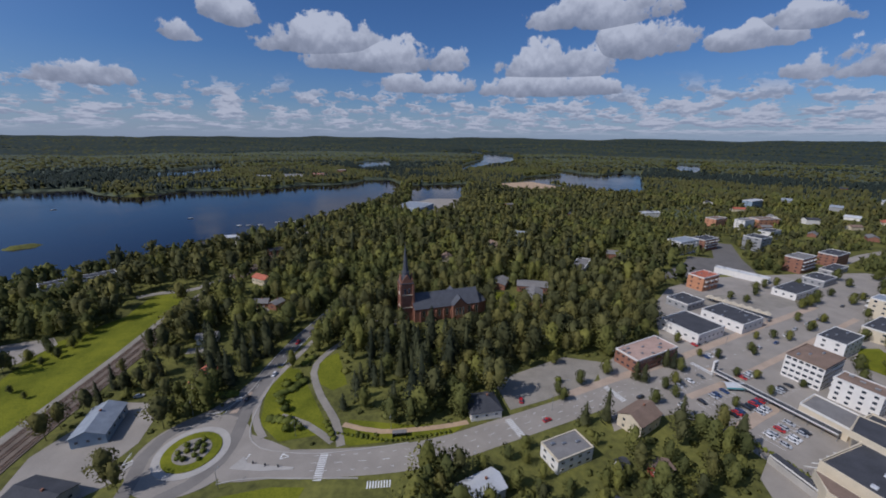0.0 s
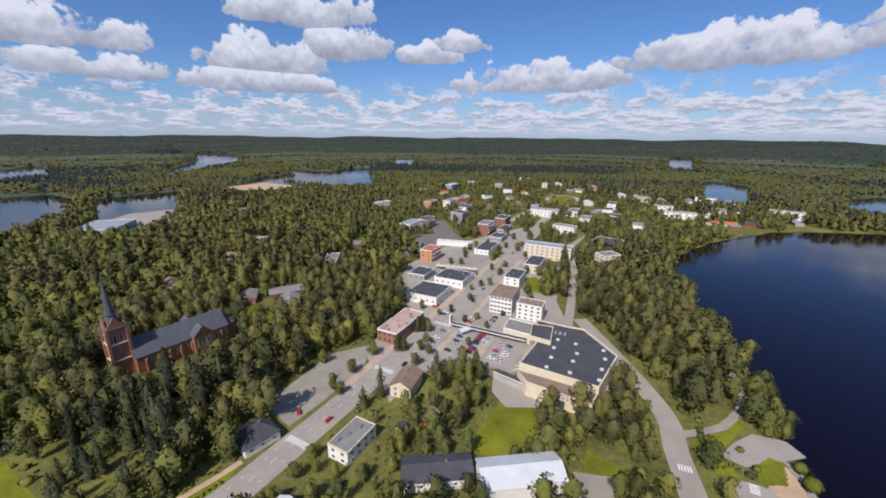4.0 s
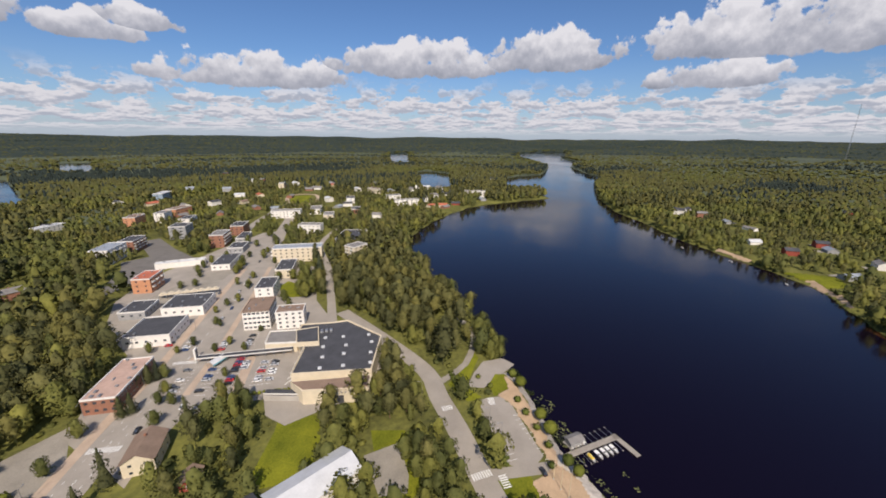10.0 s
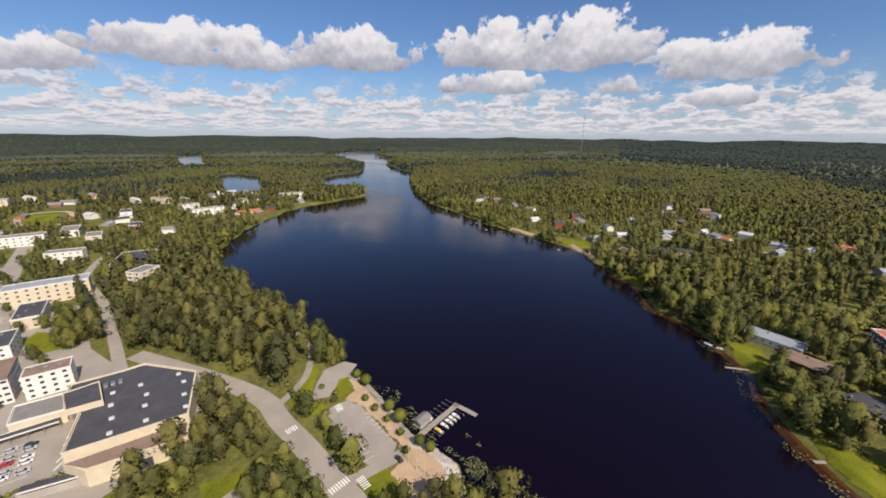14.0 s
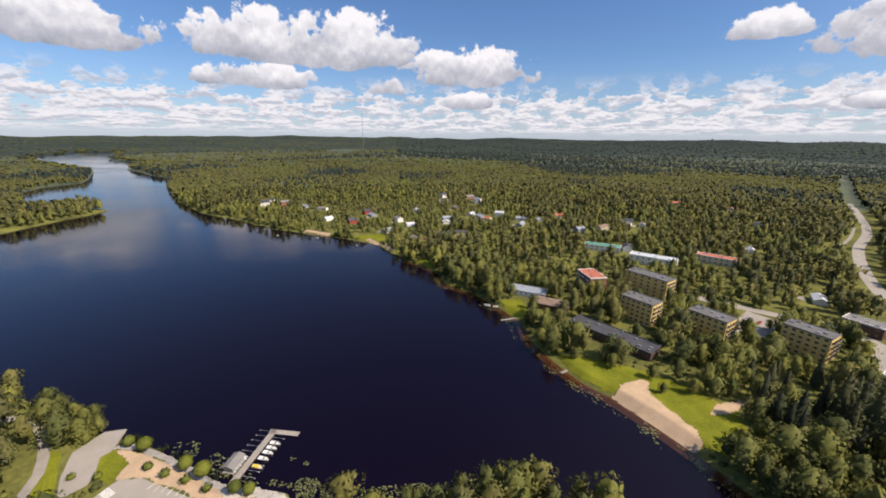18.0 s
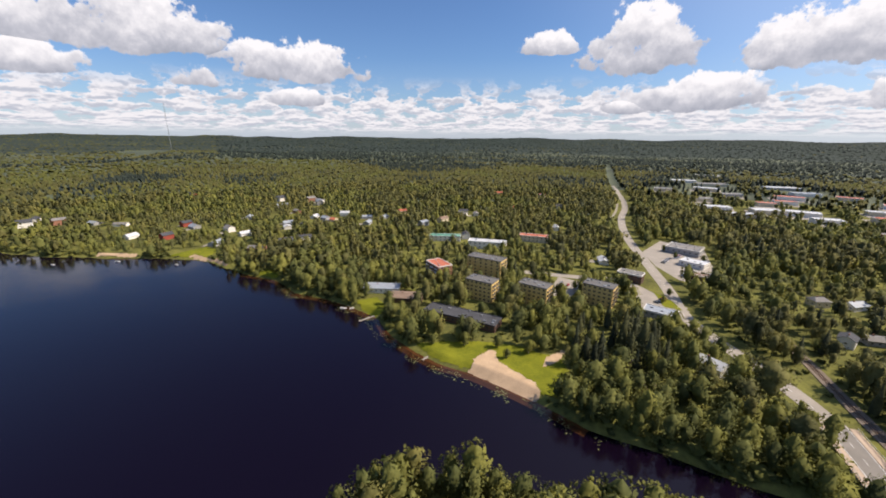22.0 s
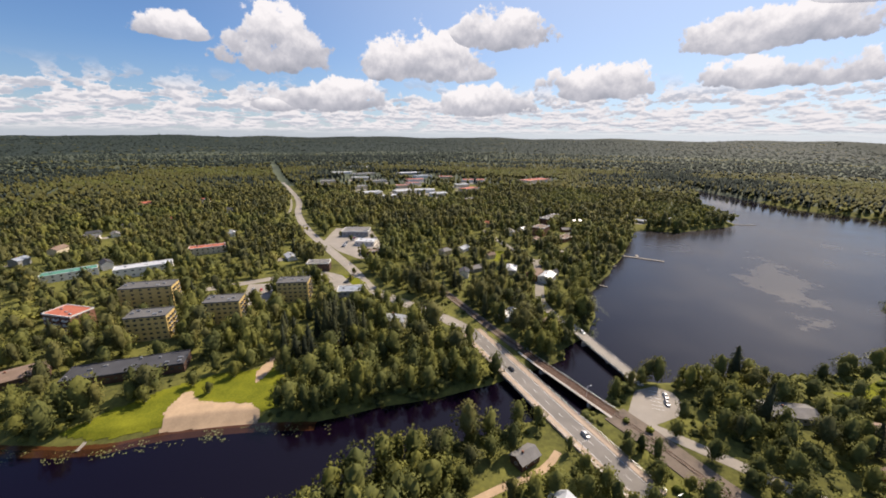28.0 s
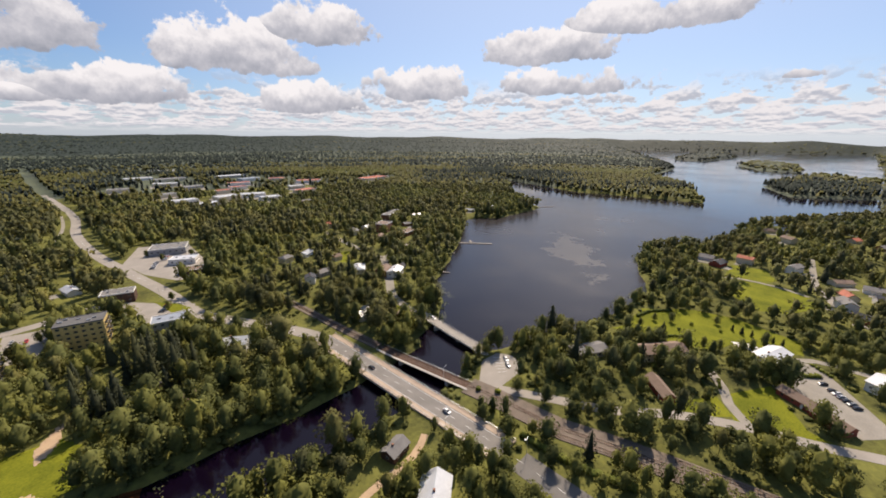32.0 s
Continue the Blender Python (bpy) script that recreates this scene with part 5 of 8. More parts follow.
# parish buildings behind the church
house(49, 299, 18, 11, 70, 4.5, "wall_brick", "roof_grey", "brick parish building with a grey roof", rise=1.5, chimney=False)
house(74, 292, 24, 14, -10, 5.0, "wall_brick", "roof_grey", "wide brick parish hall with grey roof", rise=1.8, chimney=False)
house(70, 268, 26, 12, 75, 5.0, "wall_brick", "roof_grey", "long brick parish wing with grey roof", rise=1.8, chimney=False)
flat_block("school", 132, 345, 40, 12, 60, 4.5, 1, "wall_white", "roof_grey", "low white school building among trees")
flat_block("apartment_building", -289, 285, 46, 11, 48, 9, 3, "wall_white", "roof_dark", "long white three-storey apartment building near the lake", balconies=(0, 8))
for x_, y_, L_, W_, a_, h_, wall_, roof_, text_ in ((-511, 1112, 46, 20, 10, 7, "wall_grey", "roof_blue", "grey works hall on the far shore"), (-440, 1140, 60, 24, 8, 8, "wall_white", "roof_grey", "long pale works hall on the far shore"), (-372, 1165, 44, 22, -4, 9, "wall_brick", "roof_red", "red brick works hall on the far shore"), (-318, 1225, 22, 18, 0, 16, "wall_brick", "roof_brown", "tall brick building of the works")):
    flat_block("works_hall", x_, y_, L_, W_, a_, h_, 0, wall_, roof_, text_, vents=3)
surface("yard", [(-640, 960), (-600, 1010), (-545, 985), (-550, 940), (-610, 925)], M["gravel"], "pale gravel storage yard on the far shore", z=0.3)
for x_, y_, a_, text_ in ((-248, 436, 20, "white house with a pale roof near the lake"), (-228, 420, 60, "long white house among shore trees"), (-266, 404, 10, "white house with a dark roof near the lake"), (-174, 386, 40, "brick house among the trees")):
    open_front(x_, y_, 16, 12, a_, 5.0, 34.0, 20.0)
    house(x_, y_, 16, 9, a_, 4.5, "wall_brick" if "brick" in text_ else "wall_white", "roof_white" if "pale" in text_ else "roof_dark", text_, rise=1.8)
flat_block("store", -48, 640, 60, 46, 68, 8, 1, "wall_blue", "roof_blue", "large blue grey store with wide roof", walls=(0, 3), pitch=6, vents=10)

# ---- bridges ----
M["bridge_concrete"] = material("bridge_concrete", (0.46, 0.43, 0.38), 0.85, 0.15, 0.2, 2.0)
M["rust"] = material("rusty_steel", (0.13, 0.075, 0.05), 0.8, 0.3, 0.6, 5.0, metal=0.3)
M["ballast"] = material("ballast", (0.17, 0.135, 0.105), 0.95, 0.3, 0.15, 3.0, bump=0.3)


def railing(parent, line, z, high=1.1, step=3.0, mat="metal"):
    bm = bmesh.new()
    strip_bm(bm, line, -0.06, 0.06, z + high, 0.1)
    strip_bm(bm, line, -0.04, 0.04, z + high * 0.5, 0.08)
    rail = part("railing", bm, M[mat], parent)
    mesh = None
    for (x0, y0), (x1, y1) in zip(line, line[1:]):
        n = max(1, int(math.hypot(x1 - x0, y1 - y0) / step))
        for k in range(n):
            if mesh is None:
                p = part("post", box_bm(-0.06, 0.06, -0.06, 0.06, 0, high), M[mat], rail)
                mesh = p.data
            else:
                p = new("post", mesh)
                p.parent = rail
            p.location = (x0 + (x1 - x0) * k / n, y0 + (y1 - y0) * k / n, z)


bridge = tagged(new("road_bridge"), "concrete road bridge with pale pavements over the narrows", "bridge")
BL = [(-100.5, -196), (-102, -165), (-103, -140), (-104, -110), (-105, -90), (-106, -66)]
BZ = 0.7
for nm, a, b, z, th, mt in (("deck", -7.4, 7.4, BZ, 1.0, "bridge_concrete"), ("carriageway", -4.4, 4.4, BZ + 0.05, 0.08, "asphalt_mid"), ("pavement", -7.3, -4.4, BZ + 0.16, 0.16, "paving"), ("pavement", 4.4, 7.3, BZ + 0.16, 0.16, "paving")):
    bm = bmesh.new()
    strip_bm(bm, BL, a, b, z, th)
    bmesh.ops.recalc_face_normals(bm, faces=bm.faces)
    part(nm, bm, M[mt], bridge)
CLEAR.append((side(BL, -9) + side(BL, 9)[::-1], 1.0))
for off in (-7.2, 7.2):
    railing(bridge, side(BL, off), BZ + 0.1, 1.1, 3.0, "metal")
for yy in (-157, -141, -126):
    for off in (-4.5, 0, 4.5):
        part("pier", box_bm(-103.3 + off - 0.6, -103.3 + off + 0.6, yy - 0.6, yy + 0.6, -9, BZ - 1.0, 0.1), M["concrete"], bridge)
for yy in (-170, -104):
    part("abutment", box_bm(-110.5, -96, yy - 3, yy + 3, -6, BZ - 1.0), M["concrete"], bridge)

RAIL = [(-108, -290), (-114, -212), (-117.5, -176), (-120.5, -150), (-123.5, -130), (-126, -113), (-129, -95), (-131, -75), (-133, -56), (-138, -40), (-146, -6), (-155, 40), (-163, 85), (-168, 117), (-171, 150), (-174, 188), (-177, 215), (-180, 250), (-180, 300), (-172, 400)]
rail_line = bend(RAIL, 8)
bed_a = [p for p in rail_line if p[1] < -162]
bed_b = [p for p in rail_line if -112 < p[1]]
railway = tagged(new("railway"), "railway tracks on brown ballast", "railway", kind="structure")
for seg, wid in ((bed_a, 3.2), (bed_b, 6.5)):
    bm = bmesh.new()
    strip_bm(bm, seg, -wid, wid, 0.35, 0.9)
    bmesh.ops.recalc_face_normals(bm, faces=bm.faces)
    part("ballast", bm, M["ballast"], railway)
    CLEAR.append((side(seg, -wid - 1) + side(seg, wid + 1)[::-1], 1.0))
M["steel_rail"] = material("rail_steel", (0.22, 0.18, 0.15), 0.65, 0.2, 0.6, 5.0, metal=0.2)


def track(line, off):
    line = side(line, off)
    for g_ in (-0.76, 0.76):
        bm = bmesh.new()
        strip_bm(bm, line, g_ - 0.06, g_ + 0.06, 0.62, 0.16)
        part("rail", bm, M["steel_rail"], railway, "worn steel rail")
    bm = bmesh.new()
    for (x0, y0), (x1, y1) in zip(line, line[1:]):
        l = math.hypot(x1 - x0, y1 - y0)
        ux, uy = (x1 - x0) / l, (y1 - y0) / l
        for k in range(int(l / 0.8)):
            mx, my = x0 + ux * 0.8 * k, y0 + uy * 0.8 * k
            q = [bm.verts.new((mx + ux * a - uy * b, my + uy * a + ux * b, 0.46)) for a, b in ((-0.14, -1.3), (0.14, -1.3), (0.14, 1.3), (-0.14, 1.3))]
            w = [bm.verts.new((v.co.x, v.co.y, 0.33)) for v in q]
            bm.faces.new(q)
            for i in range(4):
                bm.faces.new((q[i], w[i], w[(i + 1) % 4], q[(i + 1) % 4]))
    tagged(part("sleepers", bm, M["rust"], railway), kind="stuff")


track(rail_line, 0.0)
track([p for p in rail_line if p[1] > -75], 4.6)
track([p for p in rail_line if p[1] > -20], -4.6)
road("path", [(-187, 320), (-188, 250), (-185, 215), (-182, 188), (-179, 150), (-177, 117), (-172, 85)], 4.0, M["gravel"], "pale gravel track beside the rails", z=0.2, margin=0.5)
rb = tagged(new("rail_bridge"), "steel railway girder bridge over the narrows", "bridge")
span = [(-118.9, -164), (-120.7, -148), (-123.2, -132), (-125.6, -116), (-127.7, -103)]
for nm, a, b, z, th, mt in (("deck", -2.6, 2.6, 0.34, 0.5, "rust"), ("girder", -2.6, -2.2, 0.5, 1.6, "rust"), ("girder", 2.2, 2.6, 0.5, 1.6, "rust"), ("walkway", 2.7, 3.9, 0.45, 0.15, "bridge_concrete")):
    bm = bmesh.new()
    strip_bm(bm, span, a, b, z, th)
    bmesh.ops.recalc_face_normals(bm, faces=bm.faces)
    part(nm, bm, M[mt], rb)
railing(rb, side(span, 3.8), 0.45, 1.0, 4.0, "trim")
railing(rb, side(span, -2.5), 0.45, 1.0, 4.0, "metal")
for x_, y_ in ((-120.9, -146), (-125.8, -115)):
    part("pier", box_bm(x_ - 3, x_ + 3, y_ - 1, y_ + 1, -9, -1.1, 0.2), M["concrete"], rb)
CLEAR.append((side(span, -5) + side(span, 6)[::-1], 1.0))
ob_ = tagged(new("old_bridge"), "narrow old concrete bridge with railings", "bridge")
span = [(-166, -182), (-164, -165), (-161, -145), (-159, -126), (-157, -118)]
for nm, a, b, z, th, mt in (("deck", -3.2, 3.2, 0.5, 1.0, "bridge_concrete"), ("carriageway", -2.8, 2.8, 0.55, 0.08, "asphalt")):
    bm = bmesh.new()
    strip_bm(bm, span, a, b, z, th)
    bmesh.ops.recalc_face_normals(bm, faces=bm.faces)
    part(nm, bm, M[mt], ob_)
railing(ob_, side(span, 3.1), 0.5, 1.1, 4.0, "concrete")
railing(ob_, side(span, -3.1), 0.5, 1.1, 4.0, "concrete")
for yy in (-160, -140):
    part("pier", box_bm(-166, -159, yy - 0.8, yy + 0.8, -9, -0.5, 0.15), M["concrete"], ob_)
CLEAR.append((side(span, -5) + side(span, 5)[::-1], 1.0))

# ---- jetties and boats ----
M["planks"] = material("weathered_planks", (0.30, 0.27, 0.23), 0.9, 0.2, 0.6, 6.0)
M["boat_white"] = material("boat_gelcoat", (0.72, 0.71, 0.68), 0.4, 0.08)
M["boat_yellow"] = material("yellow_cover", (0.62, 0.45, 0.06), 0.7, 0.15)


def jetty(x0, y0, x1, y1, wide, label="grey wooden jetty on piles", group="jetties"):
    ob = tagged(new("jetty"), label, "jetty", group)
    l = math.hypot(x1 - x0, y1 - y0)
    ob.matrix_basis = pose(x0, y0, WATER_Z, 0, 0, math.degrees(math.atan2(y1 - y0, x1 - x0)))
    n = max(3, int(l / 1.2))
    mesh = None
    for k in range(n):
        if mesh is None:
            p = part("plank", box_bm(0.02, l / n - 0.06, -wide / 2, wide / 2, 0.45, 0.55), M["planks"], ob)
            mesh = p.data
        else:
            p = new("plank", mesh)
            p.parent = ob
        p.location = (k * l / n, 0, 0)
    part("beam", box_bm(0, l, -wide / 2 + 0.1, -wide / 2 + 0.3, 0.2, 0.44), M["planks"], ob)
    part("beam", box_bm(0, l, wide / 2 - 0.3, wide / 2 - 0.1, 0.2, 0.44), M["planks"], ob)
    for k in range(max(2, int(l / 6))):
        part("pile", box_bm(0.6 + k * 6, 0.9 + k * 6, -0.15, 0.15, -5, 0.44), M["planks"], ob)
    return ob


def hull_bm(l, b, h):
    bm = bmesh.new()
    secs = []
    for t in np.linspace(0, 1, 7):
        wdt = b / 2 * (1 - max(0, (t - 0.45) / 0.55) ** 2.2) * (0.86 + 0.14 * min(1, t * 4))
        z1 = h * (1 + 0.25 * t * t)
        wdt = max(wdt, 0.03)
        secs.append([bm.verts.new((l * (t - 0.5), y, z)) for y, z in ((-wdt, z1), (-wdt * 0.8, h * 0.25), (0, -0.1), (wdt * 0.8, h * 0.25), (wdt, z1), (wdt * 0.8, h * 0.6), (0, h * 0.5), (-wdt * 0.8, h * 0.6))])
    for a, b_ in zip(secs, secs[1:]):
        for k in range(8):
            bm.faces.new((a[k], a[(k + 1) % 8], b_[(k + 1) % 8], b_[k]))
    bm.faces.new(secs[0])
    bm.faces.new(secs[-1][::-1])
    bmesh.ops.recalc_face_normals(bm, faces=bm.faces)
    return bm


def boat(x, y, turn, l=4.8, cover=False, label="small white motor boat at a jetty"):
    ob = tagged(new("boat"), label, "boat", "moored boats")
    ob.matrix_basis = pose(x, y, WATER_Z, 0, 0, turn)
    part("hull", hull_bm(l, l * 0.38, 0.75), M["boat_white"], ob)
    if cover:
        part("cover", box_bm(-l * 0.4, l * 0.25, -l * 0.15, l * 0.15, 0.6, 1.0, 0.15), M["boat_yellow"], ob, "yellow tarpaulin")
    else:
        part("bench", box_bm(-0.2, 0.2, -l * 0.15, l * 0.15, 0.45, 0.62), M["planks"], ob)
        part("windscreen", box_bm(l * 0.08, l * 0.1, -l * 0.14, l * 0.14, 0.7, 1.1), M["glass"], ob)
    part("outboard_motor", box_bm(-l / 2 - 0.35, -l / 2 + 0.02, -0.16, 0.16, 0.3, 1.1, 0.06), M["roof_dark"], ob)
    return ob


jetty(130, -15.5, 149, -40, 2.6, "long grey wooden jetty by the promenade")
jetty(149.5, -38, 139.5, -46.5, 2.4, "cross arm of the grey wooden jetty")
dx, dy = 19 / 31, -24.5 / 31
for k, (t, sd, cov) in enumerate(((9, 1, 0), (12, 1, 0), (15, 1, 0), (12, -1, 1), (16, -1, 0), (19, -1, 0), (21.5, -1, 0), (24, -1, 0))):
    boat(130 + dx * t - dy * sd * 4.4, -15.5 + dy * t + dx * sd * 4.4, math.degrees(math.atan2(dx * sd, -dy * sd)) , 4.6, bool(cov), "boat under a yellow cover at the jetty" if cov else "small white motor boat at a jetty")
for k in range(9):
    for sd in (-1, 1):
        t = 7.5 + k * 2.8
        o = tagged(new("mooring_boom"), "thin mooring boom at the jetty", "mooring boom", "mooring booms")
        o.matrix_basis = pose(130 + dx * t, -15.5 + dy * t, WATER_Z, 0, 0, math.degrees(math.atan2(dx * sd, -dy * sd)))
        part("arm", box_bm(1.3, 6.6, -0.06, 0.06, 0.15, 0.25), M["metal"], o)
        part("float", box_bm(6.1, 6.7, -0.25, 0.25, -0.15, 0.2, 0.06), M["planks"], o)
hut = house(140.5, -21.5, 6.5, 4, -52, 2.2, "wall_grey", "roof_grey", "small grey floating hut by the jetty", rise=0.8, chimney=False, windows=False, name="boat_house", category="hut")
hut.location.z = WATER_Z + 0.3
part("pontoon", box_bm(-3.6, 3.6, -2.4, 2.4, -0.8, 0.02), M["planks"], hut)
jetty(280, -228, 276, -246, 1.6)
jetty(171.7, -211.0, 168.0, -224.0, 1.6)
jetty(149.2, -194.0, 143.5, -206.5, 1.6)
jetty(315, -237, 312, -249, 1.6)
jetty(88, -170, 86, -178, 1.4)
jetty(-331, -292, -356, -261, 3.0, "pale bathing jetty at the far beach")
jetty(-348, -289, -343, -282, 2.5)
jetty(-284, -282, -296, -267, 1.8)
jetty(-238, -246, -247, -228, 1.6)
jetty(-612, -352, -640, -335, 2.0)
for x_, y_, a_ in ((306, -240, 20), (270, -237, 70), (487, -165, 10), (442, -197, 30), (381, -216, 0), (166, -209, 60), (108, -186, 30), (78, -175, 40), (172, -206, 20)):
    boat(x_, y_, a_, 4.8)
for x_, y_, a_ in ((-284, 522, 0), (-272, 525, 20), (-257, 528, 10), (-240, 545, 30), (-228, 546, 15), (-216, 551, 0), (-198, 558, 20), (-644, 625, 40), (-381, 568, 10)):
    boat(x_, y_, a_, 8.0, False, "white motor boat on the northern lake")

# ---- cars ----
CAR_PAINT = {n: material(n + "_car_paint", c, 0.3, 0.04, spec=0.6) for n, c in (("red", (0.45, 0.02, 0.02)), ("white", (0.70, 0.70, 0.70)), ("silver", (0.42, 0.43, 0.45)), ("black", (0.02, 0.02, 0.024)), ("blue", (0.03, 0.06, 0.16)), ("yellow", (0.60, 0.42, 0.05)), ("teal", (0.04, 0.17, 0.19)), ("grey", (0.14, 0.145, 0.15)))}
M["tyre"] = material("tyre_rubber", (0.02, 0.02, 0.02), 0.9, 0.1)
M["lamp_glass"] = material("lamp_glass", (0.6, 0.6, 0.58), 0.15, 0.05)
M["tail_glass"] = material("tail_lamp_glass", (0.35, 0.02, 0.02), 0.2, 0.05)


def loft(sections):
    """A skin over cross-sections (x, half width, z low, z high), with tucked-in upper edges."""
    bm = bmesh.new()
    rows = []
    for x, w, z0, z1, tuck in sections:
        rows.append([bm.verts.new(p) for p in ((x, -w, z0), (x, -w, (z0 + z1) / 2), (x, -w + tuck, z1), (x, w - tuck, z1), (x, w, (z0 + z1) / 2), (x, w, z0))])
    for a, b in zip(rows, rows[1:]):
        for k in range(6):
            bm.faces.new((a[k], a[(k + 1) % 6], b[(k + 1) % 6], b[k]))
    bm.faces.new(rows[0])
    bm.faces.new(rows[-1][::-1])
    bmesh.ops.recalc_face_normals(bm, faces=bm.faces)
    return bm


def build_car(paint):
    ob = tagged(new("car"), paint + " parked passenger car", "car", "cars of the town")
    body = part("body", loft([(-2.15, 0.72, 0.35, 0.75, 0.05), (-2.0, 0.83, 0.25, 0.92, 0.08), (-1.2, 0.86, 0.22, 0.95, 0.08), (0.6, 0.86, 0.22, 0.93, 0.08), (1.7, 0.84, 0.22, 0.80, 0.1), (2.1, 0.70, 0.32, 0.66, 0.05)]), CAR_PAINT[paint], ob)
    part("roof", loft([(-1.25, 0.56, 1.38, 1.43, 0.06), (-0.6, 0.60, 1.40, 1.48, 0.08), (0.2, 0.58, 1.40, 1.46, 0.08), (0.4, 0.55, 1.36, 1.41, 0.05)]), CAR_PAINT[paint], body)
    part("window_glass", loft([(-1.85, 0.70, 0.90, 0.96, 0.03), (-1.25, 0.74, 0.90, 1.38, 0.16), (0.35, 0.74, 0.90, 1.38, 0.16), (1.15, 0.70, 0.88, 0.93, 0.04)]), M["glass"], body)
    bm = bmesh.new()
    bmesh.ops.create_cone(bm, cap_ends=True, segments=12, radius1=0.32, radius2=0.32, depth=0.2)
    bmesh.ops.rotate(bm, verts=bm.verts, matrix=Matrix.Rotation(math.pi / 2, 3, "X"))
    wheel = None
    for x, y in ((-1.32, -0.78), (1.32, -0.78), (-1.32, 0.78), (1.32, 0.78)):
        if wheel is None:
            w = part("wheel", bm, M["tyre"], ob)
            wheel = w.data
        else:
            w = new("wheel", wheel)
            w.parent = ob
        w.location = (x, y, 0.32)
    for y in (-0.58, 0.58):
        part("headlight", box_bm(2.0, 2.1, y - 0.16, y + 0.16, 0.55, 0.68), M["lamp_glass"], ob)
        part("tail_light", box_bm(-2.14, -2.05, y - 0.14, y + 0.14, 0.68, 0.85), M["tail_glass"], ob)
    return ob


CAR_MODEL = {}


def car(x, y, turn, paint, z=0.12, label="", size=1.0):
    m = pose(x, y, z, 0, 0, turn)
    if paint not in CAR_MODEL:
        CAR_MODEL[paint] = build_car(paint)
        CAR_MODEL[paint].matrix_basis = m
        ob = CAR_MODEL[paint]
    else:
        ob = copy_thing(CAR_MODEL[paint], m)
    if label:
        ob["label"] = label
    return ob


PAINTS = ["red", "black", "silver", "white", "blue", "grey", "white", "red", "black", "silver"]


def car_row(x, y, along, n, face, skip=(), step=2.75, seed=0):
    c, s = math.cos(radians(along)), math.sin(radians(along))
    for k in range(n):
        if k in skip:
            continue
        car(x + c * step * k, y + s * step * k, face + (180 if (k * 7 + seed) % 3 == 0 else 0), PAINTS[(k * 3 + seed * 7 + k * k) % 10])


car_row(152, 154, G + 180, 9, G - 90, (5,), 2.75, 0)
car_row(153, 139, G + 180, 7, G - 90, (1, 4), 2.75, 7)
car_row(155.5, 134, G + 180, 7, G - 90, (2, 5), 2.75, 4)
car_row(140, 161, G + 180, 7, G - 90, (1, 4, 5), 3.0, 2)
car_row(136, 173, G + 180, 7, G - 90, (1, 2, 4), 3.0, 5)
car_row(176, 166, G + 180, 5, G - 90, (1,), 2.75, 3)
car_row(165, 176, G + 180, 4, G - 90, (), 2.75, 7)
car_row(160, 196, G + 180, 4, G - 90, (1,), 3.2, 8)
car_row(153, 205, G, 4, G - 90, (2,), 3.2, 1)
car_row(200, 225, G, 5, G, (1, 3), 7.0, 1)
car_row(225, 222, G, 6, G, (2,), 8.0, 5)
car_row(300, 262, G, 6, G, (1, 4), 9.0, 3)
car_row(340, 268, G, 7, G - 60, (2, 5), 3.2, 6)
car_row(150.5, 148.5, G + 180, 3, G - 90, (), 2.75, 6)
for x_, y_, a_, p_ in ((47, 140, 25, "red"), (38, 153, 80, "red"), (113, 151, 26, "white"), (96, 156, 200, "black"), (-91, 153, 93, "black"), (-86.5, 172, 268, "white"), (-82, 218, 85, "black"), (-86, 204, 265, "red"), (-143, 154, 20, "white"), (119, -9, 30, "black"), (-105.5, -98, 90, "white"), (-104.2, 20, 88, "white"), (-166, -168, 85, "white"), (-156, -116, 120, "white"), (-156, -100, 60, "silver"), (-160, -104, 60, "white"), (190, 202, 26, "silver"), (205, 208, 206, "blue"), (219, 217, 26, "white"), (-102, -150, 270, "black"), (60, -339, 5, "black"), (32, -322, 80, "silver"), (26, -318, 80, "red"), (29, -305, 80, "white")):
    car(x_, y_, a_, p_, 0.85 if -180 < y_ < -90 and x_ > -110 and x_ < -95 else 0.6 if (x_, y_) == (-166, -168) else 0.12)
car_row(-255, 24, 40, 8, 130, (1,), 2.6, 3)
car_row(-60, -440, 70, 8, -20, (2, 5), 2.8, 5)
car_row(-72, -400, 70, 6, -20, (1,), 2.8, 2)
car_row(-72, -458, 70, 6, -20, (3,), 2.8, 8)
car_row(-45, -320, 60, 5, -30, (2,), 2.8, 1)

# ---- road markings ----


def stripe_set(parent, name, spots, l, w, z):
    """Painted bars, all on one mesh: spots of x, y, turn."""
    mesh = None
    for x, y, a in spots:
        if mesh is None:
            o = part(name, box_bm(-l / 2, l / 2, -w / 2, w / 2, -0.01, 0.012), M["paint"], parent)
            mesh = o.data
        else:
            o = new(name, mesh)
            o.parent = parent
        o.matrix_basis = pose(x, y, z, 0, 0, a)


def along_line(line, gap, off=0.0, start=0.0, stop=1e9):
    line = side(line, off)
    out, run, nxt = [], 0.0, start
    for (x0, y0), (x1, y1) in zip(line, line[1:]):
        l = math.hypot(x1 - x0, y1 - y0)
        while run + l > nxt and nxt < stop:
            t = (nxt - run) / l
            out.append((x0 + (x1 - x0) * t, y0 + (y1 - y0) * t, math.degrees(math.atan2(y1 - y0, x1 - x0))))
            nxt += gap
        run += l
    return out


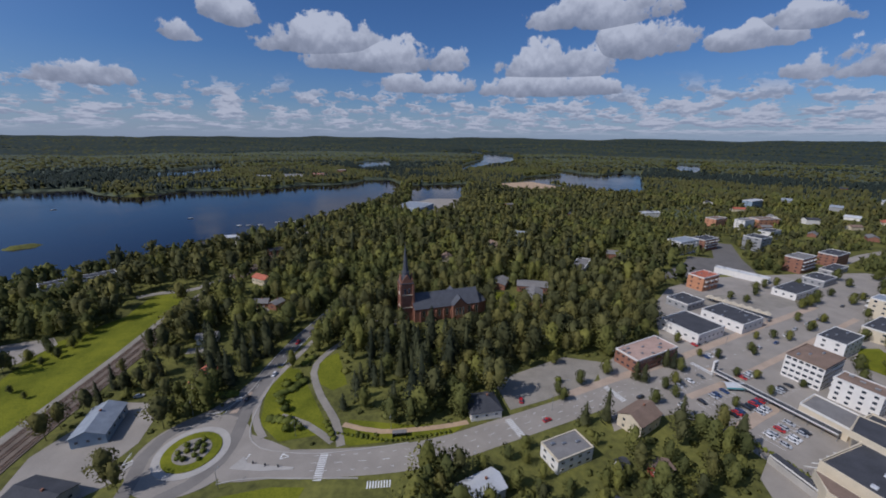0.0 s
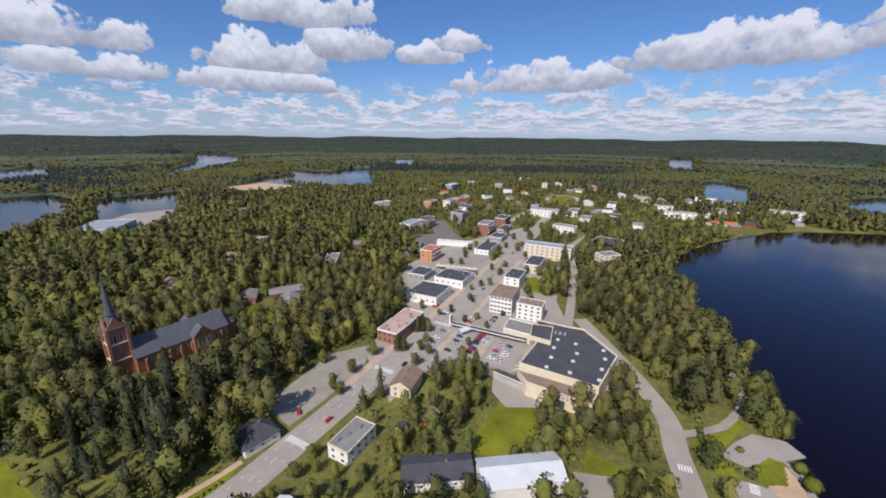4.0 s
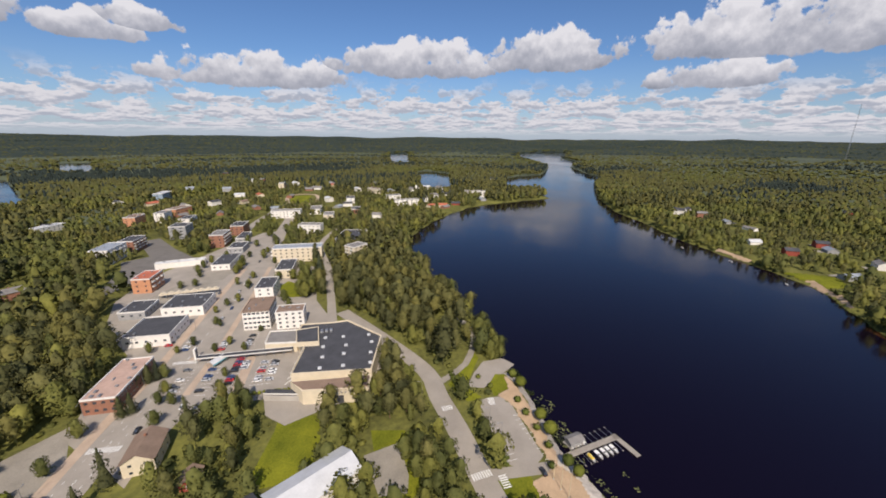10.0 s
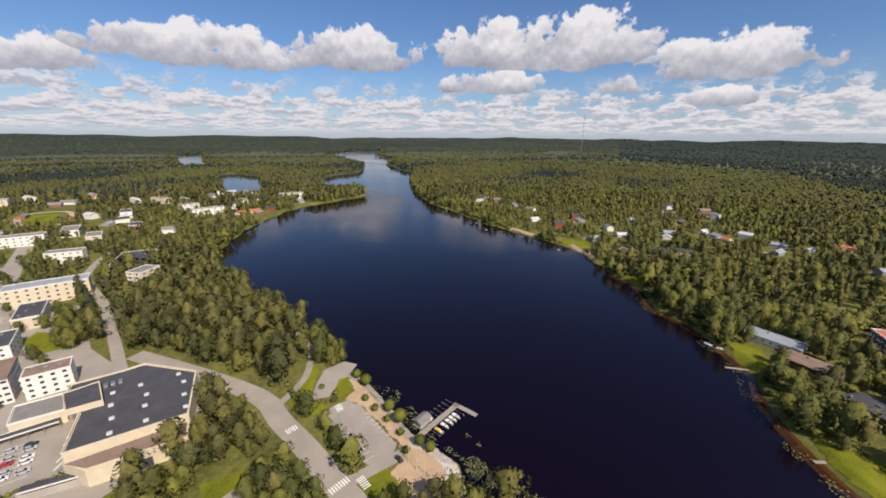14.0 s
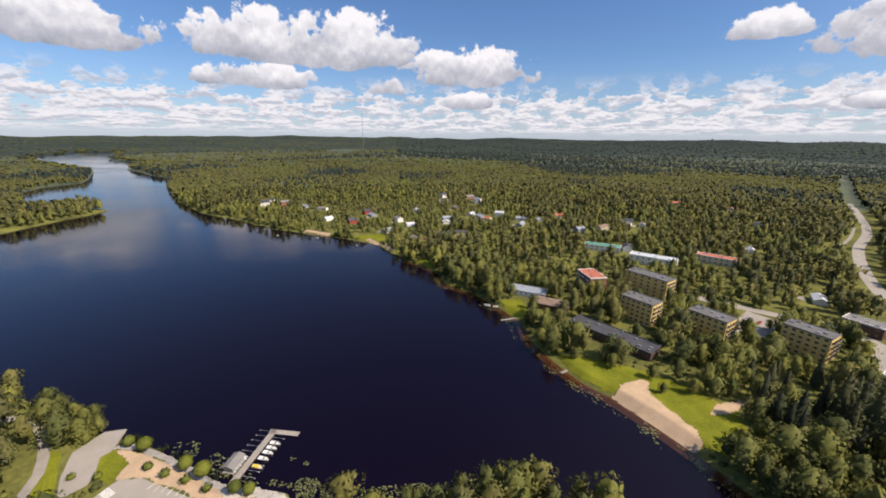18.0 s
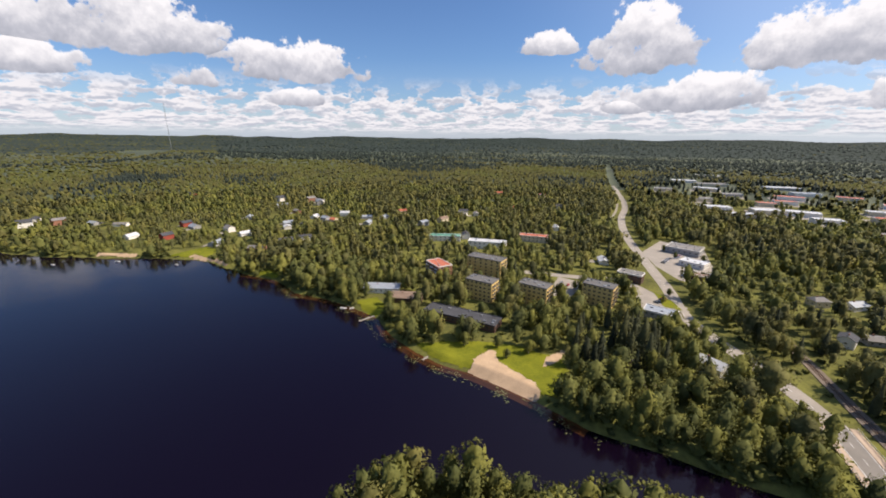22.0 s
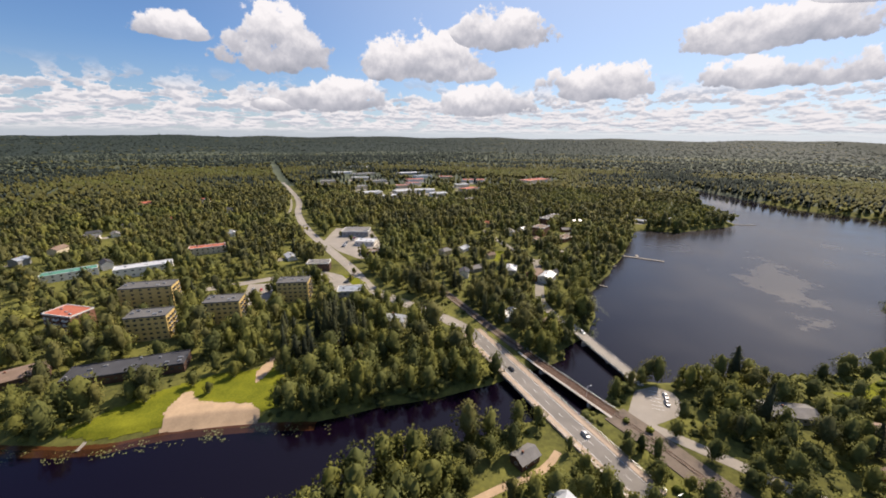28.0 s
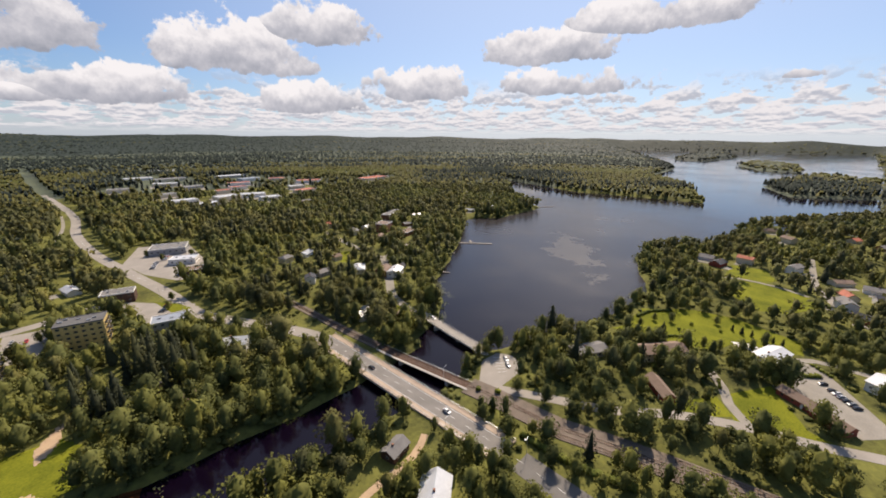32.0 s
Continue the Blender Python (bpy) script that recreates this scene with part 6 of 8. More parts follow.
stripe_set(main_street, "lane_dash", along_line(main_line, 9.0, 0.0, 18, 330), 3.0, 0.14, 0.095)
stripe_set(main_street, "edge_dash", along_line(main_line, 5.0, -3.6, 18, 190), 1.4, 0.12, 0.095)
stripe_set(main_street, "edge_dash", along_line(main_line, 5.0, 3.6, 18, 190), 1.4, 0.12, 0.095)
stripe_set(north_road, "lane_dash", along_line(north_line, 9.0, 0.0, 25, 140), 3.0, 0.14, 0.095)
stripe_set(south_road, "lane_dash", along_line(south_line, 9.0, 0.0, 0, 140), 3.0, 0.14, 0.095)
stripe_set(highway, "lane_dash", along_line(highway_line, 12.0, 0.0, 20, 520), 3.0, 0.16, 0.105)
stripe_set(bridge, "lane_dash", along_line(BL, 9.0, 0.0, 3, 125), 3.0, 0.14, BZ + 0.065)
for off in (-3.9, 3.9):
    bm = bmesh.new()
    strip_bm(bm, BL, off - 0.08, off + 0.08, BZ + 0.075, 0.02)
    part("edge_line", bm, M["paint"], bridge, "white edge line")
    bm = bmesh.new()
    strip_bm(bm, north_line, off - 0.07, off + 0.07, 0.1, 0.02)
    part("edge_line", bm, M["paint"], north_road, "white edge line")


def crossing(parent, x, y, street, wide, z=0.1, n=None):
    """A zebra crossing over a street of that direction."""
    c, s = math.cos(radians(street + 90)), math.sin(radians(street + 90))
    n = n or int(wide)
    stripe_set(parent, "zebra_bar", [(x + c * (k - (n - 1) / 2), y + s * (k - (n - 1) / 2), street) for k in range(n)], 3.0, 0.5, z)


crossing(main_street, -45, 115, 4, 13)
crossing(main_street, 32, 136, 24, 11)
crossing(main_street, 85, 159, 24, 12)
crossing(main_street, 142, 181, 24, 12)
crossing(main_street, -22, 107.5, 95, 9)
crossing(shore_road, 112, 13, 35, 8)
crossing(shore_road, 144, 34, 32, 5)
crossing(shore_road, 111.5, 4.5, 120, 6, 0.12)
crossing(shore_road, 154, 15, 110, 5, 0.12)
crossing(south_road, -98, 96, 88, 8)
for ang, rr in ((100, 22), (-10, 23), (190, 23), (265, 22)):
    c, s = math.cos(radians(ang)), math.sin(radians(ang))
    stripe_set(roundabout, "give_way_bar", [(c * rr - s * (k - 3) * 0.9, s * rr + c * (k - 3) * 0.9, ang) for k in range(7)], 0.6, 0.45, 0.13)
road("road", [(-109, 100), (-111, 108), (-114.5, 118), (-114, 128), (-110, 136), (-102, 144), (-96, 156), (-92.5, 172)], 5.0, M["asphalt_mid"], "darker worn lane through the roundabout", z=0.125, margin=None)
road("road", [(-98, 99), (-90, 106), (-84.5, 117), (-84.5, 129), (-87.5, 145), (-88.5, 161), (-87.5, 178)], 5.0, M["asphalt_mid"], "darker worn lane through the roundabout", z=0.127, margin=None)
kerb = tagged(new("kerb"), "pale stone kerb of pavements at the roundabout", "kerb", kind="structure")
for line in ([(-85, 169), (-84, 152), (-82.5, 140), (-79, 130), (-74, 125), (-67, 122.3), (-50, 121), (-33, 123), (-13, 127)], [(-80, 107), (-69, 109.4), (-50, 109.6), (-30, 110)], [(-99, 143), (-93.5, 155), (-92, 170)]):
    bm = bmesh.new()
    strip_bm(bm, bend(line, 3.0), -0.22, 0.22, 0.24, 0.4)
    bmesh.ops.recalc_face_normals(bm, faces=bm.faces)
    part("kerb_stone", bm, M["concrete"], kerb)
surface("traffic_island", [(-79, 113.4), (-76, 119.5), (-73.5, 116.4), (-64, 115), (-55, 114.6), (-55, 113.4), (-67, 112.6)], M["concrete"], "pale raised traffic island with bollards", z=0.22, margin=0.0)
surface("traffic_island", [(-120, 112), (-117, 117), (-115.8, 115), (-117, 112.6)], M["concrete"], "pale raised traffic island", z=0.22, margin=0.0)
for x_, y_ in ((-71, 116), (-66, 115), (-61, 114.6)):
    o = tagged(new("bollard"), "dark round bollard on a traffic island", "bollard", "bollards on the traffic island")
    o.location = (x_, y_, 0.22)
    part("post", disc_bm(0.02, 0.3, 1.0, 10, 1.0), M["roof_dark"], o)
for x_, y_, a_ in ((-60.5, 119.5, 0), (-95, 153, 95), (-118, 115.4, 210)):
    mark = tagged(new("road_marking"), "white painted give way triangle", "road marking", "give way triangles", kind="structure")
    mark.matrix_basis = pose(x_, y_, 0.14, 0, 0, a_)
    for dx_, dy_, tn_ in ((-1.2, 0.0, 90), (0.3, 0.65, -24), (0.3, -0.65, 24)):
        o = part("stripe", box_bm(-1.5, 1.5, -0.17, 0.17, -0.02, 0.012), M["paint"], mark)
        o.matrix_basis = pose(dx_, dy_, 0, 0, 0, tn_) @ Matrix.Diagonal((0.85 if tn_ == 90 else 1.0, 1, 1, 1))
# bays of the car parks
lots = tagged(new("parking_bays"), "white painted parking bay lines on asphalt", "road marking", kind="structure")
for ox, oy, n, st in ((154, 152, 11, 2.75), (155, 136.3, 9, 2.75), (142, 159, 9, 3.0), (138, 171, 9, 3.0), (178, 164, 6, 2.75)):
    c, s = math.cos(radians(G + 180)), math.sin(radians(G + 180))
    stripe_set(lots, "bay_line", [(ox + c * (k * st - st / 2), oy + 1.5 + s * (k * st - st / 2), G - 90) for k in range(n)], 5.0 if oy != 136.3 else 10, 0.14, 0.06)
stripe_set(lots, "bay_line", [(141 - 2.4 * k, 15 - 1.55 * k, -58) for k in range(9)], 4.6, 0.13, 0.105)
stripe_set(lots, "bay_line", [(148 - 2.4 * k, 2.5 - 1.55 * k, -58) for k in range(10)], 4.6, 0.13, 0.105)
stripe_set(lots, "bay_line", [(-149 - 1.9 * k, -99 - 2.0 * k, -40) for k in range(6)], 5.0, 0.16, 0.08)

# paved pedestrian strips of the town
for pts, wd in (([(62, 158), (92, 172), (125, 186), (165, 206), (215, 231), (280, 262)], 4.5), ([(120, 157), (160, 175), (215, 203), (290, 242)], 3.5), ([(158, 151), (140, 142), (127, 135)], 5.0), ([(145, 181), (155, 160), (168, 132)], 4.0), ([(150, 212), (180, 226), (215, 244)], 6.0)):
    road("pavement", pts, wd, M["paving"], "warm stone paved pedestrian strip", z=0.10, margin=None, category="pavement")
surface("car_park", [(188, 318), (200, 329), (246, 367), (262, 388), (284, 380), (318, 436), (330, 443), (343, 436), (312, 378), (290, 326), (254, 330), (222, 322)], M["asphalt_dark"], "dark asphalt car park behind the market square", z=0.06, margin=2.0)
road("road", [(447, 262), (372, 239), (306, 191), (262, 163), (238, 148), (205, 128)], 6.0, M["asphalt"], "narrow street between the town and the lakeside pines", z=0.09)
road("road", [(354, 335), (405, 366), (455, 393), (529, 420), (620, 452)], 8.0, M["asphalt"], "asphalt street leading out of the town", z=0.09, margin=5.0)
surface("field", [(586, 433), (625, 414), (700, 463), (678, 493)], M["lawn"], "green sports field in the town", z=0.1, margin=8.0, category="field")
road("path", [(580, 428), (622, 404), (708, 458), (682, 500), (584, 436)], 7.0, M["paving"], "orange running track round a sports field", z=0.12, margin=4.0)
surface("lawn", [(251, 203), (263, 203), (256, 182), (239, 170), (231, 186)], M["lawn"], "small green park lawn among offices", z=0.09, margin=None, **lawn)
surface("pavement", [(178, 268), (200, 282), (262, 285), (283, 272), (230, 250)], M["gravel"], "pale paved market square", z=0.07, margin=None)

# ---- lamps, flagpoles, shelters ----


def street_lamp(x, y, turn, h=8.0):
    ob = tagged(new("street_lamp"), "grey steel street lamp with one arm", "street lamp", "street lamps")
    ob.matrix_basis = pose(x, y, 0, 0, 0, turn)
    v, t = tube_plain([(0, 0, 0), (0, 0, h * 0.7), (0, 0, h)], [0.11, 0.08, 0.06], 8)
    p = new("pole", raw_mesh("pole", v, t, M["metal"], True))
    p.parent = ob
    part("arm", box_bm(0, 1.8, -0.05, 0.05, h - 0.1, h), M["metal"], ob)
    part("lamp_head", box_bm(1.4, 2.2, -0.16, 0.16, h - 0.12, h + 0.06, 0.04), M["metal"], ob)
    return ob


def tube_plain(points, radii, n=6):
    v, t = [], []
    for (x, y, z), r in zip(points, radii):
        v += [(x + r * math.cos(2 * math.pi * k / n), y + r * math.sin(2 * math.pi * k / n), z) for k in range(n)]
    for i in range(len(points) - 1):
        for k in range(n):
            a, b = i * n + k, i * n + (k + 1) % n
            t += [(a, b, b + n), (a, b + n, a + n)]
    return np.array(v, float), np.array(t)


first_lamp = street_lamp(51, 147, 205)
for x_, y_, a_ in ((96, 186, 205), (60, 158, 25), (-21, 134, 270), (-60, 130, 250), (-110, 142, 300), (-78, 105, 90), (120, 182, 205), (172, 205, 205), (215, 228, 205), (128, 33, 120), (108, 20, 120), (150, 48, 120), (-98, 190, 0), (-96, 220, 0), (-122, -116, 180), (-96, -90, 180), (-111, -60, 0), (-50, -300, 0), (-44, -340, 0), (12, 113, 60), (132, 8, 120), (140, 14, 120)):
    copy_thing(first_lamp, pose(x_, y_, 0, 0, 0, a_))
M["pole_wood"] = material("pale_pole", (0.62, 0.52, 0.36), 0.7, 0.1)
flag = tagged(new("flagpole"), "tall pale flagpole without a flag", "flagpole", "flagpoles by the jetty")
v, t = tube_plain([(0, 0, 0), (0, 0, 6), (0, 0, 11.5)], [0.14, 0.11, 0.05], 8)
p = new("pole", raw_mesh("pole", v, t, M["pole_wood"], True))
p.parent = flag
part("knob", box_bm(-0.12, 0.12, -0.12, 0.12, 11.5, 11.8, 0.06), M["metal"], flag)
part("base", box_bm(-0.3, 0.3, -0.3, 0.3, -0.1, 0.35, 0.04), M["concrete"], flag)
flag.location = (117, -12.6, 0.05)
for x_, y_ in ((113.2, -15), (110.5, -17.6)):
    copy_thing(flag, pose(x_, y_, 0.05))
stop = tagged(new("bus_shelter"), "small bus shelter beside the main street", "bus shelter")
stop.matrix_basis = pose(-17, 130.5, 0, 0, 0, 6)
part("roof", box_bm(-3, 3, -1, 1, 2.4, 2.55, 0.04), M["roof_grey"], stop)
part("back_wall", box_bm(-2.9, 2.9, 0.85, 0.95, 0, 2.4), M["wall_brown"], stop)
part("side_wall", box_bm(-2.9, -2.8, -0.8, 0.85, 0, 2.4), M["glass"], stop)
part("side_wall", box_bm(2.8, 2.9, -0.8, 0.85, 0, 2.4), M["glass"], stop)
part("bench", box_bm(-2.2, 2.2, 0.4, 0.8, 0.4, 0.48), M["planks"], stop)
# lattice mast on the hill
mast = tagged(new("radio_mast"), "thin tall lattice radio mast on a wooded hill", "mast")
mast.location = (1965, -1195, 20)
for k in range(3):
    a = k * 2.094
    v, t = tube_plain([(1.6 * math.cos(a), 1.6 * math.sin(a), 0), (1.2 * math.cos(a), 1.2 * math.sin(a), 235)], [0.5, 0.4], 5)
    p = new("leg", raw_mesh("leg", v, t, M["metal"]))
    p.parent = mast
for k in range(28):
    part("brace", box_bm(-1.5, 1.5, -0.15, 0.15, 4 + k * 8.2, 4.4 + k * 8.2), M["metal"], mast)

# ---- houses of the outskirts ----
HOUSE_LOOKS = [("wall_white", "roof_dark", "white house with a dark roof among gardens"), ("wall_cream", "roof_brown", "cream house with a brown roof among trees"), ("wall_white", "roof_white", "white house with a pale metal roof"), ("wall_brick", "roof_grey", "brick house with a grey roof among trees"),
               ("wall_cream", "roof_red", "pale house with a red roof among trees"), ("wall_grey", "roof_blue", "grey house with a blue grey roof"), ("wall_white", "roof_grey", "white bungalow with a grey roof"), ("wall_red", "roof_dark", "red wooden house with a dark roof")]


def village(spots, seed):
    rnd = random.Random(seed)
    for x, y in spots:
        r = math.hypot(x, y)
        k = 0.8 if r < 280 else 1.0 if r < 700 else 1.25
        w, ro, label = HOUSE_LOOKS[rnd.randrange(8)]
        open_front(x, y, 24, 24, 0, 4.5, 66.0 if rnd.random() < 0.72 else 14.0)
        CLEAR.append(([(x + 10 * math.cos(q), y + 10 * math.sin(q)) for q in (0, 1.05, 2.1, 3.15, 4.2, 5.25)], 0.0))
        made = house(x, y, rnd.uniform(11, 17) * k, rnd.uniform(8, 10) * k, rnd.uniform(0, 180), rnd.choice((3.2, 3.4, 5.6)) * k, w, ro, label, rise=rnd.uniform(1.6, 2.8) * k, chimney=r < 600, windows=r < 340)
        drive = part("driveway", box_bm(-5, 5, -3, 3, -0.3, 0.08), M["gravel"], made, "pale gravel driveway")
        drive.location = (rnd.uniform(-4, 4), -9.5, 0)


village([(867, 748), (884, 729), (787, 596), (785, 501), (881, 519), (860, 260), (878, 234), (1111, 144), (742, 112), (678, 150), (640, 160), (590, 338), (635, 341), (530, 240), (861, 320), (645, 188), (538, 462), (642, 587), (819, 282), (700, 214), (744, 211), (779, 192), (779, 170), (654, 168)], 1)
village([(735, -244), (702, -223), (642, -270), (601, -282), (518, -250), (501, -316), (477, -266), (751, -482), (403, -275), (445, -324), (488, -390), (345, -280), (343, -318), (305, -283), (392, -369), (521, -486), (380, -386), (378, -428), (312, -438)], 2)
village([(684, -250), (523, -319), (411, -319), (571, -529), (498, -554), (462, -458), (409, -387), (407, -438), (369, -433), (376, -470), (337, -470), (328, -332), (238, -466), (223, -499), (214, -553), (196, -566), (156, -648), (141, -803), (84, -843), (66, -523), (2, -397)], 3)
village([(-326, -663), (223, -582), (200, -617), (313, -481), (307, -527), (137, -817), (223, -785), (519, -551), (479, -530), (650, -671), (160, -427), (193, -663), (84, -692)], 4)
village([(-255, -461), (-342, -449), (-339, -395), (-389, -432), (-520, -385), (-560, -372), (-480, -400)], 5)
village([(-655, -30), (-672, -20), (-608, -8), (-621, 38), (-667, 49), (-645, 72), (-472, 3), (-419, 37), (-421, 57), (-450, 53), (-391, 35), (-370, 46), (-457, 34), (-473, -34), (-458, -64), (-445, -52), (-500, 90), (-540, 110), (-350, 70), (-390, 90), (-320, 60), (-300, 100)], 6)
village([(542, 430), (660, 483), (760, 506), (787, 400), (908, 416), (795, 323), (658, 552), (693, 664), (688, 760), (587, 707), (513, 655), (508, 726), (644, 1146), (826, 703), (642, 387), (607, 330), (576, 521), (547, 556), (518, 590), (974, 931), (834, 592), (842, 493), (480, 480), (450, 520)], 7)
village([(-133, 257), (-119, 253), (5, 368), (10, 351), (178, 379), (335, 607), (357, 797), (201, 587), (120, 684), (-180, 470), (-150, 300), (-140, 205), (-160, 360), (60, 420), (100, 470)], 8)
for x_, y_, L_, W_, a_, h_, wall_, roof_, text_ in ((-150, -357, 11, 9, 20, 5.0, "wall_cream", "roof_grey", "small cream house with a grey hipped roof"), (-173, -362, 14, 9, 35, 3.6, "wall_white", "roof_blue", "white house with blue grey roofs in a garden"), (-140, -289, 9, 8, 60, 5.6, "wall_white", "roof_dark", "white villa with a steep dark roof"), (-157, -299, 12, 8, 10, 3.6, "wall_grey", "roof_grey", "low house with a grey metal roof"),
                                                   (-184, -284, 15, 12, 55, 4.6, "wall_cream", "roof_white", "large cream house with a pale hipped roof"), (-134, -205, 13, 9, 20, 4.0, "wall_white", "roof_white", "white house with a pale roof by the railway"), (-203, -254, 16, 11, 35, 5.0, "wall_white", "roof_white", "white house with a pale roof beside the lane"), (-216, -262, 12, 6, 30, 3.0, "wall_blue", "roof_dark", "long dark car shelter beside a white house"),
                                                   (-189, -329, 8, 7, 0, 4.0, "wall_cream", "roof_brown", "small cream cottage with a brown roof"), (-262, -407, 18, 10, 70, 4.0, "wall_white", "roof_grey", "white bungalow with a grey roof"), (-287, -416, 13, 9, 20, 4.0, "wall_white", "roof_white", "white house with a pale roof among gardens"), (-267, -361, 13, 10, 40, 4.6, "wall_cream", "roof_brown", "beige house with a light brown roof and lawn")):
    open_front(x_, y_, L_, W_, a_, h_, 34.0, 16.0)
    house(x_, y_, L_, W_, a_, h_, wall_, roof_, text_, rise=2.0, hip=3.0 if "hipped" in text_ else 0.0)
flat_block("apartment_building", -297, -392, 20, 15, 30, 11, 3, "wall_brick", "roof_brown", "three-storey red brick block by the lane", balconies=(3, 2))
flat_block("apartment_building", -355, -448, 44, 13, 25, 9, 3, "wall_brick", "roof_grey", "long dark brick apartment block", balconies=(3, 5))
flat_block("row_house", -309, -359, 26, 12, 20, 4.5, 1, "wall_brick", "roof_brown", "low red brick terrace house")
surface("lawn", [(-168, -224), (-176, -224), (-160, -192), (-153, -192)], M["lawn"], "green verge beside the lane", z=0.05, margin=1.0, **lawn)
surface("lawn", [(-205, -350), (-216, -344), (-198, -312), (-187, -318)], M["lawn"], "sunny garden lawn beside the lane", z=0.05, margin=0.5, **lawn)
surface("lawn", [(-262, -345), (-280, -360), (-276, -378), (-256, -368)], M["lawn"], "green lawn of a beige house", z=0.05, margin=0.5, **lawn)
flat_block("apartment_building", 330, 600, 36, 13, 10, 7, 2, "wall_white", "roof_white", "long white building in the woods", walls=(0,), pitch=5)
flat_block("apartment_building", 380, 520, 26, 14, G, 15, 5, "wall_orange", "roof_brown", "orange apartment building with a brown roof", walls=(0, 3), pitch=5)
flat_block("apartment_building", 420, 520, 24, 13, G, 13, 4, "wall_white", "roof_grey", "white apartment building with a grey roof", walls=(0, 3), pitch=5)
for x_, y_, L_, W_ in ((-373, -1200, 70, 30), (-384, -1095, 50, 26), (-285, -800, 44, 24), (-294, -740, 36, 20), (-389, -790, 46, 22), (-229, -1005, 40, 20), (-480, -950, 60, 26), (-440, -1050, 40, 22), (-300, -930, 36, 18), (-330, -1010, 50, 22), (-647, -898, 90, 36), (-404, -860, 34, 18), (-260, -890, 30, 18), (-174, -1276, 60, 30), (-107, -1045, 40, 22), (-230, -1213, 70, 30), (-200, -1100, 50, 22), (-161, -905, 36, 20), (-162, -800, 50, 22), (-236, -800, 40, 26), (-190, -740, 34, 18), (-267, -1480, 70, 34)):
    flat_block("warehouse", x_, y_, L_, W_, (x_ * 7) % 40 - 20, 7, 0, ("wall_white", "wall_grey", "wall_cream")[int(-x_) % 3], ("roof_white", "roof_grey", "roof_red", "roof_blue")[int(-y_) % 4], "low industrial hall with a wide flat roof", vents=2)
    surface("yard", [(x_ - L_ * 0.7, y_ - W_), (x_ + L_ * 0.6, y_ - W_ * 0.9), (x_ + L_ * 0.75, y_ + W_ * 1.6), (x_ - L_ * 0.5, y_ + W_ * 1.4)], M["gravel"], "pale gravel yard of an industrial hall", z=0.3, margin=12.0)

# ---- trees ----
rng = np.random.default_rng(7)


def clumps(count, centre, radius, size, shape="round", rng=rng):
    """Loose leaf clumps, each a bent pair of triangles, over a crown."""
    u = rng.normal(size=(count, 3))
    u /= np.linalg.norm(u, axis=1)[:, None]
    rad = 0.62 + 0.45 * rng.random(count) ** 0.6
    p = u * rad[:, None]
    if shape == "cone":
        h = rng.random(count) ** 0.8
        ang = rng.random(count) * 2 * np.pi
        rr = (1 - h) ** 0.9 * (0.55 + 0.5 * rng.random(count)) + 0.03
        p = np.stack([np.cos(ang) * rr, np.sin(ang) * rr, h * 2 - 1], 1)
    p = p * np.array(radius) + np.array(centre)
    a = rng.normal(size=(count, 3))
    a /= np.linalg.norm(a, axis=1)[:, None]
    b = rng.normal(size=(count, 3))
    if shape == "cone":
        b[:, 2] -= 0.8
    b -= (a * b).sum(1)[:, None] * a
    b /= np.linalg.norm(b, axis=1)[:, None]
    s = size * (0.6 + 0.8 * rng.random(count))[:, None]
    c = np.cross(a, b) * s * 0.35
    v = np.stack([p - a * s, p - b * s * 0.8 + c, p + a * s, p + b * s * 0.8 + c], 1).reshape(-1, 3)
    out = (p - np.array(centre)) / np.array(radius)
    if shape == "cone":
        out[:, 2] = 0.55
    out[:, 2] += 0.25
    out /= np.linalg.norm(out, axis=1)[:, None] + 1e-9
    facing = (np.cross(a, b) * out).sum(1) < 0
    k = np.arange(count)[:, None] * 4
    t = np.concatenate([np.where(facing[:, None], k + [[0, 2, 1]], k + [[0, 1, 2]]), np.where(facing[:, None], k + [[0, 3, 2]], k + [[0, 2, 3]])])
    n = np.repeat(out, 4, axis=0) + 0.22 * rng.normal(size=(count * 4, 3))
    return v, t, n / np.linalg.norm(n, axis=1)[:, None]


def core(centre, radius, rough=0.22, sub=1, rng=rng):
    bm = bmesh.new()
    bmesh.ops.create_icosphere(bm, subdivisions=sub, radius=1.0)
    v = np.array([x.co[:] for x in bm.verts])
    t = np.array([[q.index for q in f.verts] for f in bm.faces])
    bm.free()
    n = v + [0, 0, 0.25]
    v = v * (1 + rough * rng.normal(size=(len(v), 1))) * np.array(radius) + np.array(centre)
    return v, t, n / np.linalg.norm(n, axis=1)[:, None]


def tube(points, radii, n=6):
    """A tapering stem along points."""
    v, t = [], []
    for (x, y, z), r in zip(points, radii):
        v += [(x + r * math.cos(2 * math.pi * k / n), y + r * math.sin(2 * math.pi * k / n), z) for k in range(n)]
    for i in range(len(points) - 1):
        for k in range(n):
            a, b = i * n + k, i * n + (k + 1) % n
            t += [(a, b, b + n), (a, b + n, a + n)]
    v = np.array(v, float)
    nn = v - np.repeat(np.array(points, float), n, axis=0) + [0, 0, 0.05]
    return v, np.array(t), nn / (np.linalg.norm(nn, axis=1)[:, None] + 1e-9)


def join(*pieces):
    v, t, m, o = [], [], [], 0
    for pv, pt, pn in pieces:
        v.append(pv)
        t.append(pt + o)
        m.append(pn)
        o += len(pv)
    return np.concatenate(v), np.concatenate(t), np.concatenate(m)


PROFILE = {"birch": (1.4, 13.8, 4.2, 0.50, 0.50), "pine": (4.6, 16.2, 3.7, 0.55, 0.46), "spruce": (0.6, 19.5, 4.1, 0.10, 0.80)}
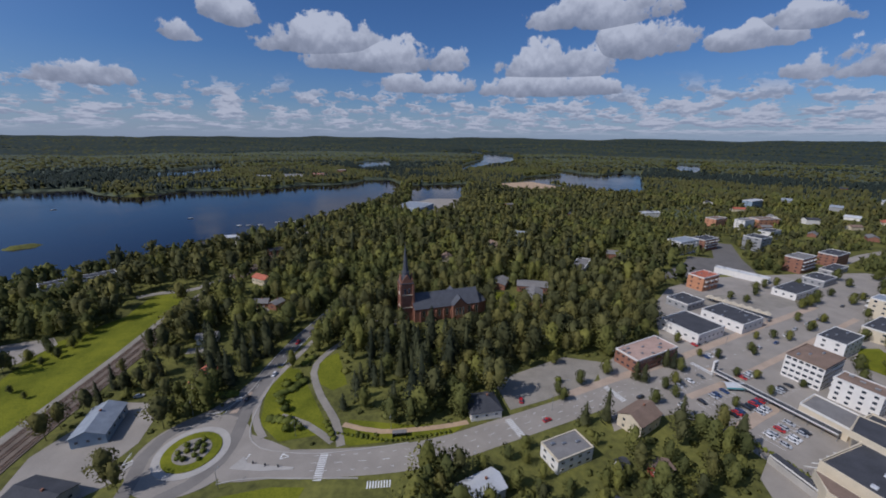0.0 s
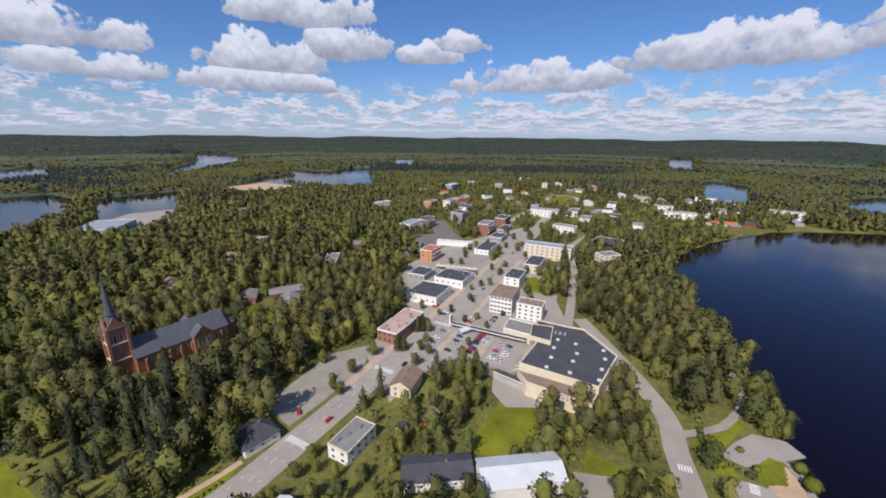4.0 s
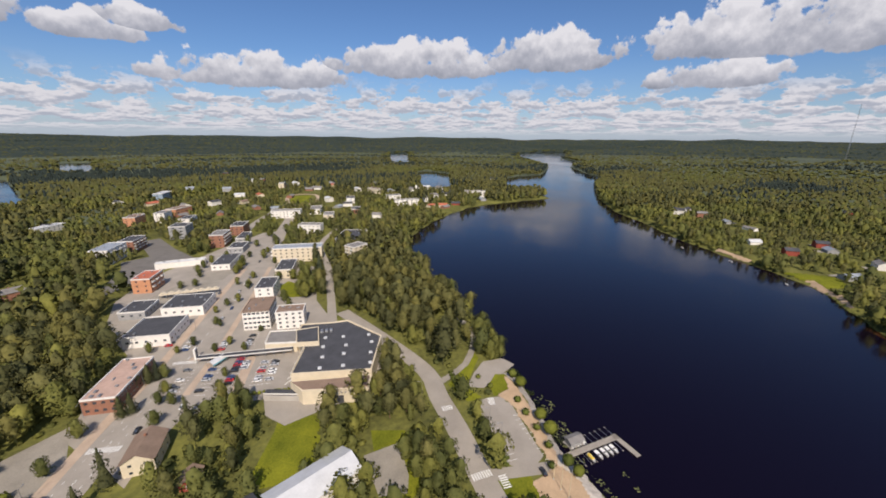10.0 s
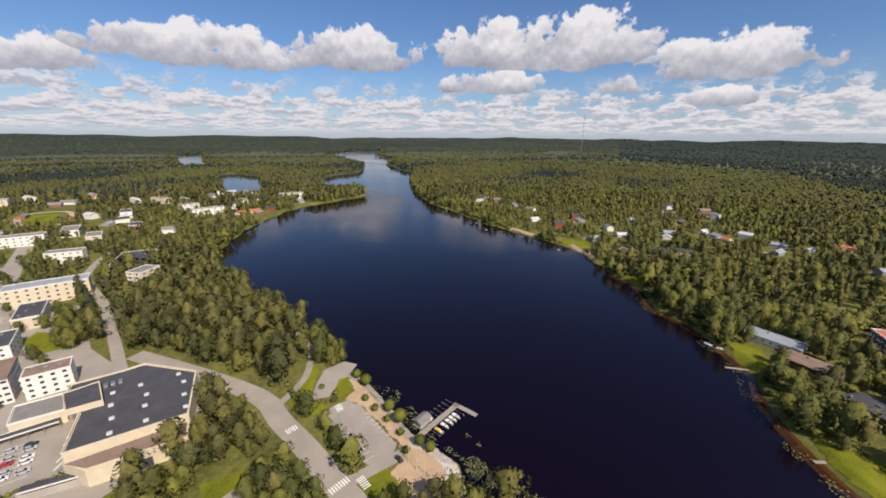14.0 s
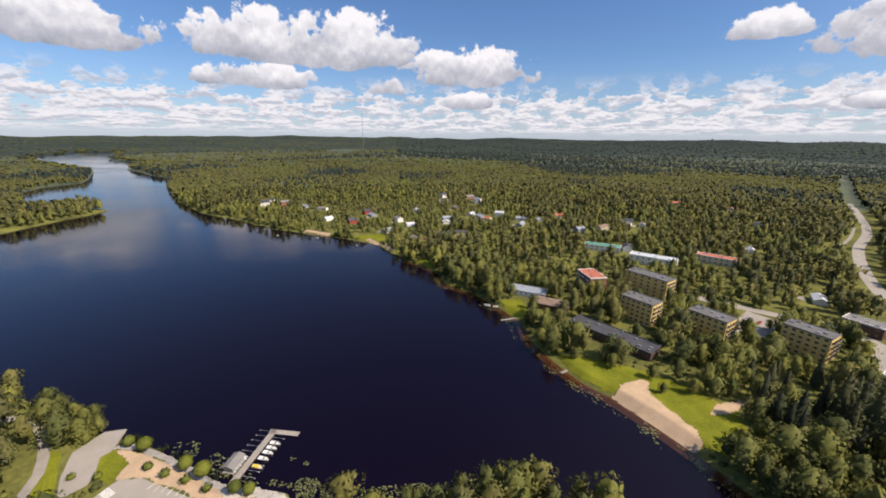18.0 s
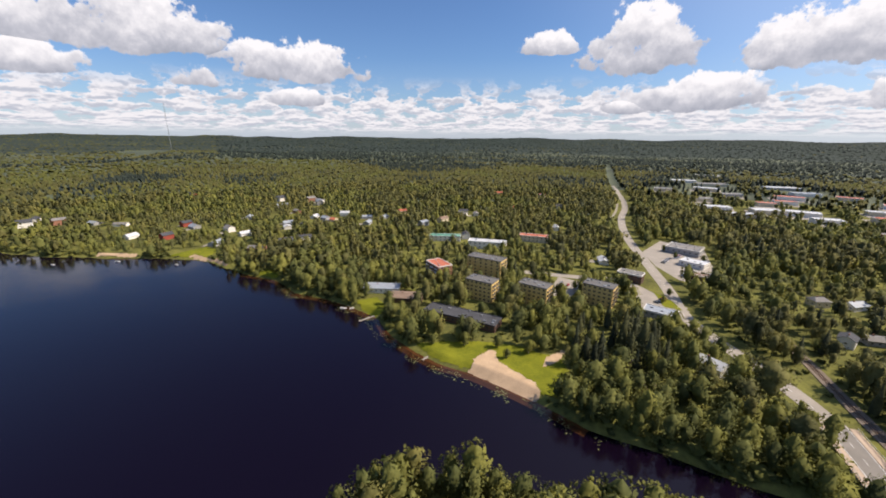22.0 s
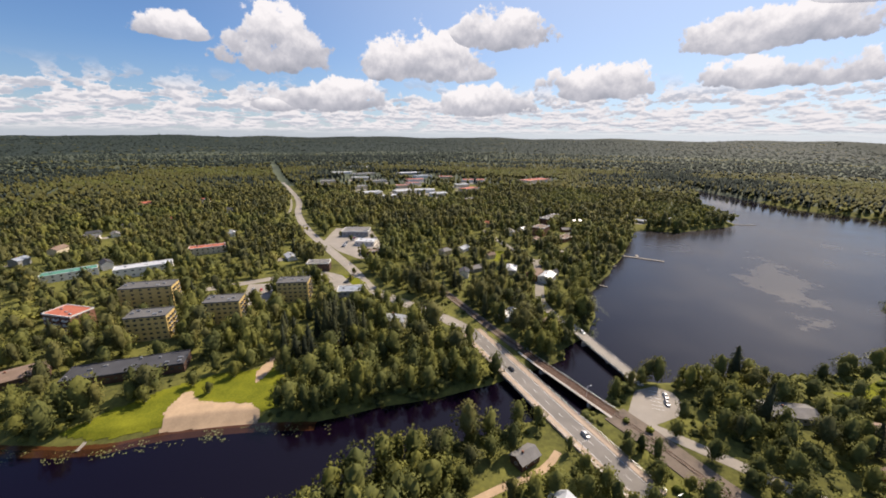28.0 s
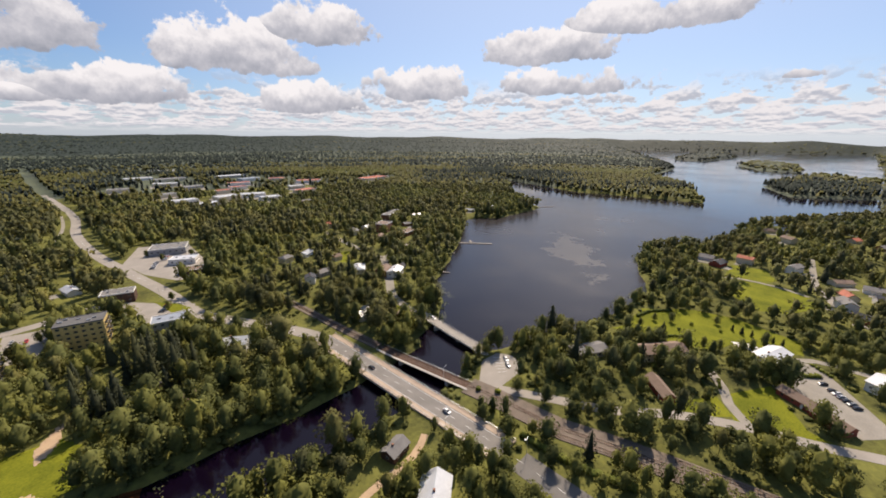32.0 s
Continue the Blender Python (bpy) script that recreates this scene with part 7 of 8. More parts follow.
# sides, rings, loose clumps and clump size for each degree of detail
FULLNESS = {2: (8, 6, 640, 0.42), 1: (7, 5, 225, 0.50), 0: (5, 3, 40, 1.15), -1: (5, 2, 12, 1.9)}


def crown_of(kind, detail):
    """The crown of a tree: pine 17 m, spruce 18 m, birch 15 m, bush 3 m."""
    if kind == "bush":
        return join(clumps(90 if detail > 1 else 22, (0, 0, 1.4), (1.6, 1.6, 1.3), 0.32 if detail > 1 else 0.5), core((0, 0, 1.3), (1.3, 1.3, 1.1)))
    if kind == "willow":
        # clipped to a ball
        cv, ct, cn = clumps(520 if detail > 1 else 120, (0, 0, 3.1), (2.45, 2.45, 2.3), 0.30)
        return join((cv, ct, cn), core((0, 0, 3.1), (2.35, 2.35, 2.2), 0.03, 2))
    z0, z1, wide, up, down = PROFILE[kind]
    sides, rings_, count, size = FULLNESS[detail]
    if kind == "spruce":
        count = int(count * 1.1)
    p1, p2, p3, p4 = rng.random(4) * 6.283
    peak = up / (up + down)
    top = peak ** up * (1 - peak) ** down
    lean = rng.normal(size=2) * 0.5

    def radius(h, a):
        r = wide * (h + 0.001) ** up * (1.001 - h) ** down / top
        lobes = 1 + 0.24 * np.sin(2 * a + p1 + 3.5 * h) + 0.20 * np.sin(3 * a + p2 - 6 * h) + 0.16 * np.sin(11 * h + p3 + a)
        if kind == "spruce":
            lobes = 1 + 0.16 * np.sin(26 * h + p3) + 0.10 * np.sin(3 * a + p2)
        return r * lobes

    def outward(h, a):
        slope = (radius(np.minimum(h + 0.04, 1), a) - radius(np.maximum(h - 0.04, 0), a)) / (0.08 * (z1 - z0))
        n = np.stack([np.cos(a), np.sin(a), np.clip(-slope, -0.3, 1.2) + 0.5], -1)
        return n / np.linalg.norm(n, axis=-1)[..., None]

    # inner body
    hs = np.concatenate([[0.0], (np.arange(rings_) + 0.6) / rings_ * 0.95, [1.0]])
    H, A = np.meshgrid(hs, np.arange(sides) / sides * 6.283, indexing="ij")
    R = radius(H, A) * 0.60 * (1 + 0.13 * rng.normal(size=H.shape))
    v = np.stack([R * np.cos(A) + lean[0] * H, R * np.sin(A) + lean[1] * H, z0 + H * (z1 - z0) + (rng.normal(size=H.shape) * 0.25)], -1).reshape(-1, 3)
    n = outward(H, A).reshape(-1, 3)
    t = []
    for i in range(len(hs) - 1):
        for k in range(sides):
            a, b = i * sides + k, i * sides + (k + 1) % sides
            t += [(a, b, b + sides), (a, b + sides, a + sides)]
    body = (v, np.array(t), n)
    # leaf clumps over it
    h = rng.random(count * 4)
    a = rng.random(count * 4) * 6.283
    k = np.where(rng.random(count * 4) < radius(h, a) / wide / 1.2 + 0.08)[0][:count]
    h, a = h[k], a[k]
    r = radius(h, a) * (0.70 + 0.40 * rng.random(len(h)) ** 0.7) + 0.12
    pnt = np.stack([r * np.cos(a) + lean[0] * h, r * np.sin(a) + lean[1] * h, z0 + h * (z1 - z0)], 1)
    out = outward(h, a)
    u = rng.normal(size=pnt.shape)
    u[:, 2] -= 0.4
    u /= np.linalg.norm(u, axis=1)[:, None]
    w = np.cross(u, out + 0.55 * rng.normal(size=out.shape))
    w /= np.linalg.norm(w, axis=1)[:, None] + 1e-9
    s = (size * (0.6 + 0.8 * rng.random(len(h))))[:, None]
    c = np.cross(u, w) * s * 0.3
    v = np.stack([pnt - u * s, pnt - w * s * 0.75 + c, pnt + u * s, pnt + w * s * 0.75 + c], 1).reshape(-1, 3)
    q = np.arange(len(h))[:, None] * 4
    face = ((np.cross(u, w) * out).sum(1) < 0)[:, None]
    t = np.concatenate([np.where(face, q + [[0, 2, 1]], q + [[0, 1, 2]]), np.where(face, q + [[0, 3, 2]], q + [[0, 2, 3]])])
    n = np.repeat(out, 4, axis=0) + 0.24 * rng.normal(size=v.shape)
    return join(body, (v, t, n / np.linalg.norm(n, axis=1)[:, None]))


LEAF = {"willow": "bush", "pine": "pine", "spruce": "spruce", "birch": "birch", "bush": "bush"}
TREE_LABEL = {"pine": ("pine_tree", "tall pine with a bare reddish trunk and ragged crown"), "spruce": ("spruce_tree", "dark narrow spruce with drooping branches"),
              "birch": ("birch_tree", "leafy green birch with a pale trunk"), "bush": ("bush", "rounded green garden bush"), "willow": ("willow_tree", "bright green willow clipped to a ball")}


def trunk_of(kind):
    if kind == "pine":
        limbs = [tube([(0, 0, 7 + i), (math.cos(i * 2.2) * 1.6, math.sin(i * 2.2) * 1.6, 8.6 + i)], [0.09, 0.03], 4) for i in range(5)]
        return join(tube([(0, 0, -0.6), (0.05, 0, 4), (0.1, 0.1, 10), (0, 0, 15)], [0.26, 0.2, 0.15, 0.04]), *limbs)
    if kind == "spruce":
        return tube([(0, 0, -0.6), (0, 0, 3), (0, 0, 12)], [0.24, 0.2, 0.08])
    if kind == "birch":
        limbs = [tube([(0, 0, 3.5 + i), (math.cos(i * 2.2) * 1.5, math.sin(i * 2.2) * 1.5, 5.6 + i)], [0.07, 0.02], 4) for i in range(5)]
        return join(tube([(0, 0, -0.6), (0.08, 0, 3), (0, 0.1, 8), (0, 0, 13)], [0.2, 0.16, 0.1, 0.03]), *limbs)
    if kind == "willow":
        return tube([(0, 0, -0.5), (0, 0, 1.6), (0, 0, 3.0)], [0.2, 0.16, 0.1])
    limbs = [tube([(0, 0, -0.3), (math.cos(i * 1.6) * 0.6, math.sin(i * 1.6) * 0.6, 1.0)], [0.05, 0.03], 4) for i in range(4)]
    return join(*limbs)


NEAR = {}
for kind in ("pine", "spruce", "birch", "bush", "willow"):
    NEAR[kind] = []
    for variant in range(3):
        name, label = TREE_LABEL[kind]
        cv, ct, cn = crown_of(kind, 2)
        tv, tt, _ = trunk_of(kind)
        NEAR[kind].append((raw_mesh("crown", cv, ct, M[LEAF[kind]], True, cn), raw_mesh("trunk", tv, tt, M["birch_bark" if kind == "birch" else "bark"], True)))


def tree(kind, x, y, size, turn, z=0.0, group="", variant=0, label=""):
    cm, tm = NEAR[kind][variant % 3]
    name, text = TREE_LABEL[kind]
    ob = tagged(new(name), label or text, "bush" if kind == "bush" else "tree", group)
    ob.matrix_basis = pose(x, y, z, 0, 0, turn) @ Matrix.Diagonal((size * (0.9 + 0.4 * ((turn * 3) % 1)), size * (0.9 + 0.4 * ((turn * 3) % 1)), size * (0.92 + 0.16 * ((turn * 7) % 1)), 1))
    for nm, me in (("crown", cm), ("trunk", tm)):
        p = new(nm, me)
        p.parent = ob
    return ob


# thinner woods: housing areas and gardens, as x, y, radius, share of trees kept
THIN = [(-60, -480, 170, 0.35), (60, -275, 95, 0.6), (90, -212, 45, 0.45), (120, -420, 150, 0.62), (150, -480, 160, 0.55), (-230, -330, 130, 0.55), (-240, -25, 85, 0.42), (-95, -75, 45, 0.6), (-300, 10, 150, 0.5), (-430, 40, 120, 0.5), (-520, 60, 160, 0.5), (430, 330, 130, 0.5), (560, 420, 200, 0.5), (600, 230, 140, 0.4), (300, 340, 130, 0.4),
        (620, -320, 200, 0.4), (410, -350, 150, 0.38), (860, 260, 120, 0.4), (720, 600, 160, 0.4), (-330, -950, 300, 0.0), (-150, 165, 40, 0.3), (40, 116, 32, 0.4), (76, 128, 18, 0.4), (72, 105, 30, 0.7), (-60, 160, 40, 0.25), (100, 10, 60, 0.6), (-20, -190, 60, 0.8), (-180, -60, 60, 0.9), (-250, 350, 120, 0.6)]



def allowed(x, y):
    ok = shore(x, y) > 1.5
    for outline, margin in CLEAR:
        ax = np.array(outline)
        lo, hi = ax.min(0) - margin - 1, ax.max(0) + margin + 1
        sel = ok & (x > lo[0]) & (x < hi[0]) & (y > lo[1]) & (y < hi[1])
        if sel.any():
            k = np.where(sel)[0]
            bad = inside(outline, x[k], y[k])
            if margin:
                bad |= edge_distance(outline, x[k], y[k]) < margin
            ok[k[bad]] = False
    return ok


def canopy(x, y):
    """How high the closed forest stands over the ground, far from the town."""
    r = np.hypot(x, y)
    d = shore(x, y)
    c = np.clip((r - 470) / 260, 0, 1) ** 1.5 * np.clip((d - 6) / 40, 0, 1) * (7.0 + np.clip((r - 1200) / 1300, 0, 1) * 5.0)
    for tx, ty, rad, share in THIN:
        c = c * np.clip((np.hypot(x - tx, y - ty) - rad) / 60 + share * 0.4, 0, 1)
    for outline, margin in CLEAR:
        ax = np.array(outline)
        lo, hi = ax.min(0) - 25, ax.max(0) + 25
        k = np.where((c > 0) & (x > lo[0]) & (x < hi[0]) & (y > lo[1]) & (y < hi[1]))[0]
        if len(k):
            e = np.where(inside(outline, x[k], y[k]), 0.0, edge_distance(outline, x[k], y[k]))
            c[k] *= np.clip((e - 4) / 16, 0, 1)
    return c


def scatter(r0, r1, spacing):
    """Jittered grid points in a ring, over the arc that the place shows."""
    n = int(2 * r1 / spacing)
    g = (np.arange(n) - n / 2) * spacing
    x, y = [q.ravel() for q in np.meshgrid(g, g)]
    x = x + rng.uniform(-0.48, 0.48, x.shape) * spacing
    y = y + rng.uniform(-0.48, 0.48, y.shape) * spacing
    r = np.hypot(x, y)
    az = np.degrees(np.arctan2(x, y)) % 360
    k = (r > r0) & (r <= r1) & ((az < 280) | (az > 306))
    return x[k], y[k]


# ---- ground and water ----
rings = 60 * 1.0195 ** np.arange(229)
rings = np.append(rings[rings < 4870], 4900.0)
ways = np.linspace(0, 2 * np.pi, 661)[:-1]
gx = np.append(0.0, (rings[:, None] * np.sin(ways)).ravel())
gy = np.append(0.0, (rings[:, None] * np.cos(ways)).ravel())
gz = ground_height(gx, gy) + canopy(gx, gy)
gz[0] = 0
n_way = len(ways)
i0 = 1 + np.arange(n_way)
tri = [np.stack([np.zeros(n_way, int), np.roll(i0, -1), i0], 1)]
for k in range(len(rings) - 1):
    a = i0 + k * n_way
    b, c = np.roll(a, -1), a + n_way
    e = np.roll(c, -1)
    tri += [np.stack([a, b, e], 1), np.stack([a, e, c], 1)]
ground = new("ground", raw_mesh("ground", np.stack([gx, gy, gz], 1), np.concatenate(tri), M["floor"], True))
# beyond the housing the forest closes; past 2.6 km its colour carries painted haze
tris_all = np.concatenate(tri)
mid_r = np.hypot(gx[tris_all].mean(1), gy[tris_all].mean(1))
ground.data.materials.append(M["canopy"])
ground.data.materials.append(M["hazed_fir"])
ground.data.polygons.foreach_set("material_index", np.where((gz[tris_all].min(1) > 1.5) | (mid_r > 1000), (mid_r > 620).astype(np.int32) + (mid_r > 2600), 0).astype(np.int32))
tagged(ground, "mossy green woodland ground between lakes", "ground", kind="structure")

a = np.linspace(0, 2 * np.pi, 97)[:-1]
wco = [(0, 0, WATER_Z)] + [(4895 * math.sin(v), 4895 * math.cos(v), WATER_Z) for v in a]
wtri = [(0, 1 + (i + 1) % 96, 1 + i) for i in range(96)]
lake = new("water", raw_mesh("water", wco, wtri, water))
tagged(lake, "dark blue brown lake water with light ripples", "water", kind="structure")



CLEAR.append((ISLAND_D, 3.0))
CLEAR.append(([(-30, 232), (-14, 205), (8, 205), (34, 232)], 0.0))
# lower trees of gardens and yards, as x, y, radius, height
YOUNG = [(60, -270, 110, 0.95), (-60, -340, 120, 0.95), (-230, -30, 120, 0.85), (-95, -60, 60, 0.75), (70, 105, 50, 0.8), (40, 116, 32, 0.75), (-200, -320, 120, 0.8), (160, -430, 170, 0.82), (450, -350, 170, 0.78), (620, -320, 200, 0.85), (-430, 20, 190, 0.85), (-60, 150, 40, 0.7), (520, 420, 260, 0.7), (110, 20, 60, 0.75), (-150, 150, 40, 0.7)]
# dark spruce groves and pine belts, as x, y, radius
DARK = [(-28, 165, 26), (-5, 183, 20), (-10, -222, 30), (-110, 180, 22), (60, 143, 8), (40, 150, 8)]
CLEAR.append(([(1700, -930), (1917, -950), (2363, -1271), (2425, -1500), (2014, -1329)], 8.0))
BIRCHES = [(1050, -850, 420), (700, -520, 120), (-180, -40, 110), (-115, -50, 60), (60, -235, 130), (72, 100, 50), (20, -105, 60), (-60, -160, 60), (110, 20, 60), (-260, 10, 90), (-90, 180, 50)]
PINES = [(240, 190, 20), (215, 75, 45), (255, 105, 45), (300, 130, 50), (190, 60, 30), (60, 210, 40), (120, 260, 60)]


def woods(r0, r1, spacing):
    x, y = scatter(r0, r1, spacing)
    keep = np.ones(x.shape)
    for tx, ty, rad, share in THIN:
        keep = np.where(np.hypot(x - tx, y - ty) < rad, np.minimum(keep, 0.45 + 0.55 * share), keep)
    glade = 0.5 * wobble(x, y, 21, 0.9) + 0.5 * wobble(x, y, 9, 5.1) + np.clip((np.hypot(x, y) - 900) / 300, 0, 1)
    k = rng.random(x.shape) < keep * np.clip(0.86 + 0.9 * (glade + 0.25), 0.35, 0.96)
    x, y = x[k], y[k]
    k = allowed(x, y)
    x, y = x[k], y[k]
    mood = wobble(x, y, 38, 3.0) + np.where(np.hypot(x, y) > 520, 0.3, 0.5) * rng.normal(size=x.shape)
    mood = mood + np.clip((np.hypot(x, y) - 500) / 900, 0, 0.8) * 0.5 + 0.5 * wobble(x, y, 190, 1.0) * np.clip((np.hypot(x, y) - 500) / 400, 0, 1)
    mood = mood + np.clip((np.hypot(x, y) - 1100) / 900, 0, 1) * 0.8
    near_shore = shore(x, y) < 14
    kind = np.where(mood > 1.2, 1, np.where(mood < -0.05, 2, 0))
    for sx, sy, rad in BIRCHES:
        kind = np.where((np.hypot(x - sx, y - sy) < rad) & (rng.random(x.shape) < 0.7), 2, kind)
    for sx, sy, rad in DARK:
        kind = np.where((np.hypot(x - sx, y - sy) < rad) & (rng.random(x.shape) < 0.8), 1, kind)
    for sx, sy, rad in PINES:
        kind = np.where((np.hypot(x - sx, y - sy) < rad) & (rng.random(x.shape) < 0.85), 0, kind)
    kind = np.where(near_shore & (rng.random(x.shape) < 0.45), 2, kind)
    # far from the town, in patches: haze-darkened woods, pine heaths and young birch
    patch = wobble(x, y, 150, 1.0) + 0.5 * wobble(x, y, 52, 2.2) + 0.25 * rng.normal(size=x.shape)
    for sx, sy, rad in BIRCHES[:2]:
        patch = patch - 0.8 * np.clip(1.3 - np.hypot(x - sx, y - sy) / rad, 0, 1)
    # long dark and light belts of far wood paint haze, darkest in the south
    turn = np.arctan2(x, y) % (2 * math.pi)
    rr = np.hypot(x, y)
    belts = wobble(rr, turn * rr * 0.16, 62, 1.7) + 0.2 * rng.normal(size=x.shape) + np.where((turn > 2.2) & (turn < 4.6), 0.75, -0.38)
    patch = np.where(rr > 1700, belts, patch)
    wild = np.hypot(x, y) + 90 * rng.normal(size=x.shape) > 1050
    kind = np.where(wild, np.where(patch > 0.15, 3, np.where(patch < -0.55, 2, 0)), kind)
    size = (1.0 + rng.normal(0.0, 1.0, x.shape) * np.where(np.hypot(x, y) > 520, 0.13, 0.20)).clip(0.55, 1.45)
    for sx, sy, rad, share in YOUNG:
        size = np.where(np.hypot(x - sx, y - sy) < rad, size * share, size)
    return x, y, kind, size


def forest_mesh(name, x, y, kind, size, variants, mats, label):
    """Many trees in one mesh for each kind."""
    z = ground_height(x, y) 
    for ki, kname in enumerate(("pine", "spruce", "birch", "hazed_fir")):
        for vi, (tv, tt, tn) in enumerate(variants[kname]):
            k = np.where((kind == ki) & (np.arange(len(x)) % len(variants[kname]) == vi))[0]
            if not len(k):
                continue
            a = rng.random(len(k)) * 6.283
            c, s, sz = np.cos(a), np.sin(a), size[k]
            wide = sz * rng.uniform(0.74, 1.26, len(k)) * np.where(np.hypot(x[k], y[k]) < 330, 1.0, 1.12) * (1.0 if ki in (0, 2) else 0.9)
            wx = (tv[None, :, 0] * c[:, None] - tv[None, :, 1] * s[:, None]) * wide[:, None] + x[k][:, None]
            wy = (tv[None, :, 0] * s[:, None] + tv[None, :, 1] * c[:, None]) * wide[:, None] + y[k][:, None]
            wz = tv[None, :, 2] * sz[:, None] + z[k][:, None]
            co = np.stack([wx, wy, wz], 2).reshape(-1, 3)
            tris = (tt[None] + (np.arange(len(k)) * len(tv))[:, None, None]).reshape(-1, 3)
            no = np.stack([tn[None, :, 0] * c[:, None] - tn[None, :, 1] * s[:, None], tn[None, :, 0] * s[:, None] + tn[None, :, 1] * c[:, None], np.repeat(tn[None, :, 2], len(k), 0)], 2).reshape(-1, 3)
            ob = new(name, raw_mesh(name, co, tris, M[kname], True, no))
            tone = ob.data.attributes.new("tone", "FLOAT", "POINT")
            tone.data.foreach_set("value", np.repeat(np.where(np.hypot(x[k], y[k]) > 1000, 0.3 + 0.35 * rng.random(len(k)), 0.02 + 0.96 * rng.random(len(k))), len(tv)).astype(np.float32))
            tagged(ob, label % kname, "trees", kind="stuff")


# planted trees and bushes of the town
for x_, y_, sz in ((116, 184, 0.55), (112, 163, 0.5), (128, 178, 0.6), (70, 166, 0.6), (58, 154, 0.5), (57, 159, 0.5), (62, 184, 0.6), (87, 175, 0.65), (101, 152, 0.55), (155, 174, 0.4), (157, 191, 0.45), (144, 208, 0.5), (148, 193, 0.35), (196, 213, 0.4), (182, 199, 0.45), (164, 172, 0.4), (137, 150, 0.4), (127, 144, 0.45), (186, 171, 0.4), (161, 159, 0.4), (113, 157, 0.5), (119, 167, 0.5),
                  (225, 275, 0.5), (232, 268, 0.5), (250, 282, 0.5), (285, 268, 0.8), (275, 262, 0.7), (265, 258, 0.6), (300, 300, 0.6), (240, 224, 0.5), (216, 212, 0.5), (260, 236, 0.5), (320, 262, 0.6), (350, 280, 0.6), (226, 180, 0.7), (240, 172, 0.8), (252, 180, 0.8), (262, 190, 0.8), (270, 182, 0.8), (208, 214, 0.45), (181, 195, 0.4), (271, 262, 0.5), (327, 274, 0.5), (240, 176, 0.9), (236, 168, 0.95), (244, 168, 0.9), (253, 183, 0.9), (219, 171, 0.5), (182, 165, 0.35), (244, 238, 0.5), (245, 227, 0.45), (252, 173, 0.9), (310, 282, 0.5), (345, 302, 0.6), (372, 300, 0.6), (395, 322, 0.6), (300, 245, 0.5), (280, 225, 0.6), (262, 212, 0.6), (355, 262, 0.7), (372, 272, 0.7), (258, 292, 0.6), (270, 298, 0.6), (283, 302, 0.6), (358, 287, 0.8), (311, 266, 0.7), (448, 273, 0.9), (294, 193, 0.8), (274, 193, 0.9), (380, 282, 0.8), (400, 290, 0.8), (350, 318, 0.8), (386, 318, 0.8), (412, 312, 0.8), (300, 345, 0.8), (310, 335, 0.7), (320, 360, 0.9)):
    tree("birch", x_, y_, sz * 1.1, (x_ * 37) % 360, 0.05, "planted trees of the town", int(x_), "small leafy street tree with a round crown")
for x_, y_, sz in ((157, 3, 1.2), (149, -1, 1.3), (141, -6, 1.2), (132, -11, 1.2), (122, -12, 1.2), (-99, 121, 0.9), (-95, 119, 0.8), (-97, 125, 0.9), (-101, 124, 0.9), (-94, 124, 0.8), (-98, 117, 0.9), (-93, 121, 0.9), (-102, 120, 0.8), (-96, 127, 0.8), (-100.5, 117.5, 0.7), (-96.5, 122.5, 0.7), (-92.5, 117.5, 0.6), (-74, 150, 1.6), (-70, 145, 1.5), (-76, 162, 1.8), (-72, 168, 1.6), (-65, 133, 1.4), (-60, 134, 1.2), (60, 168, 1.3), (144, 20, 1.0), (139, 17, 1.0), (134, 14, 1.0), (129, 11.5, 1.0), (125, 9, 1.0), (160, 31, 1.2), (166, 34, 1.1), (170, 24, 1.0), (164, 17, 1.1)):
    tree("bush", x_, y_, sz, (x_ * 53) % 360, 0.05, "garden bushes", int(abs(x_)), "rounded green bush by path or road")

for x_, y_ in ((76, -60), (70, -70), (62, -80), (56, -86), (48, -92), (41, -97), (30, -101), (17, -102), (5, -104), (-11, -105), (-23, -110), (-40, -110), (-33, -106)):
    tree("birch", x_, y_, 0.72 + 0.2 * ((x_ * 13) % 10) / 10, (x_ * 37) % 360, -1.0, "birches on the near bank", int(abs(x_)), "young birch on the lake bank")

for x_, y_, sz in ((267, 201, 0.8), (287, 206, 0.9), (270, 189, 0.8), (296, 196, 0.9), (252, 170, 0.7), (266, 176, 0.8), (280, 196, 0.9), (112, 43, 0.85), (115, 39, 0.9), (105, 36, 0.8), (112, 33, 0.95), (104, 31, 0.9), (108, 28, 0.85), (100, 26, 0.8), (97, 30, 0.7), (120, 40, 0.8), (118, 80, 0.8), (121, 74, 0.9), (117, 67, 0.8), (113, 73, 0.7), (122, 66, 0.8), (110, 64, 0.6)):
    tree("birch", x_, y_, sz, (x_ * 37) % 360, 0.05, "leafy groves of the town", int(x_), "tall leafy tree in a dense grove")
for x_, y_, sz in ((176, 7, 0.95), (169.5, 2.6, 1.0), (148, -7.5, 1.1), (140.5, -11.5, 1.05), (125, -18, 1.0), (121, -21.5, 0.95)):
    tree("willow", x_, y_, sz, (x_ * 37) % 360, -0.3, "clipped willows on the promenade", int(x_))
for x_, y_, sz in ((212, 28, 0.8), (196, 24, 0.7), (201, 19, 0.75), (189, 19.5, 0.5), (194, 15, 0.6), (204, 16, 0.65), (220, 27, 0.8), (228, 31, 0.85), (207, 22, 0.8)):
    tree("birch", x_, y_, sz, (x_ * 37) % 360, -0.4, "leafy trees by the lake path", int(x_), "full green leafy tree by the lake")
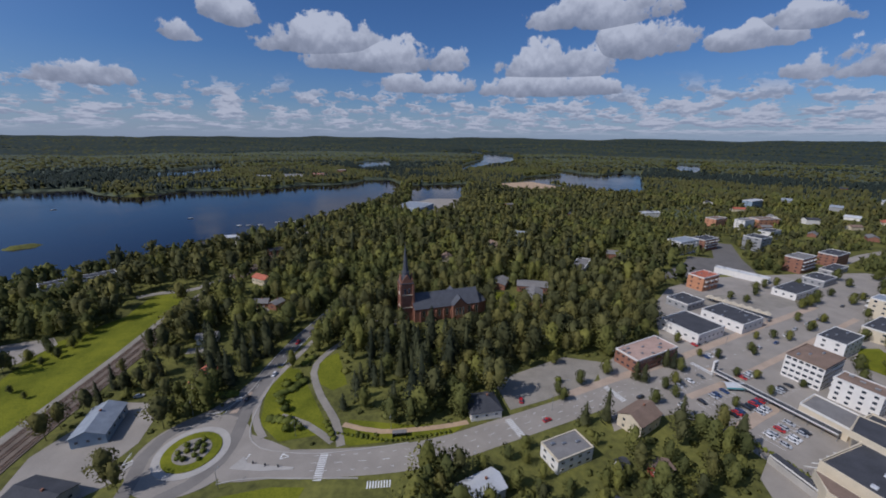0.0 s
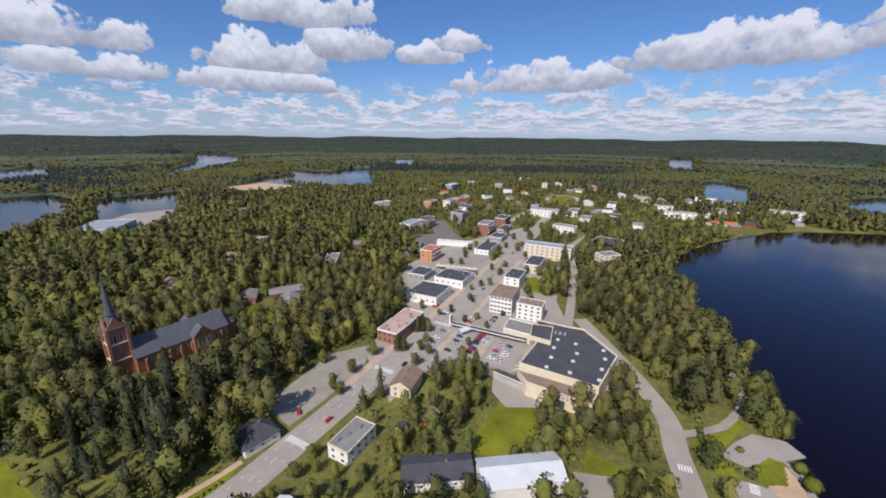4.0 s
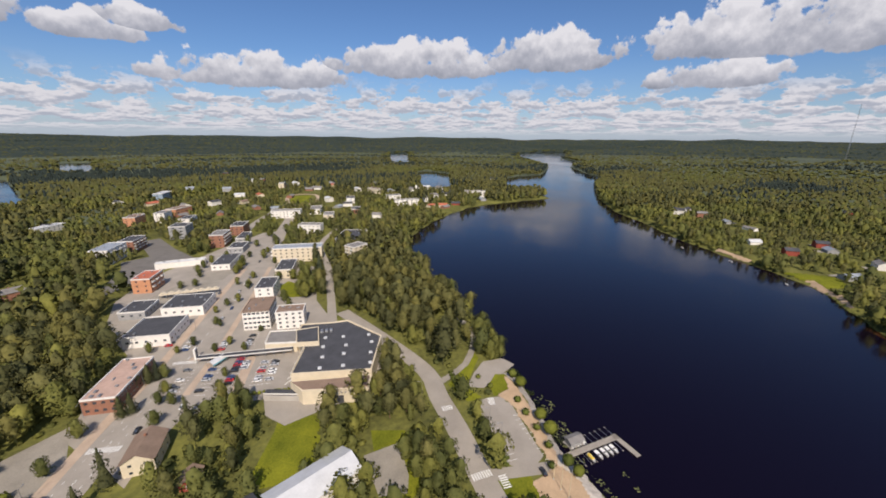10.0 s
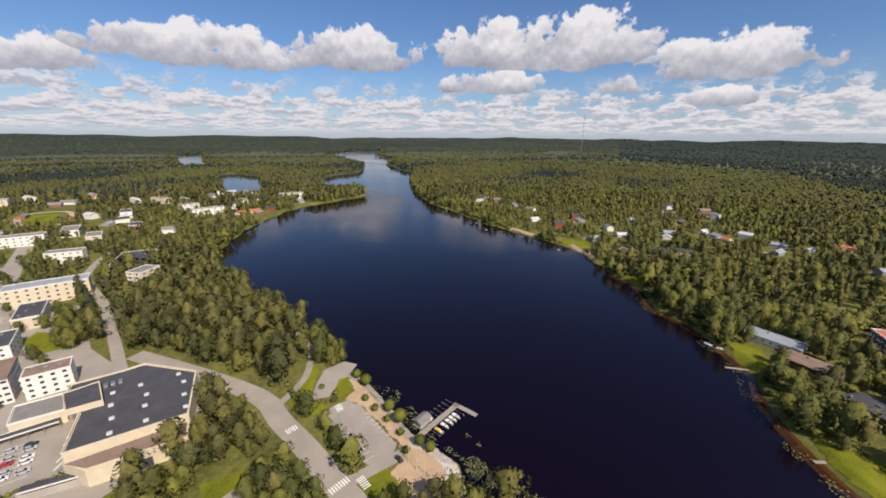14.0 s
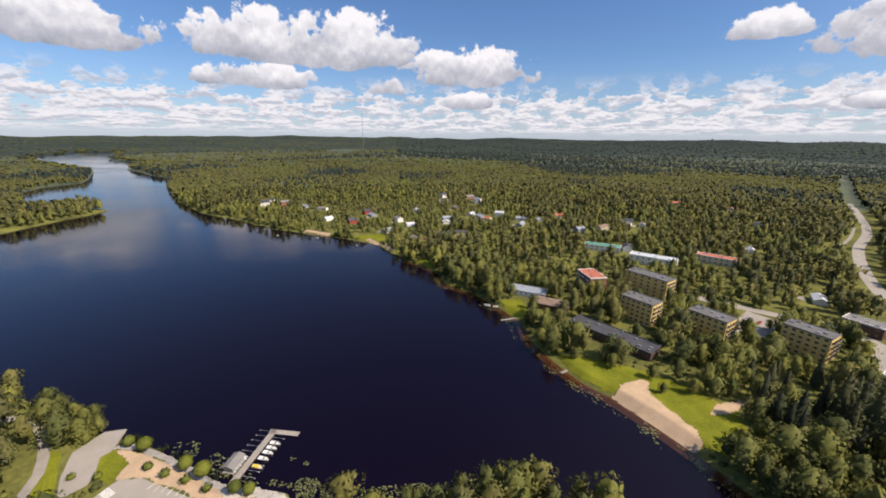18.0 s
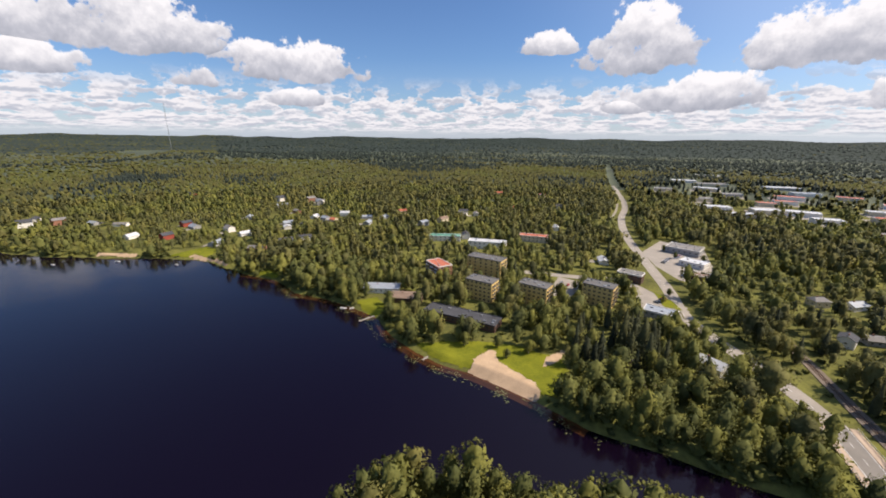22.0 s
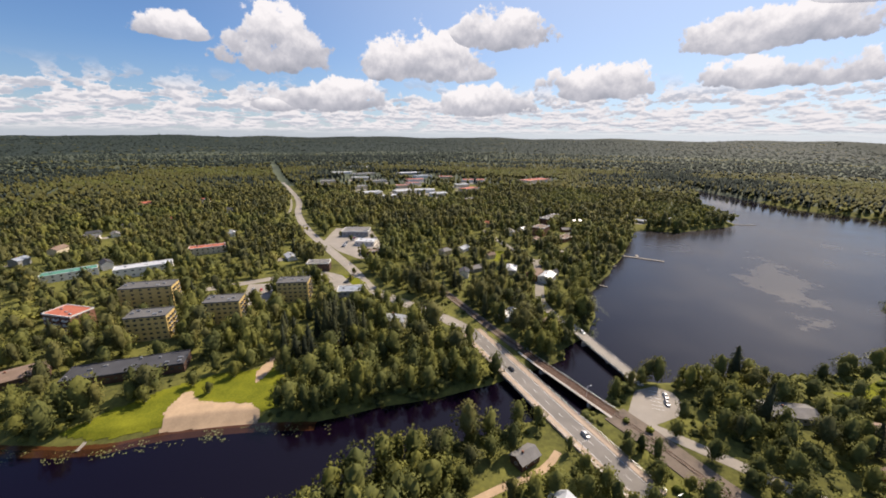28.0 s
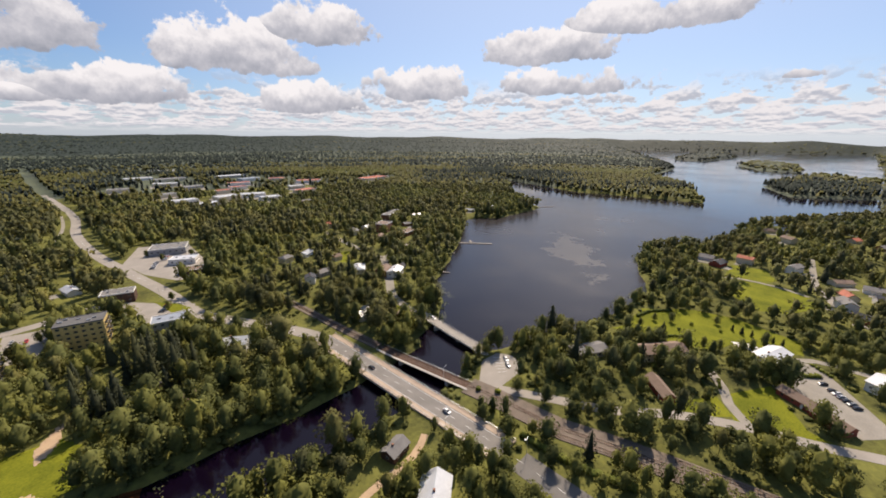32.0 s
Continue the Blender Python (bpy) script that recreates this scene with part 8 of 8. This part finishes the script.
for x_, y_, sz in ((-220, 190, 0.55), (-212, 186, 0.5), (-214, 197, 0.6), (-214, 179, 0.4), (-217, 205, 0.6), (-218, 213, 0.7), (-206, 156, 0.35), (-195, 152, 0.3), (-224, 182, 0.6), (-226, 195, 0.7), (-222, 222, 0.7), (-220, 232, 0.6)):
    tree("birch", x_, y_, sz, (x_ * 37) % 360, 0.05, "trees on the railway verge", int(-x_), "leafy tree on a sunlit grass verge")
for x_, y_, sz in ((142, 66, 1.0), (150, 61, 1.05), (140, 55, 0.95), (131, 57, 0.9), (136, 51, 0.95), (145, 58, 1.1), (154, 66, 1.0)):
    tree("pine", x_, y_, sz, (x_ * 37) % 360, 0.05, "pines beside the lakeside road", int(x_), "broad green pine beside the lakeside road")
for x_, y_ in ((101, 171), (104, 169), (123, 183), (126, 181)):
    tree("spruce", x_, y_, 0.62, (x_ * 37) % 360, 0.05, "columnar street trees", int(x_), "dark columnar tree in front of a shop")

# nearest trees, each a thing of its own
nx, ny, nk, ns = woods(70, 330, 7.0)
order = np.argsort(np.hypot(nx, ny))
NEAR_COUNT = 120
for i in order[:NEAR_COUNT]:
    tree(("pine", "spruce", "birch")[nk[i]], nx[i], ny[i], ns[i], float(rng.random() * 360), float(ground_height(nx[i:i + 1], ny[i:i + 1])[0]), "trees of the near woods", int(i))
rest = order[NEAR_COUNT:]
MID = {k: [join(crown_of(k, 1), tube([(0, 0, -0.5), (0, 0, 9)], [0.22, 0.1], 3)) for _ in range(5)] for k in ("pine", "spruce", "birch")}
MID["hazed_fir"] = MID["spruce"]
forest_mesh("woods", nx[rest], ny[rest], nk[rest], ns[rest], MID, M, "dense mixed wood of %s trees near the town")
ux, uy = scatter(80, 330, 5.2)
keep = (rng.random(ux.shape) < 0.6) & (wobble(ux, uy, 14, 0.8) > -0.35)
ux, uy = ux[keep], uy[keep]
keep = allowed(ux, uy)
ux, uy = ux[keep], uy[keep]
UNDER = {"birch": [join(clumps(9, (0, 0, 0.9), (1.7, 1.7, 0.9), 0.8), core((0, 0, 0.6), (1.5, 1.5, 0.8))) for _ in range(4)], "pine": [], "spruce": [], "hazed_fir": []}
forest_mesh("undergrowth", ux, uy, np.full(ux.shape, 2), rng.uniform(0.4, 1.2, ux.shape), UNDER, M, "low green shrubs under %s trees")
# willows and alders on the water's edge
ex, ey = scatter(90, 620, 3.6)
edge_d = shore(ex, ey)
keep = (edge_d > 0.6) & (edge_d < 7.5) & (wobble(ex, ey, 11, 2.6) > -0.45)
ex, ey = ex[keep], ey[keep]
keep = allowed(ex, ey)
ex, ey = ex[keep], ey[keep]
forest_mesh("shore_bushes", ex, ey, np.full(ex.shape, 2), rng.uniform(0.6, 1.9, ex.shape), UNDER, M, "willow and alder bushes on the shore below %s trees")
mx_, my_, mk, ms_ = woods(330, 560, 7.8)
MID2 = {k: [join(crown_of(k, 0), tube([(0, 0, -0.5), (0, 0, 6)], [0.22, 0.1], 3)) for _ in range(4)] for k in ("pine", "spruce", "birch")}
MID2["hazed_fir"] = MID2["spruce"]
forest_mesh("woods", mx_, my_, mk, ms_, MID2, M, "mixed wood of %s trees round the lake")


def spike(n, h, r, base):
    """A rough little far-off tree."""
    v = [(0.15 * rng.normal(), 0.15 * rng.normal(), h)]
    for ring, (zz, rr) in enumerate(((base + (h - base) * 0.68, r * 0.72), (base, r))):
        v += [(rr * math.cos(6.283 * k / n + ring) * rng.uniform(0.75, 1.25), rr * math.sin(6.283 * k / n + ring) * rng.uniform(0.75, 1.25), zz + rng.normal() * 0.5) for k in range(n)]
    t = [(0, 1 + k, 1 + (k + 1) % n) for k in range(n)]
    for k in range(n):
        a, b, c, d = 1 + k, 1 + (k + 1) % n, 1 + n + k, 1 + n + (k + 1) % n
        t += [(a, c, d), (a, d, b)]
    v = np.array(v, float)
    nn = v - [0, 0, base + (h - base) * 0.25]
    nn = nn / np.linalg.norm(nn, axis=1)[:, None] + [0, 0, 1.2 + 0.14 * r]
    return v, np.array(t), nn / np.linalg.norm(nn, axis=1)[:, None]


bx_, by_, bk, bs = woods(560, 900, 8.4)
MID3 = {k: [crown_of(k, -1) for _ in range(5)] for k in ("pine", "spruce", "birch")}
MID3["hazed_fir"] = MID3["spruce"]
forest_mesh("woods", bx_, by_, bk, bs, MID3, M, "wide mixed forest of %s trees")
FAR = {"pine": [spike(3, 14, 3.9, 3) for _ in range(5)], "spruce": [spike(3, 16.5, 3.2, 2) for _ in range(5)], "birch": [spike(3, 12.5, 4.4, 2) for _ in range(5)]}
fx, fy, fk, fs = woods(900, 1500, 9.8)
FAR["hazed_fir"] = FAR["spruce"]
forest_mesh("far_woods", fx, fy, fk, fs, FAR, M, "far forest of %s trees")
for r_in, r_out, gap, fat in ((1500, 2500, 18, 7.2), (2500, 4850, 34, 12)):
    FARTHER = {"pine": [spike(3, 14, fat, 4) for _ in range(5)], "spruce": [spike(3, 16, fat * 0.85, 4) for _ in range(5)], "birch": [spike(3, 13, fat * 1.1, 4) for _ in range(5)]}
    FARTHER["hazed_fir"] = FARTHER["spruce"]
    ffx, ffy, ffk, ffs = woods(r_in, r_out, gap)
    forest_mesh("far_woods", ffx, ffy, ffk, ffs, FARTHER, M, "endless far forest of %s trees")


# ---- hedges, reeds and garden things ----
def hedge(line, wide, high, label="clipped dark green hedge"):
    """A dense row of leaf clumps along a line."""
    line = bend(line, 2.0)
    bits = []
    for x, y in line:
        c = (x, y, float(ground_height(np.array([x]), np.array([y]))[0]) + high * 0.5)
        r = (wide * rng.uniform(0.55, 0.75), wide * rng.uniform(0.55, 0.75), high * rng.uniform(0.5, 0.65))
        bits.append(clumps(18, c, r, 0.4))
        bits.append(core(c, [q * 0.9 for q in r]))
    v, t, n = join(*bits)
    x0, y0 = line[0]
    ob = tagged(new("hedge", raw_mesh("hedge", v - [x0, y0, 0], t, M["bush"], True, n)), label, "hedge")
    ob.location = (x0, y0, 0)


for line, wide, high in (([(-118, -66), (-117.5, -57), (-118, -47), (-120, -37), (-124, -24)], 3.0, 2.2), ([(-222, -20), (-216, -21), (-210, -19)], 1.4, 1.2), ([(-222, -15), (-214, -13)], 1.4, 1.2),
                         ([(-261, 12), (-258, 17), (-262, 22)], 3.0, 1.8), ([(-274, 20), (-267, 27)], 2.2, 1.4), ([(-244, -52), (-254, -46), (-262, -38)], 1.6, 1.4), ([(-270, -70), (-284, -66), (-296, -56)], 2.2, 1.8),
                         ([(-250, -26), (-246, -34), (-241, -40)], 1.2, 1.2), ([(128, 128), (136, 112), (139, 102)], 1.6, 1.5), ([(96, 30), (108, 36), (124, 46)], 1.6, 1.6), ([(-45, 132), (-20, 128), (4, 133)], 1.0, 0.9), ([(-77.3, 156.5), (-73.9, 159.4), (-69.5, 166.1)], 5, 1.8), ([(-74.5, 139.6), (-69.8, 139.0), (-64.0, 137.7)], 4, 1.4), ([(-74.5, 182.1), (-72.5, 187.1)], 4, 1.6), ([(-50.0, 138.0), (-46.9, 133.5), (-43.9, 128.5)], 2.2, 1.2), ([(-105.9, 155.1), (-98.2, 155.5)], 4, 2.0), ([(-118.8, 148.2), (-105.5, 146.7)], 4, 1.6), ([(-34.9, 131.7), (-30.7, 130.0), (-26.8, 130.8)], 1.6, 1.0), ([(140.7, 17.3), (129.4, 11.1), (122.3, 5.1)], 2.2, 1.2), ([(144.9, 20.4), (129.3, 10.7), (118.9, 4.7)], 2.2, 1.2), ([(170.8, 38.7), (153.0, 29.0)], 2.2, 1.2)):
    hedge(line, wide, high)
for x_, y_, sz in ((-292, -19, 0.26), (-290.5, -14, 0.28), (-291, -9, 0.27), (-290, -3, 0.3), (-290, 1.5, 0.26), (-290, 6, 0.28), (-244, -48, 0.75), (-205, -48, 0.9)):
    tree("spruce", x_, y_, sz, (x_ * 37) % 360, 0.0, "spruces in a garden", int(-x_), "small dark spruce on a garden lawn")
for x_, y_, sz in ((70, -191, 0.9), (52, -197, 0.8), (34, -198, 0.9), (88, -184, 0.7), (10, -176, 0.8), (44, -188, 0.6), (6, -186, 0.9), (-58, -470, 0.7), (-66, -446, 0.7), (-90, -440, 0.8), (-75, -500, 0.8), (-50, -330, 0.6), (-44, -312, 0.6), (20, -312, 0.7), (30, -300, 0.6), (-295, -28, 0.6), (-277, -51, 0.7), (-272, -60, 0.55), (-256, -64, 0.6), (-207, -29, 0.65), (-238, -22, 0.5), (-202, -58, 0.8), (-234, -62, 0.8), (-226, -66, 0.85), (-216, -70, 0.8), (-247, -8, 0.8), (-241, 0, 0.8), (-236, 6, 0.85), (-252, 8, 0.6), (-200, -16, 0.7), (-186, 8, 0.8), (-180, 14, 0.9), (-172, -4, 0.9), (-168, -16, 0.95), (-160, -30, 0.9), (-152, -44, 0.95), (-149, -58, 1.0), (-143, -70, 1.0), (-141, -84, 0.8), (-178, 30, 1.0), (-184, 42, 1.0), (-190, 56, 1.0), (-176, 60, 0.9), (-113, -70, 0.9), (-114, -84, 0.8), (-112, -50, 0.95), (-95, -60, 1.0), (-93, -46, 1.0), (-92, -30, 1.0), (-94, -76, 0.95)):
    tree("birch", x_, y_, sz * 0.8, (x_ * 37) % 360, float(ground_height(np.array([float(x_)]), np.array([float(y_)]))[0]), "garden and roadside trees", int(-x_), "full leafy tree beside gardens and lane")
for x_, y_, sz in ((-247, -30, 0.8), (-252, -34, 0.7), (-262, -52, 0.9), (-268, -44, 0.8), (-282, -40, 0.9), (-256, -16, 0.8), (-236, -34, 1.0), (-214, -34, 1.0), (-210, -42, 1.1), (-284, -24, 0.8), (-300, -2, 0.9), (-128, -98, 1.0), (-133, -90, 1.1)):
    tree("bush", x_, y_, sz, (x_ * 53) % 360, 0.03, "garden bushes", int(-x_), "rounded green bush on a garden lawn")

party = tagged(new("party_tent"), "white party tent on a garden lawn", "tent")
party.matrix_basis = pose(-268, -10, 0.0, 0, 0, 25)
bm = bmesh.new()
ring = [[bm.verts.new((x, y, z)) for x, z in ((-3.4, 2.2), (-2.6, 3.1), (0, 3.7), (2.6, 3.1), (3.4, 2.2))] for y in (-6, -2, 2, 6)]
for a, b in zip(ring, ring[1:]):
    for k in range(4):
        bm.faces.new((a[k], a[k + 1], b[k + 1], b[k]))
part("canopy", bm, M["wall_white"], party, "white tarpaulin")
for x_ in (-3.3, 3.3):
    for y_ in (-5.9, -2, 2, 5.9):
        part("pole", box_bm(x_ - 0.05, x_ + 0.05, y_ - 0.05, y_ + 0.05, 0, 2.2), M["metal"], party)


def in_water(zones, near, far, each):
    """Points in the shallows by the shore."""
    x, y = [], []
    for zx, zy, rad in zones:
        a, r = rng.random(each) * 6.283, np.sqrt(rng.random(each)) * rad
        x.append(zx + r * np.cos(a))
        y.append(zy + r * np.sin(a))
    x, y = np.concatenate(x), np.concatenate(y)
    d = -shore(x, y)
    k = (d > near) & (d < far) & (wobble(x, y, 4.0, 2.0) > -0.25)
    return x[k], y[k]


REEDS = [(-15, -152, 24), (-45, -149, 20), (95, -52, 12), (80, -64, 12), (60, -92, 12), (30, -108, 14), (200, -213, 20), (232, -216, 18), (300, -226, 30), (345, -234, 25), (-200, -196, 22), (-176, -172, 14), (-226, -226, 20), (-262, -88, 14), (420, -214, 30), (-330, -82, 16), (150, -9, 14), (176, 2, 10), (-420, -122, 20), (250, 40, 20)]
rx, ry = in_water(REEDS, -0.8, 3.2, 1500)
v = np.zeros((len(rx), 3, 3))
ang, tall = rng.random(len(rx)) * 6.283, rng.uniform(0.9, 1.9, len(rx))
v[:, 0] = np.stack([rx - 0.14 * np.cos(ang), ry - 0.14 * np.sin(ang), np.full(len(rx), WATER_Z - 0.2)], 1)
v[:, 1] = np.stack([rx + 0.14 * np.cos(ang), ry + 0.14 * np.sin(ang), np.full(len(rx), WATER_Z - 0.2)], 1)
v[:, 2] = np.stack([rx + 0.35 * rng.normal(size=len(rx)), ry + 0.35 * rng.normal(size=len(rx)), WATER_Z + tall], 1)
nr = np.tile([0.0, 0.0, 1.0], (len(rx) * 3, 1)) + 0.25 * rng.normal(size=(len(rx) * 3, 3))
tagged(new("reeds", raw_mesh("reeds", v.reshape(-1, 3), np.arange(len(rx) * 3).reshape(-1, 3), M["reed"], True, nr / np.linalg.norm(nr, axis=1)[:, None])), "pale green reeds in the shallow water", "reeds", kind="stuff")

lx, ly = in_water([(70, -168, 22), (100, -176, 20), (130, -192, 18), (160, -205, 18), (230, -208, 18), (120, -30, 14), (150, -14, 20), (100, -46, 14), (10, -156, 22), (30, -160, 14), (-170, -178, 14), (-196, -200, 18), (110, -36, 10), (84, -60, 12), (-215, -215, 18), (150, -16, 14), (-300, -84, 20)], 2.0, 9.5, 520)
hexa = np.arange(6) / 6 * 6.283
rad = rng.uniform(0.12, 0.42, len(lx))
pv = np.stack([lx[:, None] + rad[:, None] * np.cos(hexa), ly[:, None] + rad[:, None] * np.sin(hexa), np.full((len(lx), 6), WATER_Z + 0.03)], 2).reshape(-1, 3)
pt_ = (np.arange(len(lx)) * 6)[:, None, None] + np.array([[0, 1, 2], [0, 2, 3], [0, 3, 4], [0, 4, 5]])[None]
tagged(new("lily_pads", raw_mesh("lily_pads", pv, pt_.reshape(-1, 3), M["lily"])), "floating green lily pads near the shore", "lily pads", kind="stuff")

for first, last, bands in (((301, -226), (96, -176), ((-2.5, 1.6, 0.035, "shallow"), (1.4, 5.5, 0.02, "shallow_deep"))), ((96, -176), (-3, -153), ((-2.5, 2.2, 0.035, "shallow"), (2.0, 6.0, 0.02, "shallow_deep")))):
    edge = bend(LAKE_TOWN_SOUTH[LAKE_TOWN_SOUTH.index(first):LAKE_TOWN_SOUTH.index(last) + 1], 3.0)
    for lo, hi, z, mt in bands:
        bm = bmesh.new()
        strip_bm(bm, edge, lo, hi, WATER_Z + z, 0.3)
        bmesh.ops.recalc_face_normals(bm, faces=bm.faces)
        me = bpy.data.meshes.new("shallows")
        bm.to_mesh(me)
        me.materials.append(M[mt])
        tagged(new("shallows", me), "red brown shallow water over sand", "water", kind="structure")

# stones along the town shore
stones = bend([(131, -16), (122, -24), (113, -30), (104, -31), (97, -40)], 1.4)
bits = [core((x + rng.normal() * 0.4, y + rng.normal() * 0.4, WATER_Z + 0.5 + 0.3 * rng.random()), rng.uniform(0.5, 1.0, 3), 0.12) for x, y in stones for _ in range(2)]
v, t, n = join(*bits)
tagged(new("shore_stones", raw_mesh("shore_stones", v, t, M["stone"])), "pale boulders lining the town shore", "stones", kind="stuff")
